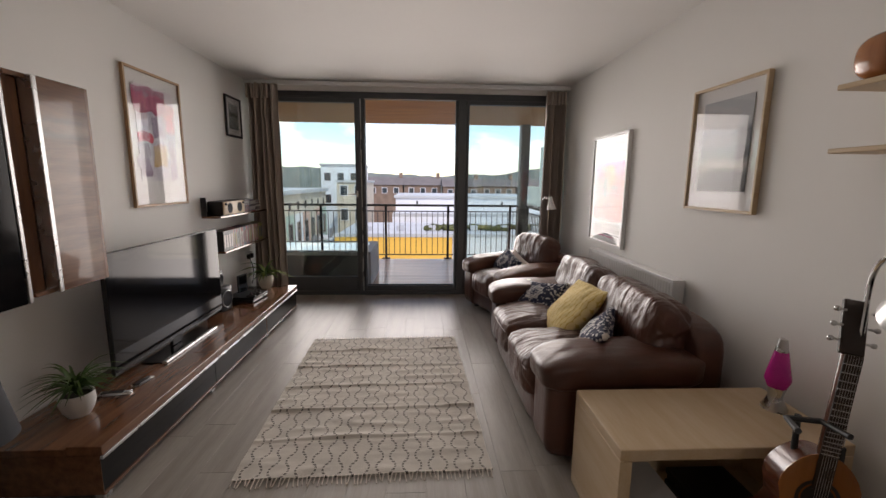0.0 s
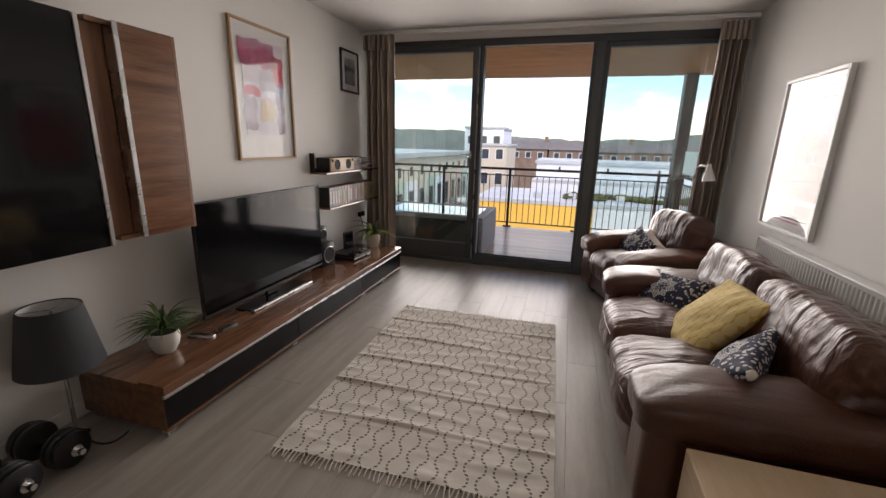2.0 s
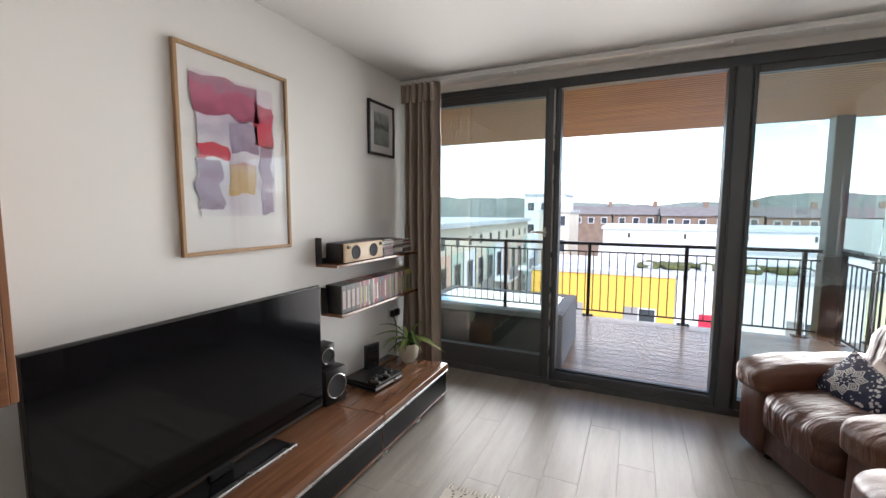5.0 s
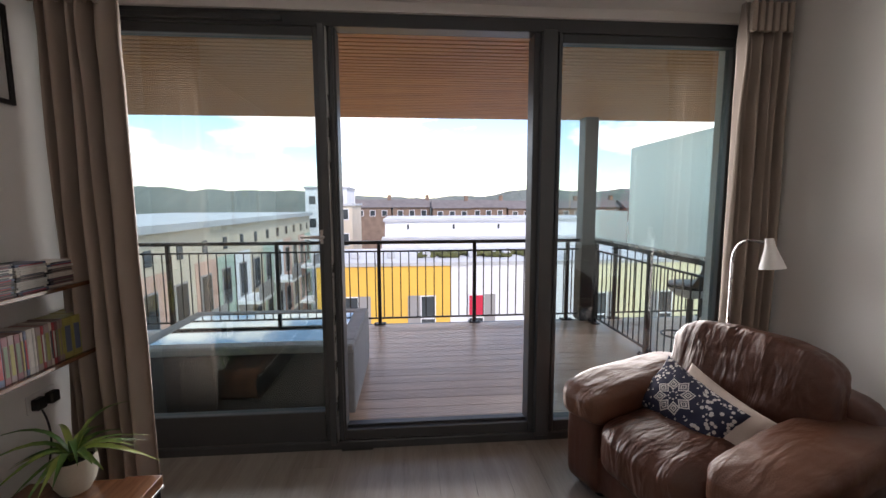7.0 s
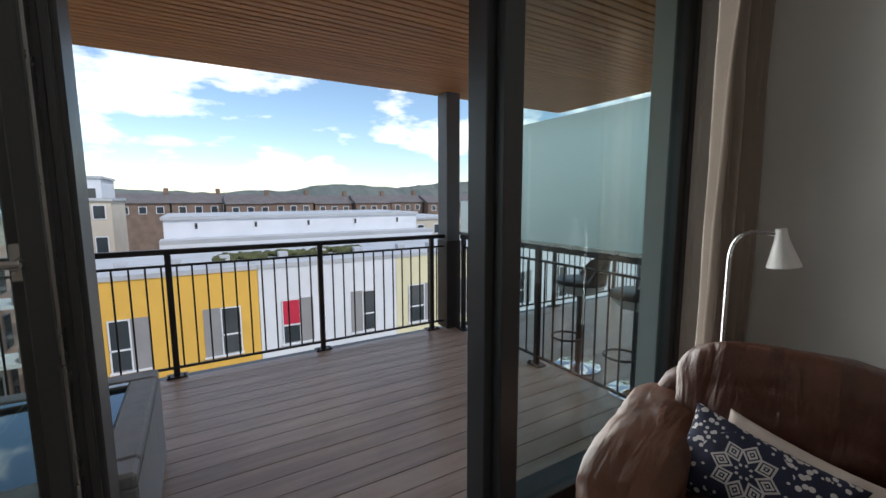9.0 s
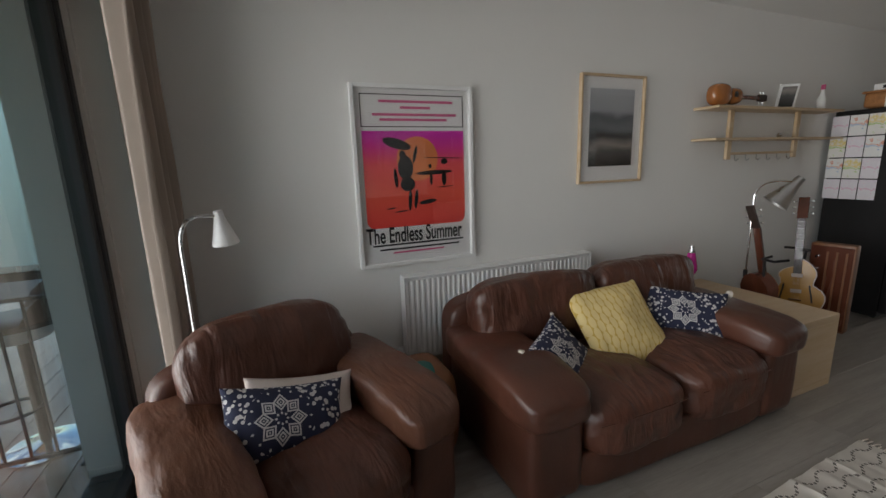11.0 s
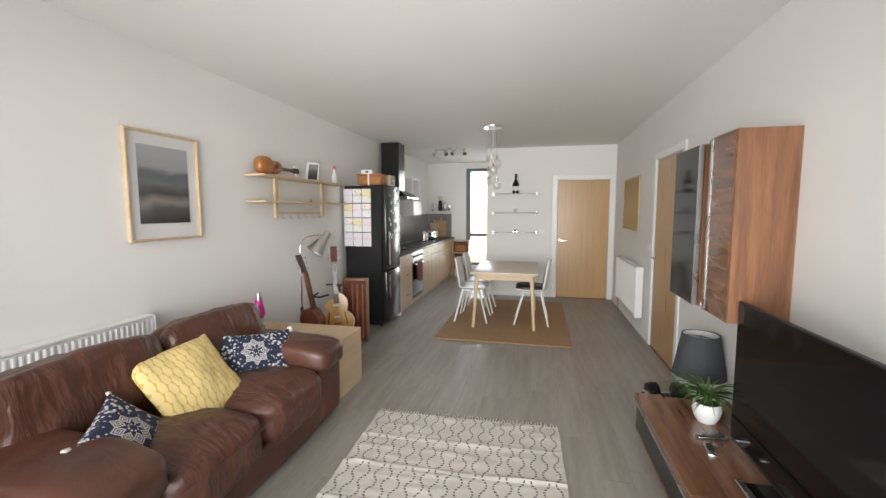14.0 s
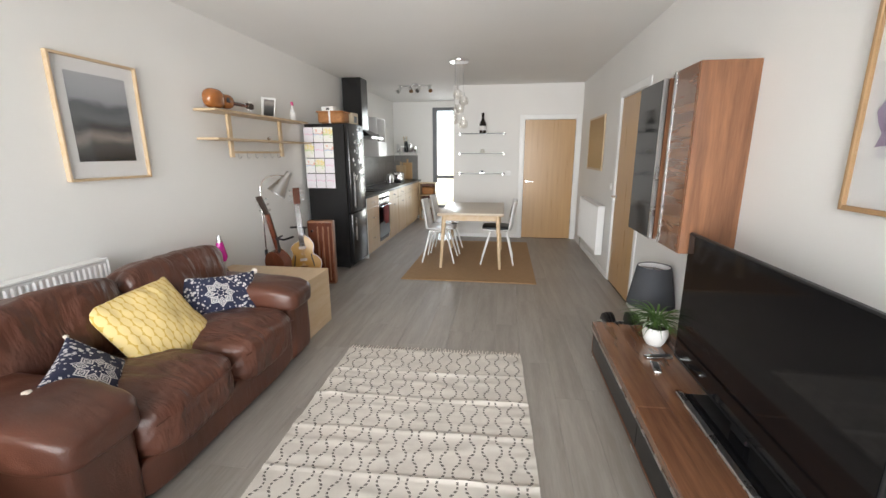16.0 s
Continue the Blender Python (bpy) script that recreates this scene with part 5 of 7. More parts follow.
def side_table():
    t = thing("side_table", "pale birch open box table beside the sofa", "side table", 1.03, 1.66, 0)
    w, d, h, k = 0.93, 0.46, 0.485, 0.048
    part("top", boxed(0, 0, h - k, w, d, h, 0.003), PINE, t)
    part("bottom", boxed(0, 0, 0, w, d, k, 0.003), PINE, t)
    part("side", boxed(0, 0, k, k, d, h - k, 0.002), PINE, t)
    part("side", boxed(w - k, 0, k, w, d, h - k, 0.002), PINE, t)
    part("back", boxed(k, d - 0.012, k, w - k, d, h - k), PINE, t)
    for x, y, sx, sy, n, lab in ((1.12, 1.72, 0.24, 0.30, 4, "stack of papers inside the side table"), (1.45, 1.74, 0.30, 0.28, 3, "stack of dark folders inside the side table")):
        b = thing("paper_stack", lab, "papers", x, y, k)
        for i in range(n):
            part("sheet", boxed(0.01 * (i % 2), 0.008 * (i % 3), 0.03 * i, sx - 0.01 * (i % 3), sy, 0.03 * i + 0.028, 0.002), MAT_BOARD if lab.startswith("stack of p") else BLACK, b)


side_table()


def lava_lamp():
    l = thing("lava_lamp", "magenta lava lamp with a silver base and cap", "lamp", 1.86, 1.93, 0.485)
    part("base", lathe(bmesh.new(), [(0.05, 0), (0.05, 0.006), (0.03, 0.055), (0.028, 0.065), (0.038, 0.105)], 28), SILVER, l)
    part("liquid", lathe(bmesh.new(), [(0.036, 0.105), (0.050, 0.14), (0.047, 0.16), (0.026, 0.27)], 28), LAVA, l, "glowing magenta liquid in a tapered bottle")
    part("cap", lathe(bmesh.new(), [(0.026, 0.27), (0.017, 0.325), (0.012, 0.328)], 24), SILVER, l)
    part("cord", tube(bmesh.new(), arc((-0.05, 0, 0.004), (0.10, -0.1, 0.004), (0.05, -0.16, 0.004), 10), 0.003), CABLE, l)


lava_lamp()


def guitar(name, label, m, top, back, acoustic, stand):
    """A guitar standing on its end: local z along the neck, y out of its face."""
    g = thing(name, label, "guitar")
    g.matrix_world = m
    outline = []
    n = 40
    for i in range(n):
        a = 2 * math.pi * i / n
        z = math.cos(a)
        w = 0.19 if z < 0 else 0.148
        waist = 1 - 0.30 * math.exp(-((z - 0.18) / 0.26) ** 2)
        x = math.sin(a) * w * waist
        zz = 0.245 + 0.245 * z
        if not acoustic:
            x, zz = x * 1.02, zz * 1.03
            if z > 0.35 and math.sin(a) > 0:
                zz -= 0.10 * (z - 0.35)
        outline.append((x, zz))
    th = 0.10 if acoustic else 0.045
    for nm, y0, y1, mt in (("body_sides", -th, -0.004, back), ("soundboard", -0.004, 0.0, top)):
        bm = bmesh.new()
        lo = [bm.verts.new((x, y0, z)) for x, z in outline]
        hi = [bm.verts.new((x, y1, z)) for x, z in outline]
        bm.faces.new(lo)
        bm.faces.new(hi[::-1])
        for i in range(n):
            bm.faces.new((lo[i], lo[(i + 1) % n], hi[(i + 1) % n], hi[i]))
        part(nm, bm, mt, g, smooth=40)
    L0 = 0.49 if acoustic else 0.50
    part("neck", boxed(-0.026, -0.022, L0 - 0.06, 0.026, -0.001, L0 + 0.34, 0.008, 2), back, g)
    fb = part("fingerboard", boxed(-0.027, 0.0, L0 - 0.12, 0.027, 0.007, L0 + 0.34, 0.002), EBONY, g)
    for k in range(16):
        z = L0 + 0.34 - 0.56 * (1 - 2 ** (-(k + 1) / 12))
        if z > L0 - 0.11:
            part("fret", boxed(-0.026, 0.007, z, 0.026, 0.0085, z + 0.0025), SILVER, fb)
    bm = boxed(-0.036, -0.02, 0, 0.036, -0.004, 0.18, 0.004)
    bmesh.ops.rotate(bm, verts=bm.verts, matrix=Matrix.Rotation(radians(10), 3, "X"))
    bmesh.ops.translate(bm, verts=bm.verts, vec=(0, 0, L0 + 0.34))
    part("headstock", bm, EBONY if acoustic else back, g)
    for k in range(3):
        for s in (-1, 1):
            z = L0 + 0.38 + 0.05 * k
            bm = rod(bmesh.new(), (s * 0.036, -0.02, z), (s * 0.055, -0.02, z), 0.004, seg=8)
            soft(bm, s * 0.062, -0.02, z, 0.02, 0.01, 0.018, 2.5, 3)
            part("tuning_peg", bm, SILVER, g)
    if acoustic:
        part("sound_hole", lathe_y(0.05, 0.0, 0.0012, 0.335), BLACK, g)
        part("rosette", ring_y(0.056, 0.068, 0.0012, 0.335), EBONY, g)
        part("bridge", boxed(-0.075, 0.0, 0.145, 0.075, 0.012, 0.172, 0.004), EBONY, g)
    else:
        for sx in (-1, 1):
            bm = tube(bmesh.new(), [(sx * 0.105, 0.0012, 0.15), (sx * 0.098, 0.0012, 0.20), (sx * 0.088, 0.0012, 0.25), (sx * 0.083, 0.0012, 0.29)], 0.006, 6)
            part("f_hole", bm, BLACK, g)
        part("binding", rim_line(outline, 0.001, 0.004), CREAM_CLOTH, g)
        for z in (0.22, 0.35):
            part("pickup", boxed(-0.036, 0.0, z, 0.036, 0.012, z + 0.03, 0.003), CREAM_CLOTH, g)
        part("bridge", boxed(-0.042, 0.0, 0.155, 0.042, 0.014, 0.17, 0.003), CHROME, g)
        part("tailpiece", boxed(-0.045, 0.0, 0.115, 0.045, 0.016, 0.13, 0.004), CHROME, g)
        for x, z in ((0.09, 0.10), (0.125, 0.155), (0.07, 0.055), (0.12, 0.09)):
            b = rod(bmesh.new(), (x, 0, z), (x, 0.016, z), 0.013, seg=14)
            part("knob", b, GOLD_TOP, g)
    for k in range(6):
        x = -0.019 + 0.0076 * k
        part("string", rod(bmesh.new(), (x, 0.011, 0.165), (x, 0.0095, L0 + 0.34), 0.0006, seg=4), SILVER, g)
    return g


def rim_line(outline, y, r):
    """A thin edging that follows the outline of a guitar's body."""
    bm = bmesh.new()
    return tube(bm, [(x, y, z) for x, z in outline + outline[:1]], r, 5)


def lathe_y(r, y0, y1, z):
    bm = lathe(bmesh.new(), [(r, y0), (r, y1)], 28)
    bmesh.ops.rotate(bm, verts=bm.verts, matrix=Matrix.Rotation(radians(-90), 3, "X"))
    bmesh.ops.translate(bm, verts=bm.verts, vec=(0, 0, z))
    return bm


def ring_y(r0, r1, y1, z):
    bm = bmesh.new()
    a = [bm.verts.new((r0 * math.cos(k * math.pi / 16), y1, z + r0 * math.sin(k * math.pi / 16))) for k in range(32)]
    b = [bm.verts.new((r1 * math.cos(k * math.pi / 16), y1, z + r1 * math.sin(k * math.pi / 16))) for k in range(32)]
    for k in range(32):
        bm.faces.new((a[k], a[(k + 1) % 32], b[(k + 1) % 32], b[k]))
    return bm


def leaning(base, head, face):
    """The pose of a guitar that stands on base, reaches towards head and shows its face that way."""
    z = (Vector(head) - Vector(base)).normalized()
    y = Vector(face)
    y = (y - z * y.dot(z)).normalized()
    x = y.cross(z)
    return Matrix.Translation(base) @ Matrix((x, y, z)).transposed().to_4x4()


def guitar_stand(x, y, rz, label):
    s = thing("guitar_stand", label, "guitar stand", x, y, 0, rz, "guitar stands")
    for k in range(3):
        a = radians(90 + 120 * k)
        part("leg", tube(bmesh.new(), [(0, 0, 0.17), (0.2 * math.cos(a), 0.2 * math.sin(a), 0.012)], 0.009), BLACK, s)
    part("pole", rod(bmesh.new(), (0, 0, 0.14), (0.0, -0.03, 0.70), 0.010), BLACK, s)
    part("cradle", tube(bmesh.new(), [(-0.13, 0.12, 0.11), (-0.12, 0.0, 0.10), (0.12, 0.0, 0.10), (0.13, 0.12, 0.11)], 0.009), BLACK, s)
    part("yoke", tube(bmesh.new(), [(-0.07, 0.10, 0.71), (-0.05, 0.0, 0.70), (0.05, 0.0, 0.70), (0.07, 0.10, 0.71)], 0.010), BLACK, s)


guitar("acoustic_guitar", "amber acoustic guitar with dark neck on a stand", leaning((1.53, 1.41, 0.12), (1.715, 1.50, 1.18), (-0.25, -1, 0.12)), SPRUCE, MAHOGANY, True, True)
guitar_stand(1.56, 1.50, 165, "black tubular stand under the acoustic guitar")
guitar("electric_guitar", "gold hollow-body electric guitar on a stand", leaning((1.60, 0.98, 0.13), (1.72, 0.84, 1.15), (-0.3, 1, 0.15)), GOLD_TOP, MAHOGANY, False, True)
guitar_stand(1.66, 0.86, -14, "black tubular stand under the electric guitar")
gc = thing("instrument_case", "brown wooden zither-like case leaning beside the guitars", "instrument case", 1.54, 0.62, 0, 8)
part("body", boxed(-0.13, -0.05, 0, 0.16, 0.05, 0.74, 0.012, 2), BROWN_CASE, gc)
part("lid", boxed(-0.12, 0.05, 0.02, 0.15, 0.062, 0.72, 0.004), MAHOGANY, gc)
for i in range(4):
    part("knob", rod(bmesh.new(), (0.10, 0.06, 0.30 + 0.11 * i), (0.10, 0.085, 0.30 + 0.11 * i), 0.012, seg=12), CHROME, gc)
for i in range(3):
    part("slat", boxed(-0.09 + 0.06 * i, 0.063, 0.05, -0.075 + 0.06 * i, 0.07, 0.68, 0.002), BROWN_CASE, gc)


def floor_lamp(x, y, reach, head_way, top, material, shade_mat, label, size=1.0):
    """A slim floor lamp: round foot, thin stem that bends over, conical head."""
    l = thing("floor_lamp", label, "lamp", x, y, 0)
    part("foot", lathe(bmesh.new(), [(0.10, 0), (0.10, 0.015), (0.03, 0.025), (0.012, 0.035)], 28), material, l)
    dx, dy = reach
    pts = [(0, 0, 0.03), (0, 0, top * 0.5), (0, 0, top - 0.14)] + arc((0, 0, top - 0.13), (dx * 0.55, dy * 0.55, top), (0, 0, top), 8) + [(dx, dy, top - 0.01)]
    part("stem", tube(bmesh.new(), pts, 0.008), material, l)
    w = Vector(head_way).normalized()
    p = Vector((dx, dy, top - 0.01))
    bm = lathe(bmesh.new(), [(a * size, b * size) for a, b in ((0.022, -0.03), (0.028, 0.02), (0.034, 0.04), (0.068, 0.15), (0.064, 0.15), (0.03, 0.04))], 26)
    bmesh.ops.rotate(bm, verts=bm.verts, matrix=w.to_track_quat("Z", "Y").to_matrix())
    bmesh.ops.translate(bm, verts=bm.verts, vec=p)
    part("shade", bm, shade_mat, l, "conical metal shade")
    b = lathe(bmesh.new(), [(a * size, b * size) for a, b in ((0.012, 0.03), (0.028, 0.08), (0.02, 0.11), (0.004, 0.118))], 14)
    bmesh.ops.rotate(b, verts=b.verts, matrix=w.to_track_quat("Z", "Y").to_matrix())
    bmesh.ops.translate(b, verts=b.verts, vec=p)
    part("bulb", b, POT_WHITE, l)
    part("switch", boxed(-0.012, -0.012, top * 0.42, 0.012, 0.012, top * 0.42 + 0.06, 0.004), BLACK, l)
    part("cord", tube(bmesh.new(), arc((0.0, 0.02, 0.02), (0.05, -0.25, 0.006), (0.14, -0.05, 0.006), 10), 0.004), CABLE, l)


floor_lamp(1.71, 1.50, (-0.13, -0.27), (0.45, 0.45, -0.85), 1.28, CHROME, SILVER, "chrome floor lamp with a conical head by the guitars", 1.35)
floor_lamp(1.715, 5.265, (0.07, -0.15), (0.10, -0.1, -1), 1.30, SILVER, WHITE, "slim floor lamp with a pale conical head behind the armchair", 0.85)


def wall_rack():
    s = thing("wall_rack", "pale birch two-tier wall rack with hooks", "shelf", XR, 0.20, 1.45)
    part("upper_shelf", boxed(-0.20, 0.0, 0.375, 0, 1.63, 0.395, 0.003), PINE, s)
    part("lower_shelf", boxed(-0.20, -0.05, 0.145, 0, 1.63, 0.163, 0.003), PINE, s)
    for y in (0.47, 1.33):
        part("upright", boxed(-0.11, y - 0.025, 0.0, -0.085, y + 0.025, 0.375, 0.003), PINE, s)
    part("hook_rail", boxed(-0.108, 0.49, 0.035, -0.09, 1.31, 0.055, 0.003), PINE, s)
    for i in range(6):
        y = 0.56 + 0.136 * i
        part("hook", tube(bmesh.new(), [(-0.098, y, 0.035), (-0.098, y, 0.0), (-0.113, y, -0.012), (-0.128, y, 0.004)], 0.004, 6), SILVER, s)


wall_rack()


def ukulele():
    g = thing("ukulele", "small amber ukulele lying on the wall rack", "ukulele", 1.90, 1.83, 1.845, -90)
    bm = bmesh.new()
    soft(bm, 0.10, 0, 0.082, 0.20, 0.12, 0.16, 2.6, 10)
    soft(bm, 0.25, 0, 0.075, 0.16, 0.11, 0.12, 2.4, 10)
    part("body", bm, SPRUCE, g, smooth=80)
    part("sound_hole", boxed(0.19, -0.062, 0.06, 0.23, -0.050, 0.10, 0.008), BLACK, g)
    bm = boxed(0.30, -0.022, 0.055, 0.54, 0.012, 0.085, 0.006)
    part("neck", bm, MAHOGANY, g)
    part("headstock", boxed(0.54, -0.026, 0.045, 0.63, 0.006, 0.095, 0.006), EBONY, g)
    for i in range(4):
        part("tuning_peg", rod(bmesh.new(), (0.56 + 0.04 * (i // 2), -0.01, 0.04 if i % 2 else 0.1), (0.56 + 0.04 * (i // 2), -0.01, 0.025 if i % 2 else 0.115), 0.006, seg=8), SILVER, g)


ukulele()
p = thing("photo_frame", "white photo frame leaning on the wall rack", "photo frame", 1.94, 0.86, 1.845, 60)
bm = boxed(-0.075, -0.008, 0, 0.075, 0.008, 0.20, 0.003)
bmesh.ops.rotate(bm, verts=bm.verts, matrix=Matrix.Rotation(radians(-14), 3, "X"))
part("frame", bm, WHITE, p)
bm = boxed(-0.055, 0.009, 0.02, 0.055, 0.0105, 0.18)
bmesh.ops.rotate(bm, verts=bm.verts, matrix=Matrix.Rotation(radians(-14), 3, "X"))
part("photo", bm, GREY_ART, p)
b = thing("bottle", "small clear bottle with a pink cap on the rack", "bottle", 1.92, 0.37, 1.845)
part("glass", lathe(bmesh.new(), [(0.034, 0), (0.034, 0.09), (0.014, 0.14), (0.014, 0.17)], 20), POT_WHITE, b)
part("cap", lathe(bmesh.new(), [(0.016, 0.17), (0.016, 0.21)], 16), PINK_INK, b)
part("label", lathe(bmesh.new(), [(0.0345, 0.02), (0.0345, 0.075)], 20), MAT_BOARD, b)
j = thing("knob_ornament", "small round ornament on the lower rack shelf", "ornament", 1.88, 0.98, 1.613)
part("ball", lathe(bmesh.new(), [(0.004, 0), (0.016, 0.006), (0.02, 0.02), (0.014, 0.034), (0.002, 0.038)], 16), SILVER, j)

# ---- kitchen and dining ----
FRIDGE = surface("black gloss enamel", (0.012, 0.012, 0.013), 0.22, vary=0.05, bump=0.0, rough_vary=0.04)
WORKTOP = surface("dark stone-look worktop", (0.06, 0.058, 0.055), 0.35, vary=0.2, scale=40, bump=0.004)
TILE = surface("grey wall tile", (0.22, 0.21, 0.20), 0.35, vary=0.08, scale=6, bump=0.006, random=0.3)
WICKER = surface("orange wicker", (0.45, 0.20, 0.07), 0.7, vary=0.12, scale=30, bump=0.08, grain=120)
CARD_BOX = surface("pale cardboard", (0.55, 0.46, 0.33), 0.85, vary=0.05, bump=0.01)
JUTE = surface("brown jute matting", (0.42, 0.26, 0.13), 0.95, vary=0.1, scale=16, bump=0.09, grain=210, stretch=(1, 6, 1))
WHITE_PLASTIC = surface("white moulded plastic", (0.78, 0.78, 0.77), 0.4, vary=0.02, bump=0.0)
BOTTLE_GLASS = surface("dark brown bottle glass", (0.012, 0.007, 0.004), 0.08, vary=0.05, bump=0.0)
OVEN_CLOTH = surface("red striped tea towel", (0.30, 0.05, 0.05), 0.9, bump=0.04, grain=300)
BULB_GLASS = glass("pendant glass", (0.95, 0.94, 0.92), reflect=0.12)
PAPERS = [artwork("drawing in green and yellow", [(0.0, (0.78, 0.76, 0.72)), (0.38, (0.80, 0.78, 0.74)), (0.46, (0.42, 0.55, 0.16)), (0.60, (0.80, 0.77, 0.70)), (0.72, (0.75, 0.60, 0.15)), (1.0, (0.80, 0.77, 0.74))], 2, 0.17, 22.0, 1.6),
          artwork("drawing in pink and lilac", [(0.0, (0.78, 0.74, 0.78)), (0.45, (0.80, 0.76, 0.80)), (0.55, (0.72, 0.42, 0.56)), (0.65, (0.80, 0.76, 0.80)), (1.0, (0.76, 0.70, 0.76))], 2, 0.17, 22.0, 1.6),
          artwork("drawing in blue and red", [(0.0, (0.79, 0.78, 0.77)), (0.42, (0.80, 0.79, 0.78)), (0.50, (0.30, 0.42, 0.65)), (0.58, (0.80, 0.78, 0.75)), (0.70, (0.68, 0.22, 0.10)), (0.78, (0.80, 0.78, 0.76))], 2, 0.17, 22.0, 1.6)]


def fridge():
    f = thing("fridge_freezer", "tall black fridge freezer covered with children's drawings", "fridge", 1.40, -0.54, 0)
    part("cabinet", boxed(0.06, 0, 0.02, 0.57, 0.555, 1.84, 0.006), FRIDGE, f)
    up = part("upper_door", boxed(0, 0.002, 0.74, 0.056, 0.553, 1.845, 0.012, 2), FRIDGE, f)
    lo = part("lower_door", boxed(0, 0.002, 0.06, 0.056, 0.553, 0.73, 0.012, 2), FRIDGE, f)
    part("handle", boxed(-0.03, 0.48, 0.80, -0.012, 0.50, 1.25, 0.006), SILVER, up, "slim metal handle")
    part("handle", boxed(-0.03, 0.48, 0.38, -0.012, 0.50, 0.68, 0.006), SILVER, lo, "slim metal handle")
    for x in (0.1, 0.5):
        part("foot", rod(bmesh.new(), (x, 0.5, 0), (x, 0.5, 0.02), 0.02), BLACK, f)
    rng = random.Random(9)
    for r in range(4):
        for c in range(3):
            x0, z0 = 0.205 + 0.128 * c, 1.055 + 0.188 * r
            d = thing("drawing", "child's bright drawing fixed to the fridge side", "drawing", 1.40 + x0, 0.016, z0, 0, "drawings on the fridge")
            part("sheet", boxed(0, 0, 0, 0.121, 0.0015, 0.178), PAPERS[(r + c * 2) % 3 if r else 1], d)
    for k in range(26):
        y, z = 0.08 + 0.36 * rng.random(), 1.12 + 0.66 * rng.random()
        m = thing("fridge_magnet", "small pale letter magnet on the fridge door", "magnet", 1.40 - 0.006, -0.54 + y, z, 0, "fridge magnets")
        part("piece", boxed(0, 0, 0, 0.005, 0.02 + 0.03 * rng.random(), 0.018 + 0.03 * rng.random(), 0.002), rng.choice((WHITE_PLASTIC, SILVER, MAT_BOARD)), m)


fridge()
b = thing("basket", "orange wicker basket on top of the fridge", "basket", 1.55, -0.16, 1.845)
part("body", soft(bmesh.new(), 0.1, 0, 0.07, 0.34, 0.26, 0.14, 6, 8, 0.004, 40), WICKER, b, smooth=60)
part("rim", boxed(-0.075, -0.135, 0.128, 0.275, 0.135, 0.148, 0.008), WICKER, b)
part("ribbon", boxed(0.09, -0.136, 0.0, 0.11, 0.136, 0.15, 0.002), MAT_BOARD, b)
b = thing("box", "pale cardboard box on top of the fridge", "box", 1.46, -0.52, 1.845)
part("carton", boxed(0, 0, 0, 0.30, 0.20, 0.15, 0.004), CARD_BOX, b)
part("dark_label", boxed(-0.002, 0.05, 0.03, 0.0, 0.15, 0.11), BLACK, b)
b = thing("box", "small white printed box on the wicker basket", "box", 1.62, -0.18, 1.994)
part("carton", boxed(0, 0, 0, 0.15, 0.10, 0.055, 0.003), WHITE, b)
part("printed_label", boxed(0.05, 0.1, 0.015, 0.09, 0.1015, 0.04), BLACK, b)

KY0, KY1, KX = -4.40, -0.58, 1.42


def base_unit(y0, y1, fronts, label, name="base_cabinet"):
    u = thing(name, label, "cabinet", KX, y0, 0, 0, "base cabinets")
    w = y1 - y0
    part("body", boxed(0.022, 0.001, 0.10, 0.54, w - 0.001, 0.86, 0.001), WHITE, u)
    part("plinth", boxed(0.06, 0.0, 0.0, 0.08, w, 0.10), BEECH, u)
    for a, b, kind in fronts:
        d = part("drawer_front" if kind == "drawer" else "door", boxed(0.0, 0.003, a, 0.02, w - 0.003, b, 0.003), BEECH, u)
        z = (a + b) / 2 if kind == "drawer" else b - 0.09
        bm = tube(bmesh.new(), arc((-0.001, w / 2 - 0.05, z), (-0.001, w / 2 + 0.05, z), (-0.05, w / 2, z), 8), 0.006, 8)
        part("handle", bm, CHROME, d, "chrome bow handle")


DRAWERS = [(0.10, 0.40, "drawer"), (0.405, 0.70, "drawer"), (0.705, 0.86, "drawer")]
CUPBOARD = [(0.10, 0.70, "door"), (0.705, 0.86, "drawer")]
base_unit(-1.18, -0.585, DRAWERS, "beech drawer unit with chrome bow handles")
o = thing("oven", "built-in oven with a dark glass door and towel", "oven", KX, -1.78, 0)
part("body", boxed(0.022, 0.002, 0.10, 0.54, 0.596, 0.86), BLACK, o)
part("plinth", boxed(0.06, 0, 0, 0.08, 0.598, 0.10), BEECH, o)
part("door", boxed(0.0, 0.004, 0.16, 0.02, 0.594, 0.70, 0.004), GLOSS_BLACK, o, "dark glass oven door")
part("control_panel", boxed(0.0, 0.004, 0.71, 0.02, 0.594, 0.86, 0.003), SILVER, o)
for i in range(5):
    part("knob", rod(bmesh.new(), (0, 0.08 + 0.11 * i, 0.785), (-0.022, 0.08 + 0.11 * i, 0.785), 0.018, seg=16), BLACK, o)
bm = rod(bmesh.new(), (-0.035, 0.05, 0.665), (-0.035, 0.55, 0.665), 0.009)
rod(bm, (0, 0.07, 0.665), (-0.035, 0.07, 0.665), 0.007)
rod(bm, (0, 0.53, 0.665), (-0.035, 0.53, 0.665), 0.007)
part("handle", bm, CHROME, o)
t = thing("tea_towel", "dark red tea towel hanging on the oven handle", "towel", KX - 0.047, -1.55, 0.38)
bm = bmesh.new()
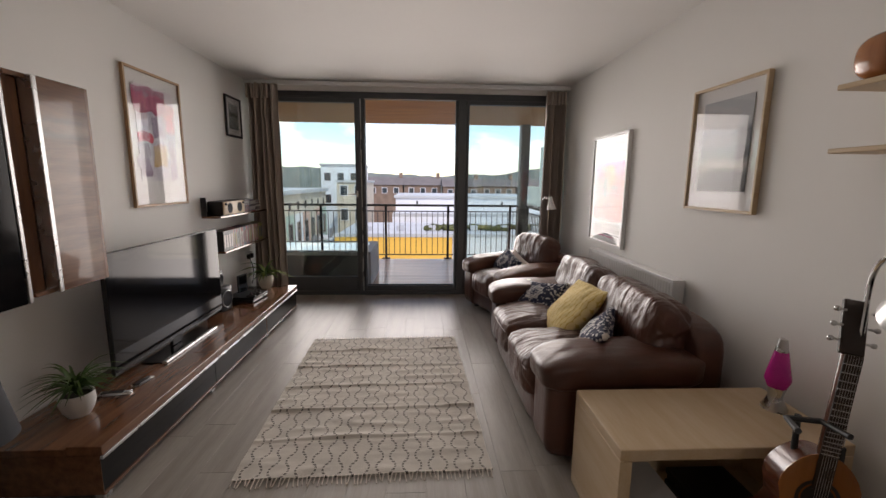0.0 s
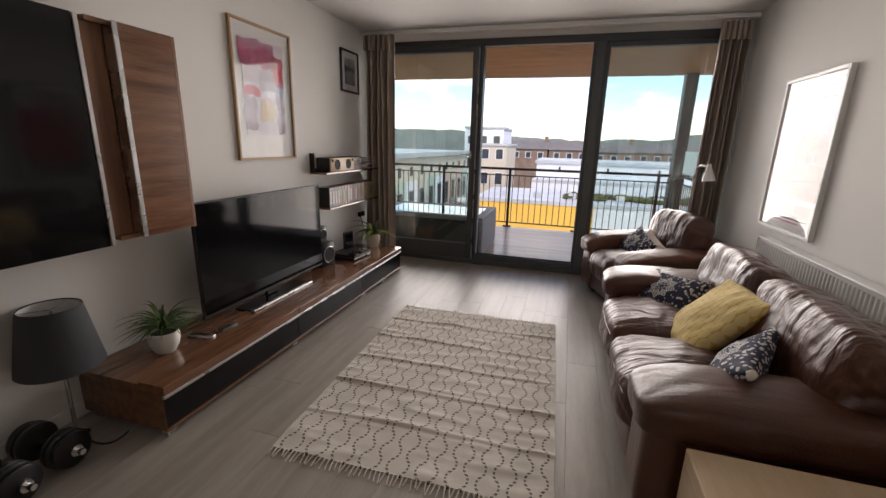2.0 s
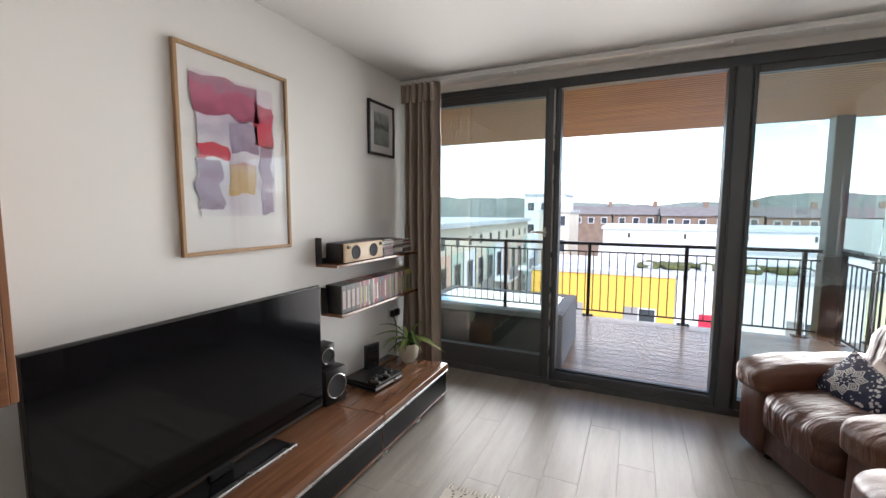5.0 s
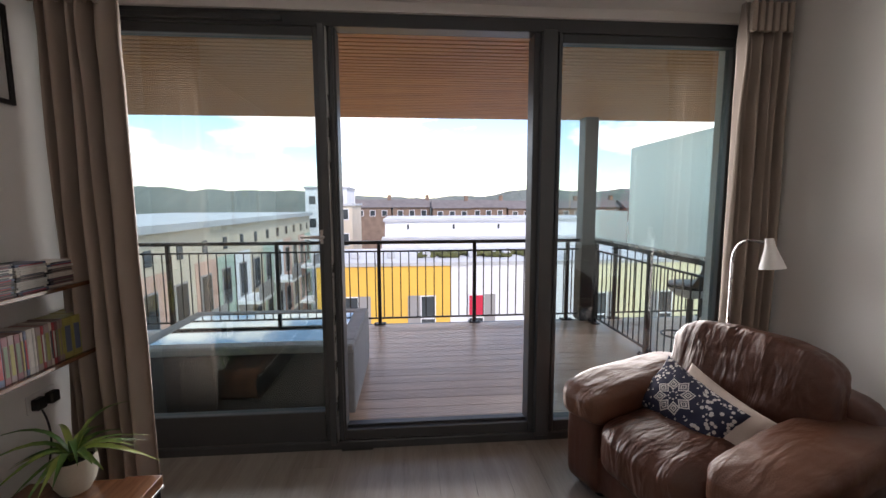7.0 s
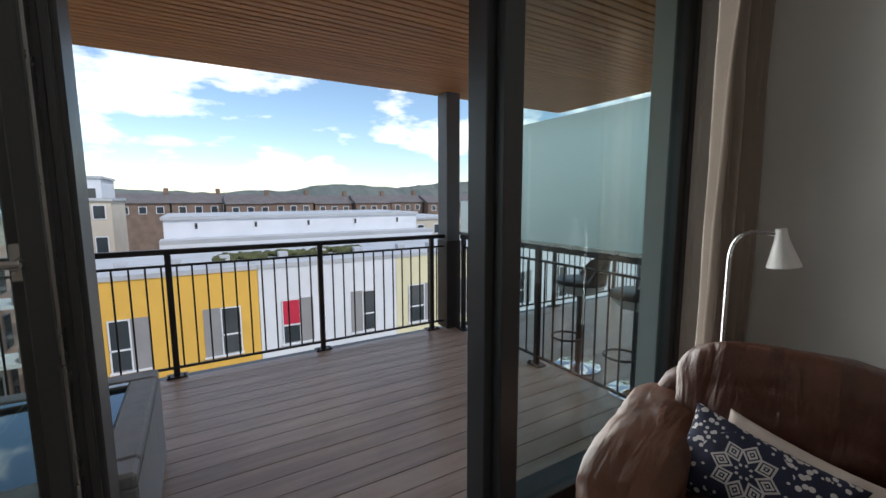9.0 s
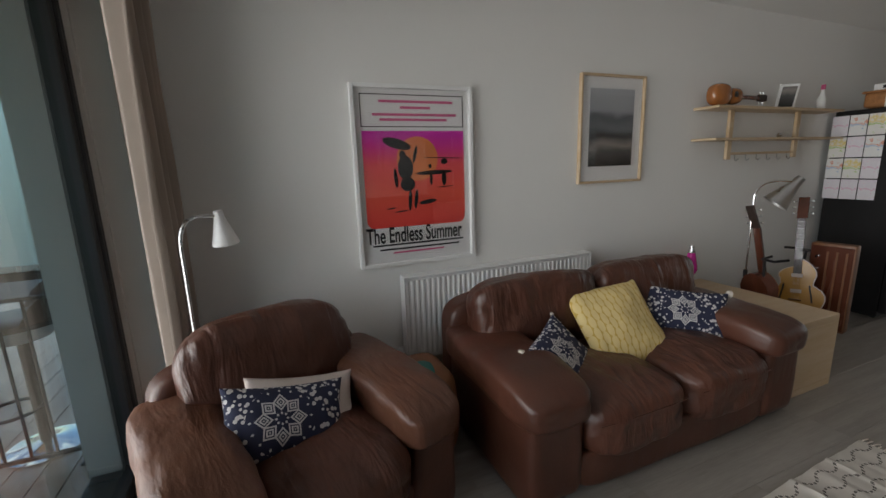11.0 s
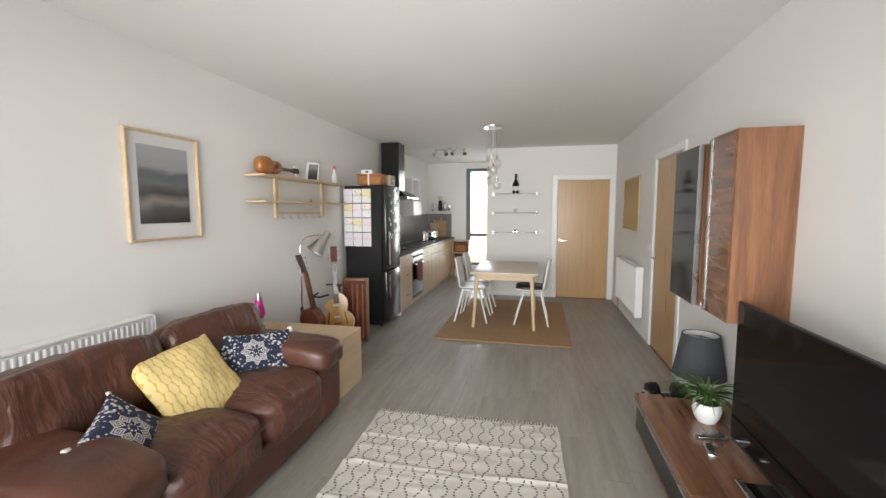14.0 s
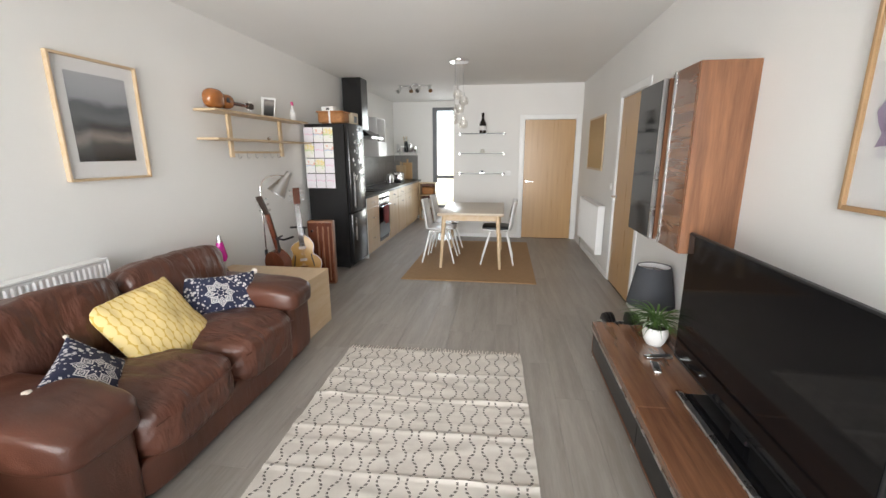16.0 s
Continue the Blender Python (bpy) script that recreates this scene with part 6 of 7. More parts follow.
for s, x in ((0, -0.004), (1, 0.024)):
    rows = []
    for j in range(9):
        rows.append([bm.verts.new((x + 0.006 * math.sin(i * 1.3 + s), 0.03 * i, (0.30 if s == 0 else 0.30) * j / 8 + (0.0 if s == 0 else 0.03 * (8 - j) / 8))) for i in range(9)])
    for u, v in zip(rows, rows[1:]):
        for i in range(8):
            bm.faces.new((u[i], u[i + 1], v[i + 1], v[i]))
part("cloth", bm, OVEN_CLOTH, t, smooth=80)
for y0 in (-2.38, -2.98, -3.58):
    base_unit(y0, y0 + 0.595, CUPBOARD, "beech base cupboard with chrome bow handles")
base_unit(-4.36, -3.585, CUPBOARD, "wide beech base cupboard at the end of the kitchen")
e = thing("end_panel", "white end panel of the kitchen units", "panel", KX - 0.01, -0.58, 0)
part("panel", boxed(0, 0, 0, 0.55, 0.018, 0.86, 0.002), WHITE, e)
w = thing("worktop", "dark stone-look kitchen worktop along the wall", "worktop", KX - 0.02, YE, 0.86)
part("slab", boxed(0, 0, 0.0, 0.58, -0.56 - YE, 0.04, 0.006, 2), WORKTOP, w)
h = thing("hob", "black glass hob set on the worktop", "hob", KX + 0.06, -1.76, 0.90)
part("plate", boxed(0, 0, 0, 0.44, 0.56, 0.008, 0.003), GLOSS_BLACK, h)
for x in (0.12, 0.32):
    for y in (0.15, 0.41):
        part("ring", lathe(bmesh.new(), [(0.085, 0.008), (0.085, 0.011), (0.07, 0.011)], 28, (x, y, 0)), BLACK, h)


def splash_tiles():
    s = thing("splashback", "grey tiled splashback above the worktop", "splashback", XR, YE, 0.90, kind="structure")
    part("grout", boxed(-0.004, 0, 0, 0, 3.86, 0.54), JOINT, s)
    tile = finish("tile", boxed(-0.010, 0.0015, 0.0015, -0.004, 0.1485, 0.1335, 0.0015), TILE)
    for i in range(25):
        for j in range(4):
            ob = new("tile", tile)
            ob.parent, ob.location = s, (0, 0.152 * i + 0.03, 0.135 * j)
    part("grout", boxed(-0.55, 0.0, 0, -0.012, 0.004, 0.54), JOINT, s)
    side = finish("tile", boxed(0.0015, 0.004, 0.0015, 0.1345, 0.010, 0.1335, 0.0015), TILE)
    for i in range(4):
        for j in range(4):
            ob = new("tile", side)
            ob.parent, ob.location = s, (-0.555 + 0.136 * i, 0, 0.135 * j)


splash_tiles()
c = thing("cooker_hood", "tall black cooker hood with a square chimney", "cooker hood", 1.98, -1.48, 1.70)
part("chimney", boxed(-0.30, -0.15, 0.13, -0.002, 0.15, 0.898, 0.006), FRIDGE, c)
bm = bmesh.new()
lo = [bm.verts.new(v) for v in ((-0.48, -0.3, 0.04), (-0.002, -0.3, 0.04), (-0.002, 0.3, 0.04), (-0.48, 0.3, 0.04))]
hi = [bm.verts.new(v) for v in ((-0.31, -0.16, 0.14), (-0.002, -0.16, 0.14), (-0.002, 0.16, 0.14), (-0.31, 0.16, 0.14))]
for i in range(4):
    bm.faces.new((lo[i], lo[(i + 1) % 4], hi[(i + 1) % 4], hi[i]))
part("canopy", bm, FRIDGE, c, smooth=None)
part("rim", boxed(-0.485, -0.305, 0.0, -0.002, 0.305, 0.04, 0.004), SILVER, c)


def wall_cab(y0, y1, label):
    k = thing("wall_cupboard", label, "cupboard", XR, y0, 1.43)
    w = y1 - y0
    part("side_panel", boxed(-0.33, 0, 0, 0, 0.018, 0.66, 0.002), WHITE, k)
    part("side_panel", boxed(-0.33, w - 0.018, 0, 0, w, 0.66, 0.002), WHITE, k)
    for z in (0.0, 0.24, 0.642):
        part("shelf", boxed(-0.33, 0.018, z, 0, w - 0.018, z + 0.018), WHITE, k)
    part("back", boxed(-0.01, 0.018, 0.018, -0.002, w - 0.018, 0.642), WHITE, k)
    part("door", boxed(-0.35, 0.002, 0.0, -0.331, w - 0.002, 0.245, 0.003), WHITE, k)
    for i in range(3):
        part("jar", lathe(bmesh.new(), [(0.035, 0), (0.04, 0.02), (0.04, 0.12), (0.03, 0.14)], 14, (-0.2 + 0.05 * (i % 2), 0.1 + 0.13 * i, 0.258)), (BOTTLE_GLASS, FRIDGE, SILVER)[i], k, "dark storage jar")


wall_cab(-2.62, -2.12, "white open wall cupboard holding dark jars")
us = thing("wall_shelf", "thin steel shelf with pots and utensils", "shelf", 1.42, YE, 1.50)
part("board", boxed(0, 0, 0, 0.54, 0.16, 0.014, 0.002), SILVER, us)
for x in (0.08, 0.46):
    part("bracket", tube(bmesh.new(), [(x, 0.004, -0.08), (x, 0.02, -0.02), (x, 0.14, -0.006)], 0.006), CHROME, us)
for i, (x, r, hh, mt) in enumerate(((0.08, 0.045, 0.13, CHROME), (0.19, 0.05, 0.20, SILVER), (0.30, 0.045, 0.24, FRIDGE), (0.40, 0.04, 0.14, POT_WHITE), (0.48, 0.035, 0.19, SILVER))):
    p = thing("canister", "metal or china kitchen canister on the steel shelf", "canister", 1.42 + x, YE + 0.085, 1.514, 0, "canisters on the kitchen shelf")
    part("body", lathe(bmesh.new(), [(r * 0.9, 0), (r, 0.01), (r, hh * 0.8), (r * 0.8, hh * 0.86)], 18), mt, p)
    part("lid", lathe(bmesh.new(), [(r * 0.85, hh * 0.86), (r * 0.85, hh * 0.93), (r * 0.2, hh)], 18), CHROME if i % 2 else mt, p)
    if i == 2:
        for k in range(4):
            part("utensil", rod(bmesh.new(), (0.02 * (k - 1.5), 0, hh * 0.8), (0.035 * (k - 1.5), 0.01 * k, hh + 0.10), 0.005, 0.012, 8), PINE if k % 2 else SILVER, p)
ts = thing("toaster", "chrome toaster on the worktop", "toaster", 1.68, -3.45, 0.90)
part("body", soft(bmesh.new(), 0, 0, 0.11, 0.19, 0.36, 0.20, 5, 10), CHROME, ts, smooth=80)
part("base", boxed(-0.09, -0.17, 0, 0.09, 0.17, 0.02, 0.004), BLACK, ts)
for x in (-0.03, 0.03):
    part("slot", boxed(x - 0.012, -0.13, 0.205, x + 0.012, 0.13, 0.213), BLACK, ts)
part("lever", boxed(-0.02, 0.175, 0.13, 0.02, 0.20, 0.15, 0.004), BLACK, ts)
for i, (dx, hh, mt) in enumerate(((0, 0.38, OAK), (0.05, 0.32, BEECH))):
    cb = thing("chopping_board", "wooden chopping board leaning on the tiles", "chopping board", 1.60 + dx * 3, YE + 0.02 + 0.02 * i, 0.90, 0, "chopping boards")
    part("board", boxed(0, 0, 0, 0.22, 0.018, hh, 0.006), mt, cb)
    part("grip", boxed(0.09, 0, hh, 0.13, 0.018, hh + 0.08, 0.006), mt, cb)
kt = thing("kettle", "black and steel kettle on the worktop", "kettle", 1.72, -2.95, 0.90)
part("body", lathe(bmesh.new(), [(0.075, 0), (0.08, 0.02), (0.062, 0.17), (0.03, 0.20), (0.008, 0.215)], 24), SILVER, kt)
part("handle", tube(bmesh.new(), arc((0, 0.06, 0.17), (0, 0.075, 0.04), (0, 0.16, 0.12), 8), 0.010), BLACK, kt)
part("spout", rod(bmesh.new(), (0, -0.06, 0.12), (0, -0.105, 0.16), 0.02, 0.012), SILVER, kt)

# tall kitchen window
kw = thing("window_2", "tall narrow kitchen window in a grey frame", "window", 0, YE, 0, kind="structure")
for a in ((KW0, KWZ0, KW0 + 0.06, KWZ1), (KW1 - 0.10, KWZ0, KW1, KWZ1), (KW0 + 0.06, KWZ0, KW1 - 0.10, KWZ0 + 0.06), (KW0 + 0.06, KWZ1 - 0.07, KW1 - 0.10, KWZ1), (KW0 + 0.06, 0.92, KW1 - 0.10, 0.99)):
    part("window_frame", boxed(a[0], -0.09, a[1], a[2], -0.03, a[3], 0.003), COLUMN, kw)
for z0, z1 in ((KWZ0 + 0.06, 0.92), (0.99, KWZ1 - 0.07)):
    g = part("pane", boxed(KW0 + 0.06, -0.062, z0, KW1 - 0.10, -0.056, z1), CLEAR, kw, smooth=None)
    g.visible_shadow = False
bk = thing("bookcase", "small wooden bookcase with a basket below the window", "bookcase", 1.02, YE + 0.004, 0)
part("side", boxed(0, 0, 0, 0.02, 0.26, 0.84, 0.002), BEECH, bk)
part("side", boxed(0.36, 0, 0, 0.38, 0.26, 0.84, 0.002), BEECH, bk)
for z in (0.0, 0.27, 0.55, 0.82):
    part("shelf", boxed(0.02, 0, z, 0.36, 0.26, z + 0.02, 0.001), BEECH, bk)
part("back", boxed(0.02, 0.0, 0.02, 0.36, 0.008, 0.82), MAHOGANY, bk)
sb = thing("basket", "small wicker basket on the bookcase shelf", "basket", 1.21, YE + 0.13, 0.57)
part("body", soft(bmesh.new(), 0, 0, 0.09, 0.28, 0.2, 0.17, 5, 6, 0.004, 40), WICKER, sb, smooth=60)
for z in (0.02, 0.29):
    for i in range(7):
        bo = thing("book", "upright book in the small bookcase", "book", 1.05 + 0.045 * i, YE + 0.05, z, 0, "books in the bookcase")
        part("cover", boxed(0, 0, 0, 0.038, 0.16, 0.17 + 0.012 * (i % 3), 0.002), CASES[(i * 3 + int(z * 10)) % 10], bo)


# dining
r = thing("jute_mat", "brown jute mat under the dining table", "rug", -0.10, -0.78, 0)
bm = boxed(-0.80, -1.15, 0.001, 0.80, 1.15, 0.010, 0.003)
part("weave", bm, JUTE, r)
for y in (-1.15, 1.11):
    part("border", boxed(-0.80, y, 0.0105, 0.80, y + 0.04, 0.0135, 0.001), JUTE, r)


def dining_table():
    t = thing("dining_table", "pale wooden dining table with a glossy top", "table", -0.085, -0.76, 0)
    part("tabletop", boxed(-0.42, -0.62, 0.715, 0.42, 0.62, 0.74, 0.006, 2), WHITE_TOP, t)
    part("edge_band", boxed(-0.421, -0.621, 0.705, 0.421, 0.621, 0.7145, 0.003), PINE, t)
    for a in ((-0.34, -0.53, 0.34, -0.505), (-0.34, 0.505, 0.34, 0.53), (-0.365, -0.50, -0.34, 0.50), (0.34, -0.50, 0.365, 0.50)):
        part("apron", boxed(a[0], a[1], 0.63, a[2], a[3], 0.705, 0.002), PINE, t)
    for x in (-1, 1):
        for y in (-1, 1):
            part("leg", rod(bmesh.new(), (x * 0.385, y * 0.58, 0.012), (x * 0.345, y * 0.51, 0.705), 0.018, 0.029, 14), PINE, t)


WHITE_TOP = surface("pale lacquered table top", (0.60, 0.51, 0.40), 0.34, vary=0.03, scale=3, bump=0.0, rough_vary=0.05)
dining_table()


def dining_chair(x, y, rz, pad, label):
    """A white shell chair on splayed wooden legs; local x is its front."""
    c = thing("dining_chair", label, "chair", x, y, 0.012, rz, "chairs round the table")
    bm = bmesh.new()
    rows = []
    n, m = 14, 12
    for j in range(n + 1):
        t = j / n
        row = []
        for i in range(m + 1):
            u = i / m * 2 - 1
            if t < 0.55:
                s = t / 0.55
                px, pz = 0.22 - 0.40 * s, 0.45 - 0.015 * math.sin(s * math.pi) + 0.03 * abs(u) ** 3
                w = 0.22
            else:
                s = (t - 0.55) / 0.45
                px, pz = -0.18 - 0.07 * s, 0.45 + 0.40 * s
                w = 0.22 - 0.03 * s
                px += 0.05 * abs(u) ** 2.5
            row.append(bm.verts.new((px, u * w, pz)))
        rows.append(row)
    for a, b in zip(rows, rows[1:]):
        for i in range(m):
            bm.faces.new((a[i], a[i + 1], b[i + 1], b[i]))
    sh = part("shell", bm, WHITE_PLASTIC, c, smooth=80)
    so = sh.modifiers.new("thickness", "SOLIDIFY")
    so.thickness = 0.012
    for sx in (-1, 1):
        for sy in (-1, 1):
            part("leg", rod(bmesh.new(), (0.01 + sx * 0.22, sy * 0.22, 0.0), (sx * 0.11, sy * 0.12, 0.435), 0.010, 0.015, 10), WHITE_PLASTIC, c)
    part("brace", boxed(-0.12, -0.13, 0.415, 0.12, 0.13, 0.432, 0.003), WHITE_PLASTIC, c)
    if pad:
        part("seat_pad", soft(bmesh.new(), 0.03, 0, 0.485, 0.38, 0.38, 0.07, 4, 8), BLACK, c, "black seat pad", smooth=80)


dining_chair(0.38, -0.62, 180, False, "white shell chair with splayed legs at the table")
dining_chair(-0.44, -0.62, 0, True, "white shell chair with a black seat pad")
dining_chair(0.36, -1.18, 180, False, "white shell chair at the far side of the table")


SHELF_GLASS = surface("grey-green shelf glass", (0.16, 0.19, 0.18), 0.12, vary=0.03, bump=0.0)
for z, lab in ((1.80, "glass wall shelf holding a dark bottle"), (1.47, "glass wall shelf with a small ornament"), (1.13, "glass wall shelf with a small dark object")):
    s = thing("glass_shelf", lab, "shelf", -0.50, YB, z, 0, "glass shelves on the back wall")
    part("board", boxed(0, 0.004, 0, 0.81, 0.15, 0.010, 0.002), SHELF_GLASS, s)
    for x in (0.02, 0.77):
        part("clamp", boxed(x, 0.0, -0.022, x + 0.022, 0.10, 0.026, 0.006), CHROME, s, "chrome shelf clamp")
bt = thing("bottle", "large dark bottle with a pale label", "bottle", -0.11, YB + 0.08, 1.81)
part("glass", lathe(bmesh.new(), [(0.055, 0), (0.058, 0.01), (0.058, 0.16), (0.022, 0.24), (0.02, 0.31), (0.024, 0.315), (0.024, 0.335)], 24), BOTTLE_GLASS, bt)
part("label", lathe(bmesh.new(), [(0.0588, 0.05), (0.0588, 0.12)], 24), MAT_BOARD, bt)
g = thing("glass_ornament", "small clear glass ornament on the shelf", "ornament", -0.11, YB + 0.08, 1.48)
part("body", lathe(bmesh.new(), [(0.03, 0), (0.045, 0.03), (0.03, 0.06), (0.035, 0.07)], 16), BULB_GLASS, g)
g = thing("model_car", "small dark model car on the shelf", "ornament", -0.16, YB + 0.05, 1.14)
part("body", boxed(0, 0, 0.012, 0.10, 0.045, 0.03, 0.006), BLACK, g)
part("roof", boxed(0.025, 0.004, 0.03, 0.075, 0.041, 0.048, 0.006), BLACK, g)
for x in (0.02, 0.08):
    for y in (0.002, 0.043):
        part("wheel", rod(bmesh.new(), (x, y - 0.004, 0.012), (x, y + 0.004, 0.012), 0.012, seg=12), SILVER, g)


def pendant():
    p = thing("pendant_lamp", "cluster of clear glass globes under a chrome ceiling plate", "lamp", 0.09, -0.42, H)
    part("ceiling_plate", lathe(bmesh.new(), [(0.115, -0.03), (0.12, -0.02), (0.12, 0.0)], 30), CHROME, p)
    for k, (dx, dy, dz) in enumerate(((0.05, 0.05, 0.62), (-0.06, 0.02, 0.48), (0.0, -0.07, 0.56), (0.07, -0.04, 0.70), (-0.05, -0.05, 0.75), (0.02, 0.0, 0.40))):
        g = part("globe", lathe(bmesh.new(), [(0.012, 0.055), (0.036, 0.045), (0.055, 0.02), (0.060, -0.01), (0.045, -0.045), (0.01, -0.06)], 20, (dx, dy, -dz)), BULB_GLASS, p, "clear glass globe", smooth=80)
        g.visible_shadow = False
        part("holder", rod(bmesh.new(), (dx, dy, -dz + 0.05), (dx, dy, -dz + 0.10), 0.014, seg=12), CHROME, p)
        part("cord", rod(bmesh.new(), (dx, dy, -dz + 0.10), (dx * 0.8, dy * 0.8, -0.03), 0.002, seg=5), SILVER, p)
        part("bulb", lathe(bmesh.new(), [(0.006, 0.05), (0.014, 0.02), (0.010, -0.01), (0.002, -0.015)], 10, (dx, dy, -dz)), POT_WHITE, p)


pendant()


def spot_bar():
    s = thing("spotlight_bar", "chrome ceiling spotlight bar with four heads", "lamp", 1.0, -2.05, H)
    part("bar", boxed(-0.28, -0.015, -0.045, 0.28, 0.015, -0.02, 0.006), CHROME, s)
    part("ceiling_rose", lathe(bmesh.new(), [(0.05, -0.02), (0.05, 0.0)], 20), CHROME, s)
    for i in range(4):
        x = -0.24 + 0.16 * i
        bm = rod(bmesh.new(), (x, 0, -0.045), (x, 0.02, -0.075), 0.006)
        rod(bm, (x, 0.0, -0.06), (x + 0.03 * (1 if i % 2 else -1), 0.07, -0.13), 0.020, 0.034, 16)
        part("spot_head", bm, CHROME, s)


spot_bar()
for x, y, z, rz, lab in ((-0.60, YB, 1.10, 0, "white light switch beside the door"), (XL, -0.10, 1.05, -90, "white light switch near the oak door")):
    k = thing("light_switch", lab, "switch", x, y, z, rz)
    part("plate", boxed(0, 0.0, 0, 0.086, 0.008, 0.086, 0.003), WHITE, k)
    part("rocker", boxed(0.03, 0.008, 0.028, 0.056, 0.012, 0.058, 0.002), WHITE, k)

# ---- on the balcony ----
RATTAN = surface("pale grey woven resin", (0.42, 0.42, 0.43), 0.6, vary=0.06, scale=20, bump=0.08, grain=150)
DARK_RATTAN = surface("dark woven resin", (0.035, 0.037, 0.042), 0.55, vary=0.1, scale=20, bump=0.08, grain=150)
TOP_GLASS = surface("sky-reflecting table glass", (0.03, 0.05, 0.05), 0.03, vary=0.02, bump=0.0, rough_vary=0.01, gloss=1.0, coat=1.0)
TEAK = surface("dark teak", (0.13, 0.075, 0.045), 0.5, vary=0.1, scale=6, bump=0.02, stretch=(6, 6, 1))


def storage_table():
    t = thing("rattan_table", "large woven balcony table with a glass top", "table", -2.05, 6.10, DZ)
    w, d, h = 1.60, 1.05, 0.52
    part("rim", boxed(0, 0, h - 0.06, w, 0.12, h, 0.012), RATTAN, t)
    part("rim", boxed(0, d - 0.12, h - 0.06, w, d, h, 0.012), RATTAN, t)
    part("rim", boxed(0, 0.12, h - 0.06, 0.12, d - 0.12, h, 0.012), RATTAN, t)
    part("rim", boxed(w - 0.12, 0.12, h - 0.06, w, d - 0.12, h, 0.012), RATTAN, t)
    part("glass_top", boxed(0.12, 0.12, h - 0.016, w - 0.12, d - 0.12, h - 0.006), TOP_GLASS, t, "dark reflecting glass top")
    part("front_panel", boxed(0.05, 0.03, 0.02, w - 0.05, 0.06, h - 0.06, 0.004), DARK_RATTAN, t, "dark woven front panel")
    part("back_panel", boxed(0.05, d - 0.06, 0.02, w - 0.05, d - 0.03, h - 0.06, 0.004), DARK_RATTAN, t)
    part("end_panel", boxed(0, 0, 0.0, 0.05, d, h - 0.06, 0.006), RATTAN, t)
    part("end_panel", boxed(w - 0.05, 0, 0.0, w, d, h - 0.06, 0.006), RATTAN, t)
    strand = finish("strand", boxed(0.0, 0.0, 0.0, 0.004, d - 0.02, 0.012, 0.002), RATTAN)
    for i in range(30):
        s = new("strand", strand)
        s.parent, s.location = t, (w - 0.001, 0.01, 0.015 + 0.0152 * i)


storage_table()


def bar_stool(x, y, rz, label):
    """A pedestal stool: domed foot, steel pole, foot ring, shell seat with a dark pad and a low curved back."""
    b = thing("bar_stool", label, "bar stool", x, y, DZ, rz, "balcony bar stools")
    part("foot", lathe(bmesh.new(), [(0.19, 0), (0.19, 0.012), (0.06, 0.035), (0.03, 0.05)], 28), CHROME, b)
    part("pole", rod(bmesh.new(), (0, 0, 0.04), (0, 0, 0.66), 0.028, seg=16), DARK_STEEL, b)
    ring = [(0.10 + 0.13 * math.cos(k * math.pi / 10), 0.13 * math.sin(k * math.pi / 10), 0.27) for k in range(21)]
    bm = tube(bmesh.new(), ring, 0.010, 6)
    part("foot_ring", bm, DARK_STEEL, b)
    part("shell", lathe(bmesh.new(), [(0.05, 0.64), (0.12, 0.66), (0.19, 0.72), (0.20, 0.745)], 28), WHITE_PLASTIC, b, "pale moulded seat shell")
    part("pad", lathe(bmesh.new(), [(0.205, 0.745), (0.205, 0.775), (0.17, 0.79), (0.02, 0.785)], 28), BLACK, b, "dark seat pad")
    bm = bmesh.new()
    n = 14
    lo, hi = [], []
    for k in range(n + 1):
        a = radians(95 + 170 * k / n)
        c, q = math.cos(a), math.sin(a)
        lift = 0.20 * math.sin(math.pi * k / n) ** 0.6
        lo.append((bm.verts.new((0.205 * c, 0.205 * q, 0.77)), bm.verts.new((0.185 * c, 0.185 * q, 0.77))))
        hi.append((bm.verts.new((0.235 * c, 0.235 * q, 0.79 + lift)), bm.verts.new((0.215 * c, 0.215 * q, 0.79 + lift))))
    for k in range(n):
        bm.faces.new((lo[k][0], lo[k + 1][0], hi[k + 1][0], hi[k][0]))
        bm.faces.new((lo[k][1], hi[k][1], hi[k + 1][1], lo[k + 1][1]))
        bm.faces.new((hi[k][0], hi[k + 1][0], hi[k + 1][1], hi[k][1]))
    part("backrest", bm, TEAK, b, "low curved dark back", smooth=60)


DARK_STEEL = surface("dark steel tube", (0.10, 0.09, 0.085), 0.35, metal=0.7, vary=0.05, bump=0.004)
bar_stool(2.58, 6.78, 140, "dark pedestal bar stool on the next balcony")
bar_stool(2.55, 6.22, 110, "dark pedestal bar stool close to the side railing")
railing("far_railing", (2.6, 8.36), (6.4, 8.36), [0.05, 1.3, 2.55, 3.75], "dark steel railing of the next balcony")

# ---- town beyond ----
ASPHALT = surface("street asphalt", (0.06, 0.06, 0.062), 0.85, vary=0.1, scale=0.3, bump=0.02)
YELLOW_R = surface("yellow render", (0.78, 0.46, 0.09), 0.85, vary=0.03, scale=0.6, bump=0.02, grain=40)
WHITE_R = surface("white render", (0.74, 0.75, 0.80), 0.85, vary=0.03, scale=0.6, bump=0.02, grain=40)
CREAM_R = surface("cream render", (0.74, 0.68, 0.46), 0.85, vary=0.03, scale=0.6, bump=0.02, grain=40)
PINK_R = surface("pink render", (0.62, 0.40, 0.33), 0.85, vary=0.04, scale=0.6, bump=0.02, grain=40)
STONE_R = surface("pale stone render", (0.62, 0.54, 0.44), 0.85, vary=0.04, scale=0.6, bump=0.02, grain=40)
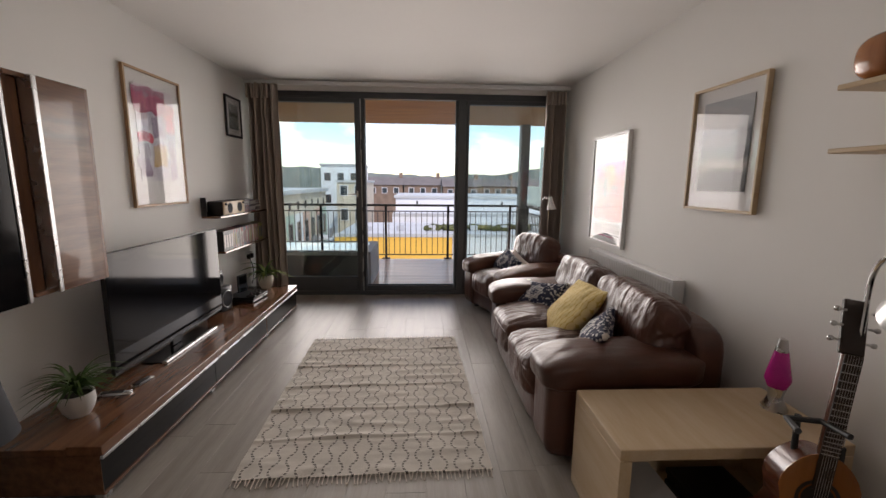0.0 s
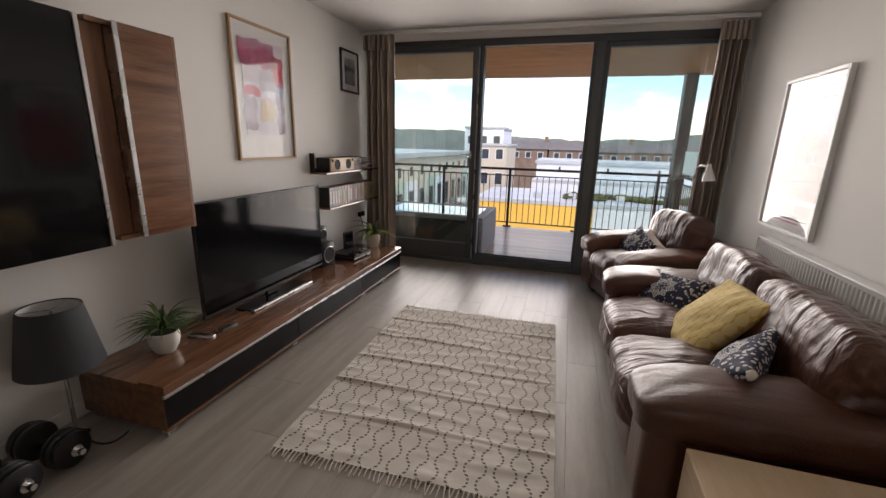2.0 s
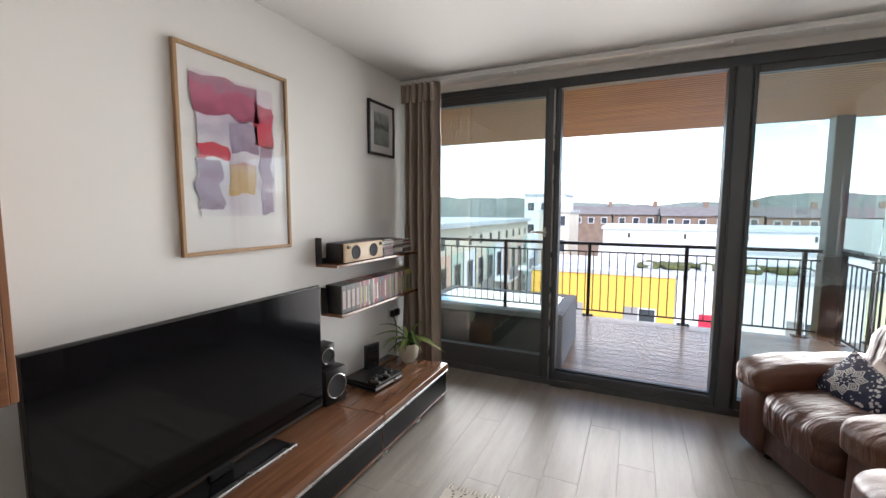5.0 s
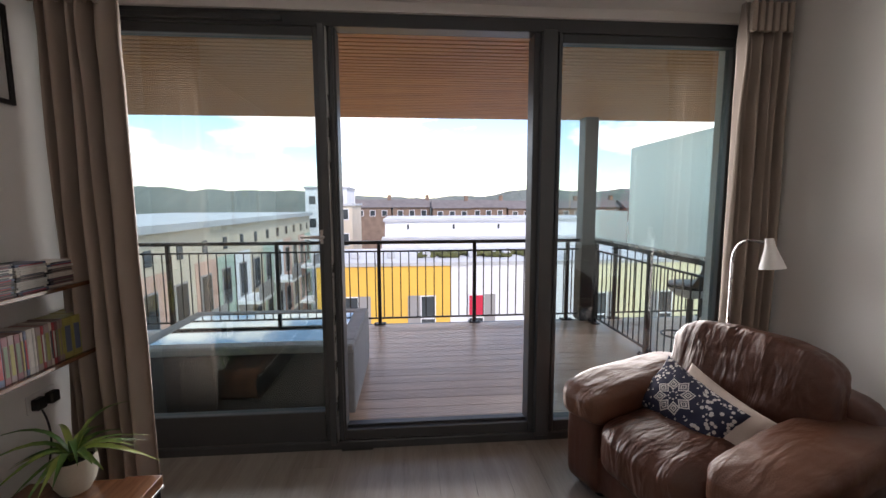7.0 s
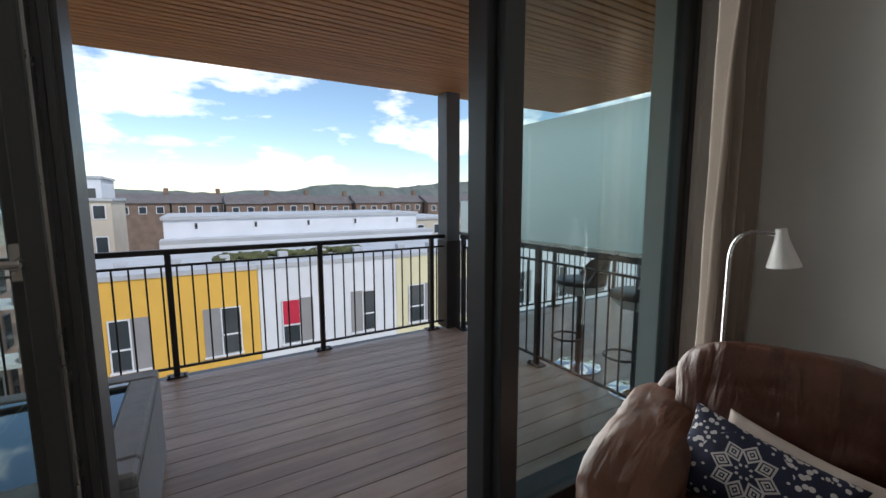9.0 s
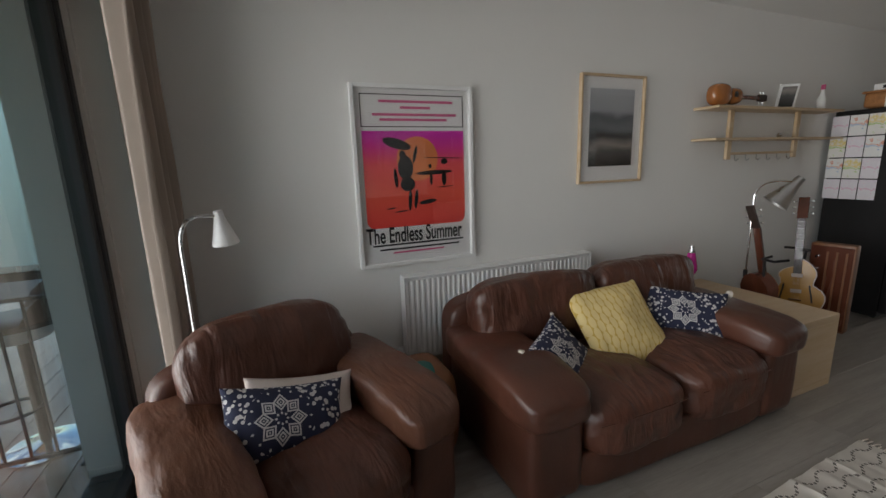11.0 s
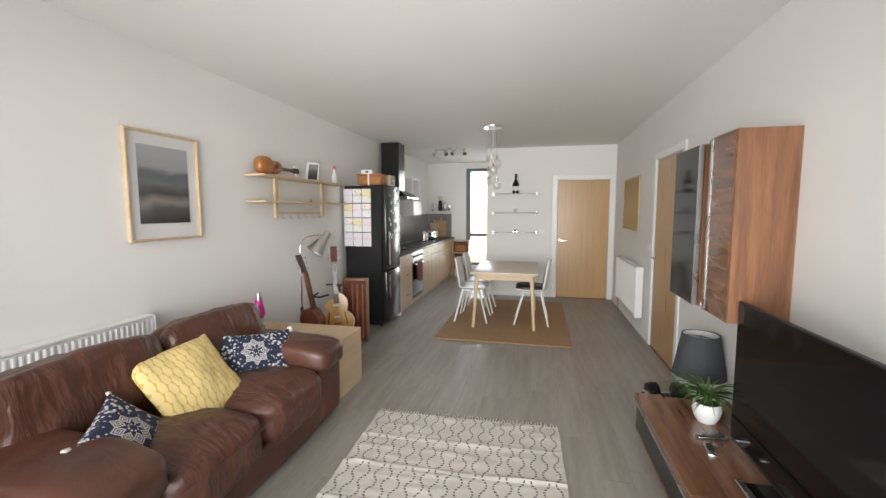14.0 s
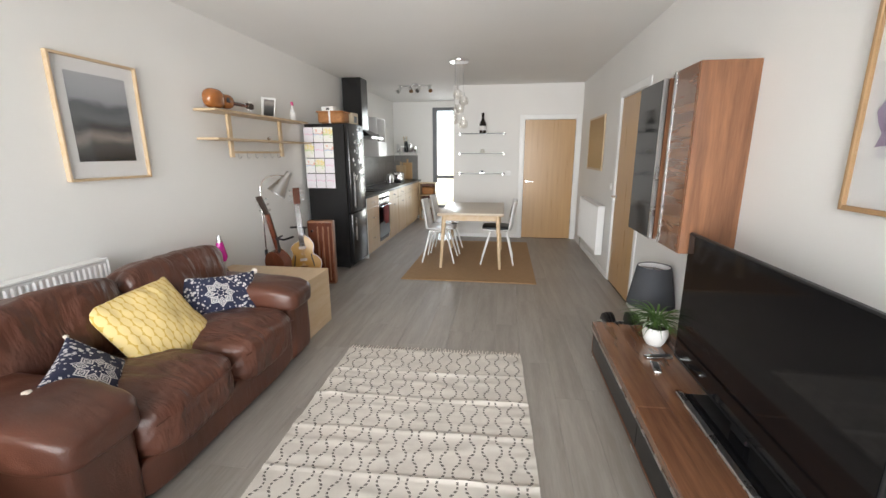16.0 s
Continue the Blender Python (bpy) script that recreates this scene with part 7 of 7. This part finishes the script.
GREEN_R = surface("pale green panel", (0.42, 0.52, 0.45), 0.7, vary=0.04, scale=0.6, bump=0.02, grain=40)
ROOF_GREY = surface("pale roof sheet", (0.50, 0.51, 0.54), 0.5, vary=0.06, scale=0.4, bump=0.02, grain=8)
BRICK_B = surface("brown brick", (0.25, 0.17, 0.13), 0.9, vary=0.1, scale=0.8, bump=0.03, grain=20)
SLATE = surface("slate roof", (0.17, 0.15, 0.15), 0.7, vary=0.1, scale=0.8, bump=0.03, grain=14)
DARK_PANE = surface("dark window pane", (0.05, 0.06, 0.07), 0.08, vary=0.1, scale=0.7, bump=0.0)
GREY_PANEL = surface("grey window panel", (0.30, 0.29, 0.30), 0.6, vary=0.05, scale=1.0, bump=0.01)
RED_BLIND = surface("red blind", (0.55, 0.02, 0.06), 0.7, vary=0.05, bump=0.01)
# woodland colour greyed a little, with the haze of distance put into it
HILL_HAZED = surface("wooded hill", (0.17, 0.19, 0.175), 0.95, vary=0.15, scale=0.02, bump=0.0, grain=0.3, color2=(0.10, 0.12, 0.11))
SHRUB = surface("roof garden shrub", (0.16, 0.17, 0.05), 0.8, vary=0.2, scale=3, bump=0.02, random=0.5)

GZ = -14.0
structure("ground", boxed(-2500, 9.5, GZ - 1, 2500, 3500, GZ), ASPHALT, "town ground of streets between the houses", "ground")
# unseen wall added so that no sun patch falls on the deck
structure("facade_sun_block", boxed(-4.8, YW, -0.42, XL - T, YW + 0.25, 2.9), PAINT, "unseen outer wall left of the balcony doors, added to block the sun", "wall")


def house_window(parent, x, z0, z1, y, w, panel, blind=None, panel_first=False):
    """A deep window: reveal, frame, glass and a grey side panel."""
    win = part("window", boxed(x, y - 0.03, z0, x + w, y + 0.03, z1), GREY_PANEL, parent)
    a, b = (x + w * panel, x + w) if panel_first else (x, x + w * (1 - panel))
    part("pane", boxed(a + 0.06, y - 0.045, z0 + 0.06, b - 0.06, y - 0.032, z1 - 0.06), DARK_PANE, win)
    zm = z0 + (z1 - z0) * 0.42
    part("frame", boxed(a, y - 0.06, zm - 0.04, b, y - 0.046, zm + 0.04), WHITE_R, win)
    for u in (a, b - 0.06):
        part("frame", boxed(u, y - 0.06, z0, u + 0.06, y - 0.046, z1), WHITE_R, win)
    part("frame", boxed(a + 0.06, y - 0.06, z1 - 0.06, b - 0.06, y - 0.046, z1), WHITE_R, win)
    part("sill", boxed(x - 0.05, y - 0.12, z0 - 0.08, x + w + 0.05, y + 0.0, z0 - 0.001), WHITE_R, win)
    if blind:
        part("blind", boxed(a + 0.05, y - 0.062, zm + 0.05, b - 0.05, y - 0.05, z1 - 0.05), blind, win, "red blind")


def terrace(x0, x1, mat, windows, label):
    y = 26.0
    h = thing("terraced_house", label, "house", 0, 0, 0, 0, "coloured houses across the street")
    part("wall", boxed(x0, y, GZ, x1 - 0.02, y + 9, -1.95), mat, h)
    part("roof", boxed(x0, y + 0.25, -1.949, x1 - 0.02, y + 8.8, -1.90), ROOF_GREY, h)
    part("parapet", boxed(x0, y - 0.05, -1.949, x1 - 0.02, y + 0.25, -1.74), ROOF_GREY, h)
    for x, w, panel, blind, first in windows:
        for k, (z0, z1) in enumerate(((-5.9, -3.62), (-9.0, -6.75), (-12.1, -9.9))):
            house_window(h, x, z0, z1, y, w, panel, blind if k == 0 else None, first)
    for i in range(3):
        xx = x0 + (x1 - x0) * (0.2 + 0.3 * i)
        part("roof_vent", boxed(xx, y + 3, -1.9, xx + 0.5, y + 3.5, -1.55, 0.03), ROOF_GREY, h)


terrace(-5.2, 2.18, YELLOW_R, [(-3.71, 1.42, 0.45, None, False), (-0.23, 1.57, 0.45, None, True)], "yellow rendered house with tall grey-panelled windows")
terrace(2.18, 9.5, WHITE_R, [(3.19, 1.55, 0.42, RED_BLIND, False), (6.77, 1.41, 0.45, None, True)], "white rendered house with a red window blind")
terrace(9.5, 17.0, CREAM_R, [(10.26, 1.52, 0.3, None, False), (13.8, 1.5, 0.4, None, True)], "cream rendered house with tall windows")
terrace(17.0, 32.0, WHITE_R, [(18.4, 1.5, 0.4, None, False), (22, 1.5, 0.4, None, True), (26, 1.5, 0.4, None, False)], "long white rendered house farther along the street")
gs = thing("roof_garden", "low yellow-green shrubs on the roof edge", "shrubs", 4.5, 29, -1.9)
rng = random.Random(21)
bm = bmesh.new()
for i in range(60):
    soft(bm, -4.0 + 9 * rng.random(), 2.0 * rng.random(), 0.14, 0.5 + 0.5 * rng.random(), 0.5, 0.25 + 0.2 * rng.random(), 2.3, 2, 0.12, 4, i)
sg = part("foliage", bm, SHRUB, gs)
tagged(sg, "clipped roof shrubs", kind="stuff")


def block(name, x0, x1, y0, y1, top, mat, label, rows=(), roof=ROOF_GREY):
    b = thing(name, label, "building", 0, 0, 0)
    part("wall", boxed(x0, y0, GZ, x1, y1, top - 0.25), mat, b)
    part("roof", boxed(x0 - 0.15, y0 - 0.15, top - 0.249, x1 + 0.15, y1, top), roof, b)
    for z0, z1, n, w in rows:
        for i in range(n):
            x = x0 + (x1 - x0) * (i + 0.5) / n - w / 2
            win = part("window", boxed(x, y0 - 0.04, z0, x + w, y0 + 0.02, z1), WHITE_R, b)
            part("pane", boxed(x + 0.08, y0 - 0.06, z0 + 0.08, x + w - 0.08, y0 - 0.041, z1 - 0.08), DARK_PANE, win)
    return b


long_white = block("white_building", -2.4, 19.0, 42, 52, 0.10, WHITE_R, "long white flat-roofed building behind the houses", [(-0.95, -0.35, 5, 0.35)])
part("ledge", boxed(-2.6, 40.0, -1.85, 19.8, 42, -1.55), ROOF_GREY, long_white)
part("lower_wall", boxed(-2.6, 40.0, GZ, 19.8, 41.9, -1.851), WHITE_R, long_white)
block("white_building", -13.5, -8.2, 58, 66, 3.75, WHITE_R, "white apartment block with a roof plant room", [(1.4, 2.6, 3, 1.0), (-1.6, -0.3, 3, 1.0)])
block("white_building", -9.4, -6.2, 48, 56, 1.55, STONE_R, "pale apartment block with stacked balconies", [(-0.2, 1.0, 2, 0.9), (-3.0, -1.6, 2, 0.9)])
block("stone_building", 20.5, 27.0, 46, 56, -0.7, STONE_R, "low stone-coloured building beyond the white roof", [(-2.6, -1.5, 3, 0.9)])


def apartment():
    """A long block along the left, with panels in several colours, windows and balconies."""
    a = thing("apartment_building", "long apartment block with cream, pink and green panels", "building", 0, 0, 0)
    X = -9.5
    part("wall", boxed(X - 12, 11.0, GZ, X, 43.0, 0.45), STONE_R, a)
    part("roof", boxed(X - 12.2, 10.8, 0.451, X + 0.25, 43.2, 0.75), ROOF_GREY, a)
    y, k = 11.4, 0
    mats = [STONE_R, GREEN_R, WHITE_R, PINK_R, STONE_R, PINK_R, GREEN_R, WHITE_R]
    while y < 42.0:
        w = 2.1
        part("facade_panel", boxed(X + 0.001, y, GZ, X + 0.06, y + w - 0.08, -1.1), mats[k % 8], a)
        for z in (-3.6, -6.6, -9.6):
            win = part("window", boxed(X + 0.06, y + 0.35, z, X + 0.10, y + 1.35, z + 1.9), GREY_PANEL, a)
            part("pane", boxed(X + 0.10, y + 0.43, z + 0.08, X + 0.115, y + 1.27, z + 1.82), DARK_PANE, win)
            if k % 3 == 1:
                bal = part("balcony", boxed(X + 0.06, y - 0.2, z - 0.3, X + 1.3, y + w, z - 0.12), WHITE_R, a)
                part("balustrade", boxed(X + 1.26, y - 0.2, z - 0.12, X + 1.3, y + w, z + 0.75), GREY_PANEL, bal)
        top = part("window", boxed(X + 0.001, y + 0.8, -0.75, X + 0.05, y + 1.2, -0.15), DARK_PANE, a)
        y += w
        k += 1


apartment()
rng = random.Random(5)
for i in range(13):
    x = -22 + i * 9.0
    y, top = 96 + rng.random() * 4, 0.2 + 0.5 * rng.random()
    h = thing("terraced_house", "distant brown brick house with a slate roof", "house", 0, 0, 0, 0, "distant brick terraces")
    part("wall", boxed(x, y, GZ, x + 8.6, y + 8, top), BRICK_B, h)
    bm = bmesh.new()
    v = [bm.verts.new(p) for p in ((x - 0.2, y - 0.3, top), (x + 8.8, y - 0.3, top), (x + 8.8, y + 8.3, top), (x - 0.2, y + 8.3, top), (x - 0.2, y + 4, top + 1.9), (x + 8.8, y + 4, top + 1.9))]
    for f in ((0, 1, 5, 4), (2, 3, 4, 5), (0, 4, 3), (1, 2, 5)):
        bm.faces.new([v[q] for q in f])
    roof = part("roof", bm, SLATE, h, smooth=None)
    part("chimney", boxed(x + 7.6, y + 3.5, top + 1.2, x + 8.4, y + 4.4, top + 2.9), BRICK_B, roof)
    for k in range(3):
        u = x + 1.0 + 2.7 * k
        win = part("window", boxed(u, y - 0.06, top - 2.0, u + 1.3, y + 0.02, top - 0.6), WHITE_R, h)
        part("pane", boxed(u + 0.12, y - 0.09, top - 1.9, u + 1.18, y - 0.061, top - 0.7), DARK_PANE, win)


def ridge(dist, x0, x1, base, height, freq, seed, label):
    """A far wooded rise with an uneven crown."""
    bm = bmesh.new()
    n = 260
    lo, hi, bk = [], [], []
    for i in range(n + 1):
        x = x0 + (x1 - x0) * i / n
        e = math.sin(math.pi * i / n) ** 0.5
        z = base + e * height * (0.6 + 0.7 * noise.fractal((x * freq, seed, 0.3), 0.8, 2.0, 6))
        lo.append(bm.verts.new((x, dist - 60, GZ)))
        hi.append(bm.verts.new((x, dist + 6 * noise.noise((x * 0.1, seed, 2)), z)))
        bk.append(bm.verts.new((x, dist + 120, GZ)))
    for i in range(n):
        bm.faces.new((lo[i], lo[i + 1], hi[i + 1], hi[i]))
        bm.faces.new((hi[i], hi[i + 1], bk[i + 1], bk[i]))
    structure("backdrop", bm, HILL_HAZED, label, "hill", smooth=None)


ridge(330, -420, 120, 0.0, 15.0, 0.006, 3.1, "low wooded hill beyond the town")
ridge(420, -60, 620, 0.0, 15.0, 0.007, 7.7, "tree-lined rise on the skyline")
ridge(900, 150, 1500, 0.0, 62.0, 0.002, 1.4, "distant blue-green hill")

# ---- floor planks and deck boards ----
def planks():
    w, ln = 0.192, 1.285
    full = finish("plank", boxed(0.0004, 0.0004, -0.012, w - 0.0004, ln - 0.0004, 0.0, 0.0007), PLANK)
    floor = bpy.data.objects["floor"]
    rng = random.Random(4)
    x = XL - 0.06
    while x < XR:
        y = YB - rng.random() * ln
        first = YB
        if x + w > XREC:
            y, first = YE - rng.random() * ln, YE
        while y < YW:
            a, b = max(y, first), min(y + ln, YW + 0.0)
            if b - a > 0.03:
                u, v = max(x, XL), min(x + w, XR)
                if b - a > ln - 0.01 and v - u > w - 0.01:
                    ob = new("plank", full)
                    ob.location = (x, y, 0)
                else:
                    ob = new("plank", finish("plank", boxed(0.0004, 0.0004, -0.012, v - u - 0.0004, b - a - 0.0004, 0.0, 0.0007), PLANK))
                    ob.location = (u, a, 0)
                ob.parent = floor
            y += ln
        x += w


def deck():
    slab = bpy.data.objects["balcony_slab"]
    w, ln = 0.14, BX1 + 4.0 - BX0
    bm = bmesh.new()
    # grooved board: a comb-shaped profile drawn along x
    pts, k = [], 14
    for i in range(k):
        a = w * i / k + 0.002
        pts += [(a, 0.0), (a + w / k * 0.62, 0.0), (a + w / k * 0.68, -0.002), (a + w / k * 0.94, -0.002)]
    pts[-1] = (w - 0.004, 0.0)
    top = [(p[0], p[1]) for p in pts]
    prof = [(0.002, -0.028)] + top + [(w - 0.004, -0.028)]
    u = [bm.verts.new((0, y, z)) for y, z in prof]
    v = [bm.verts.new((ln, y, z)) for y, z in prof]
    for i in range(len(prof) - 1):
        bm.faces.new((u[i], u[i + 1], v[i + 1], v[i]))
    board = finish("deck_board", bm, DECK)
    y = YW + 0.26
    while y + w < BY1:
        ob = new("deck_board", board)
        ob.parent, ob.location = slab, (BX0, y, DZ)
        y += w + 0.006


planks()
deck()
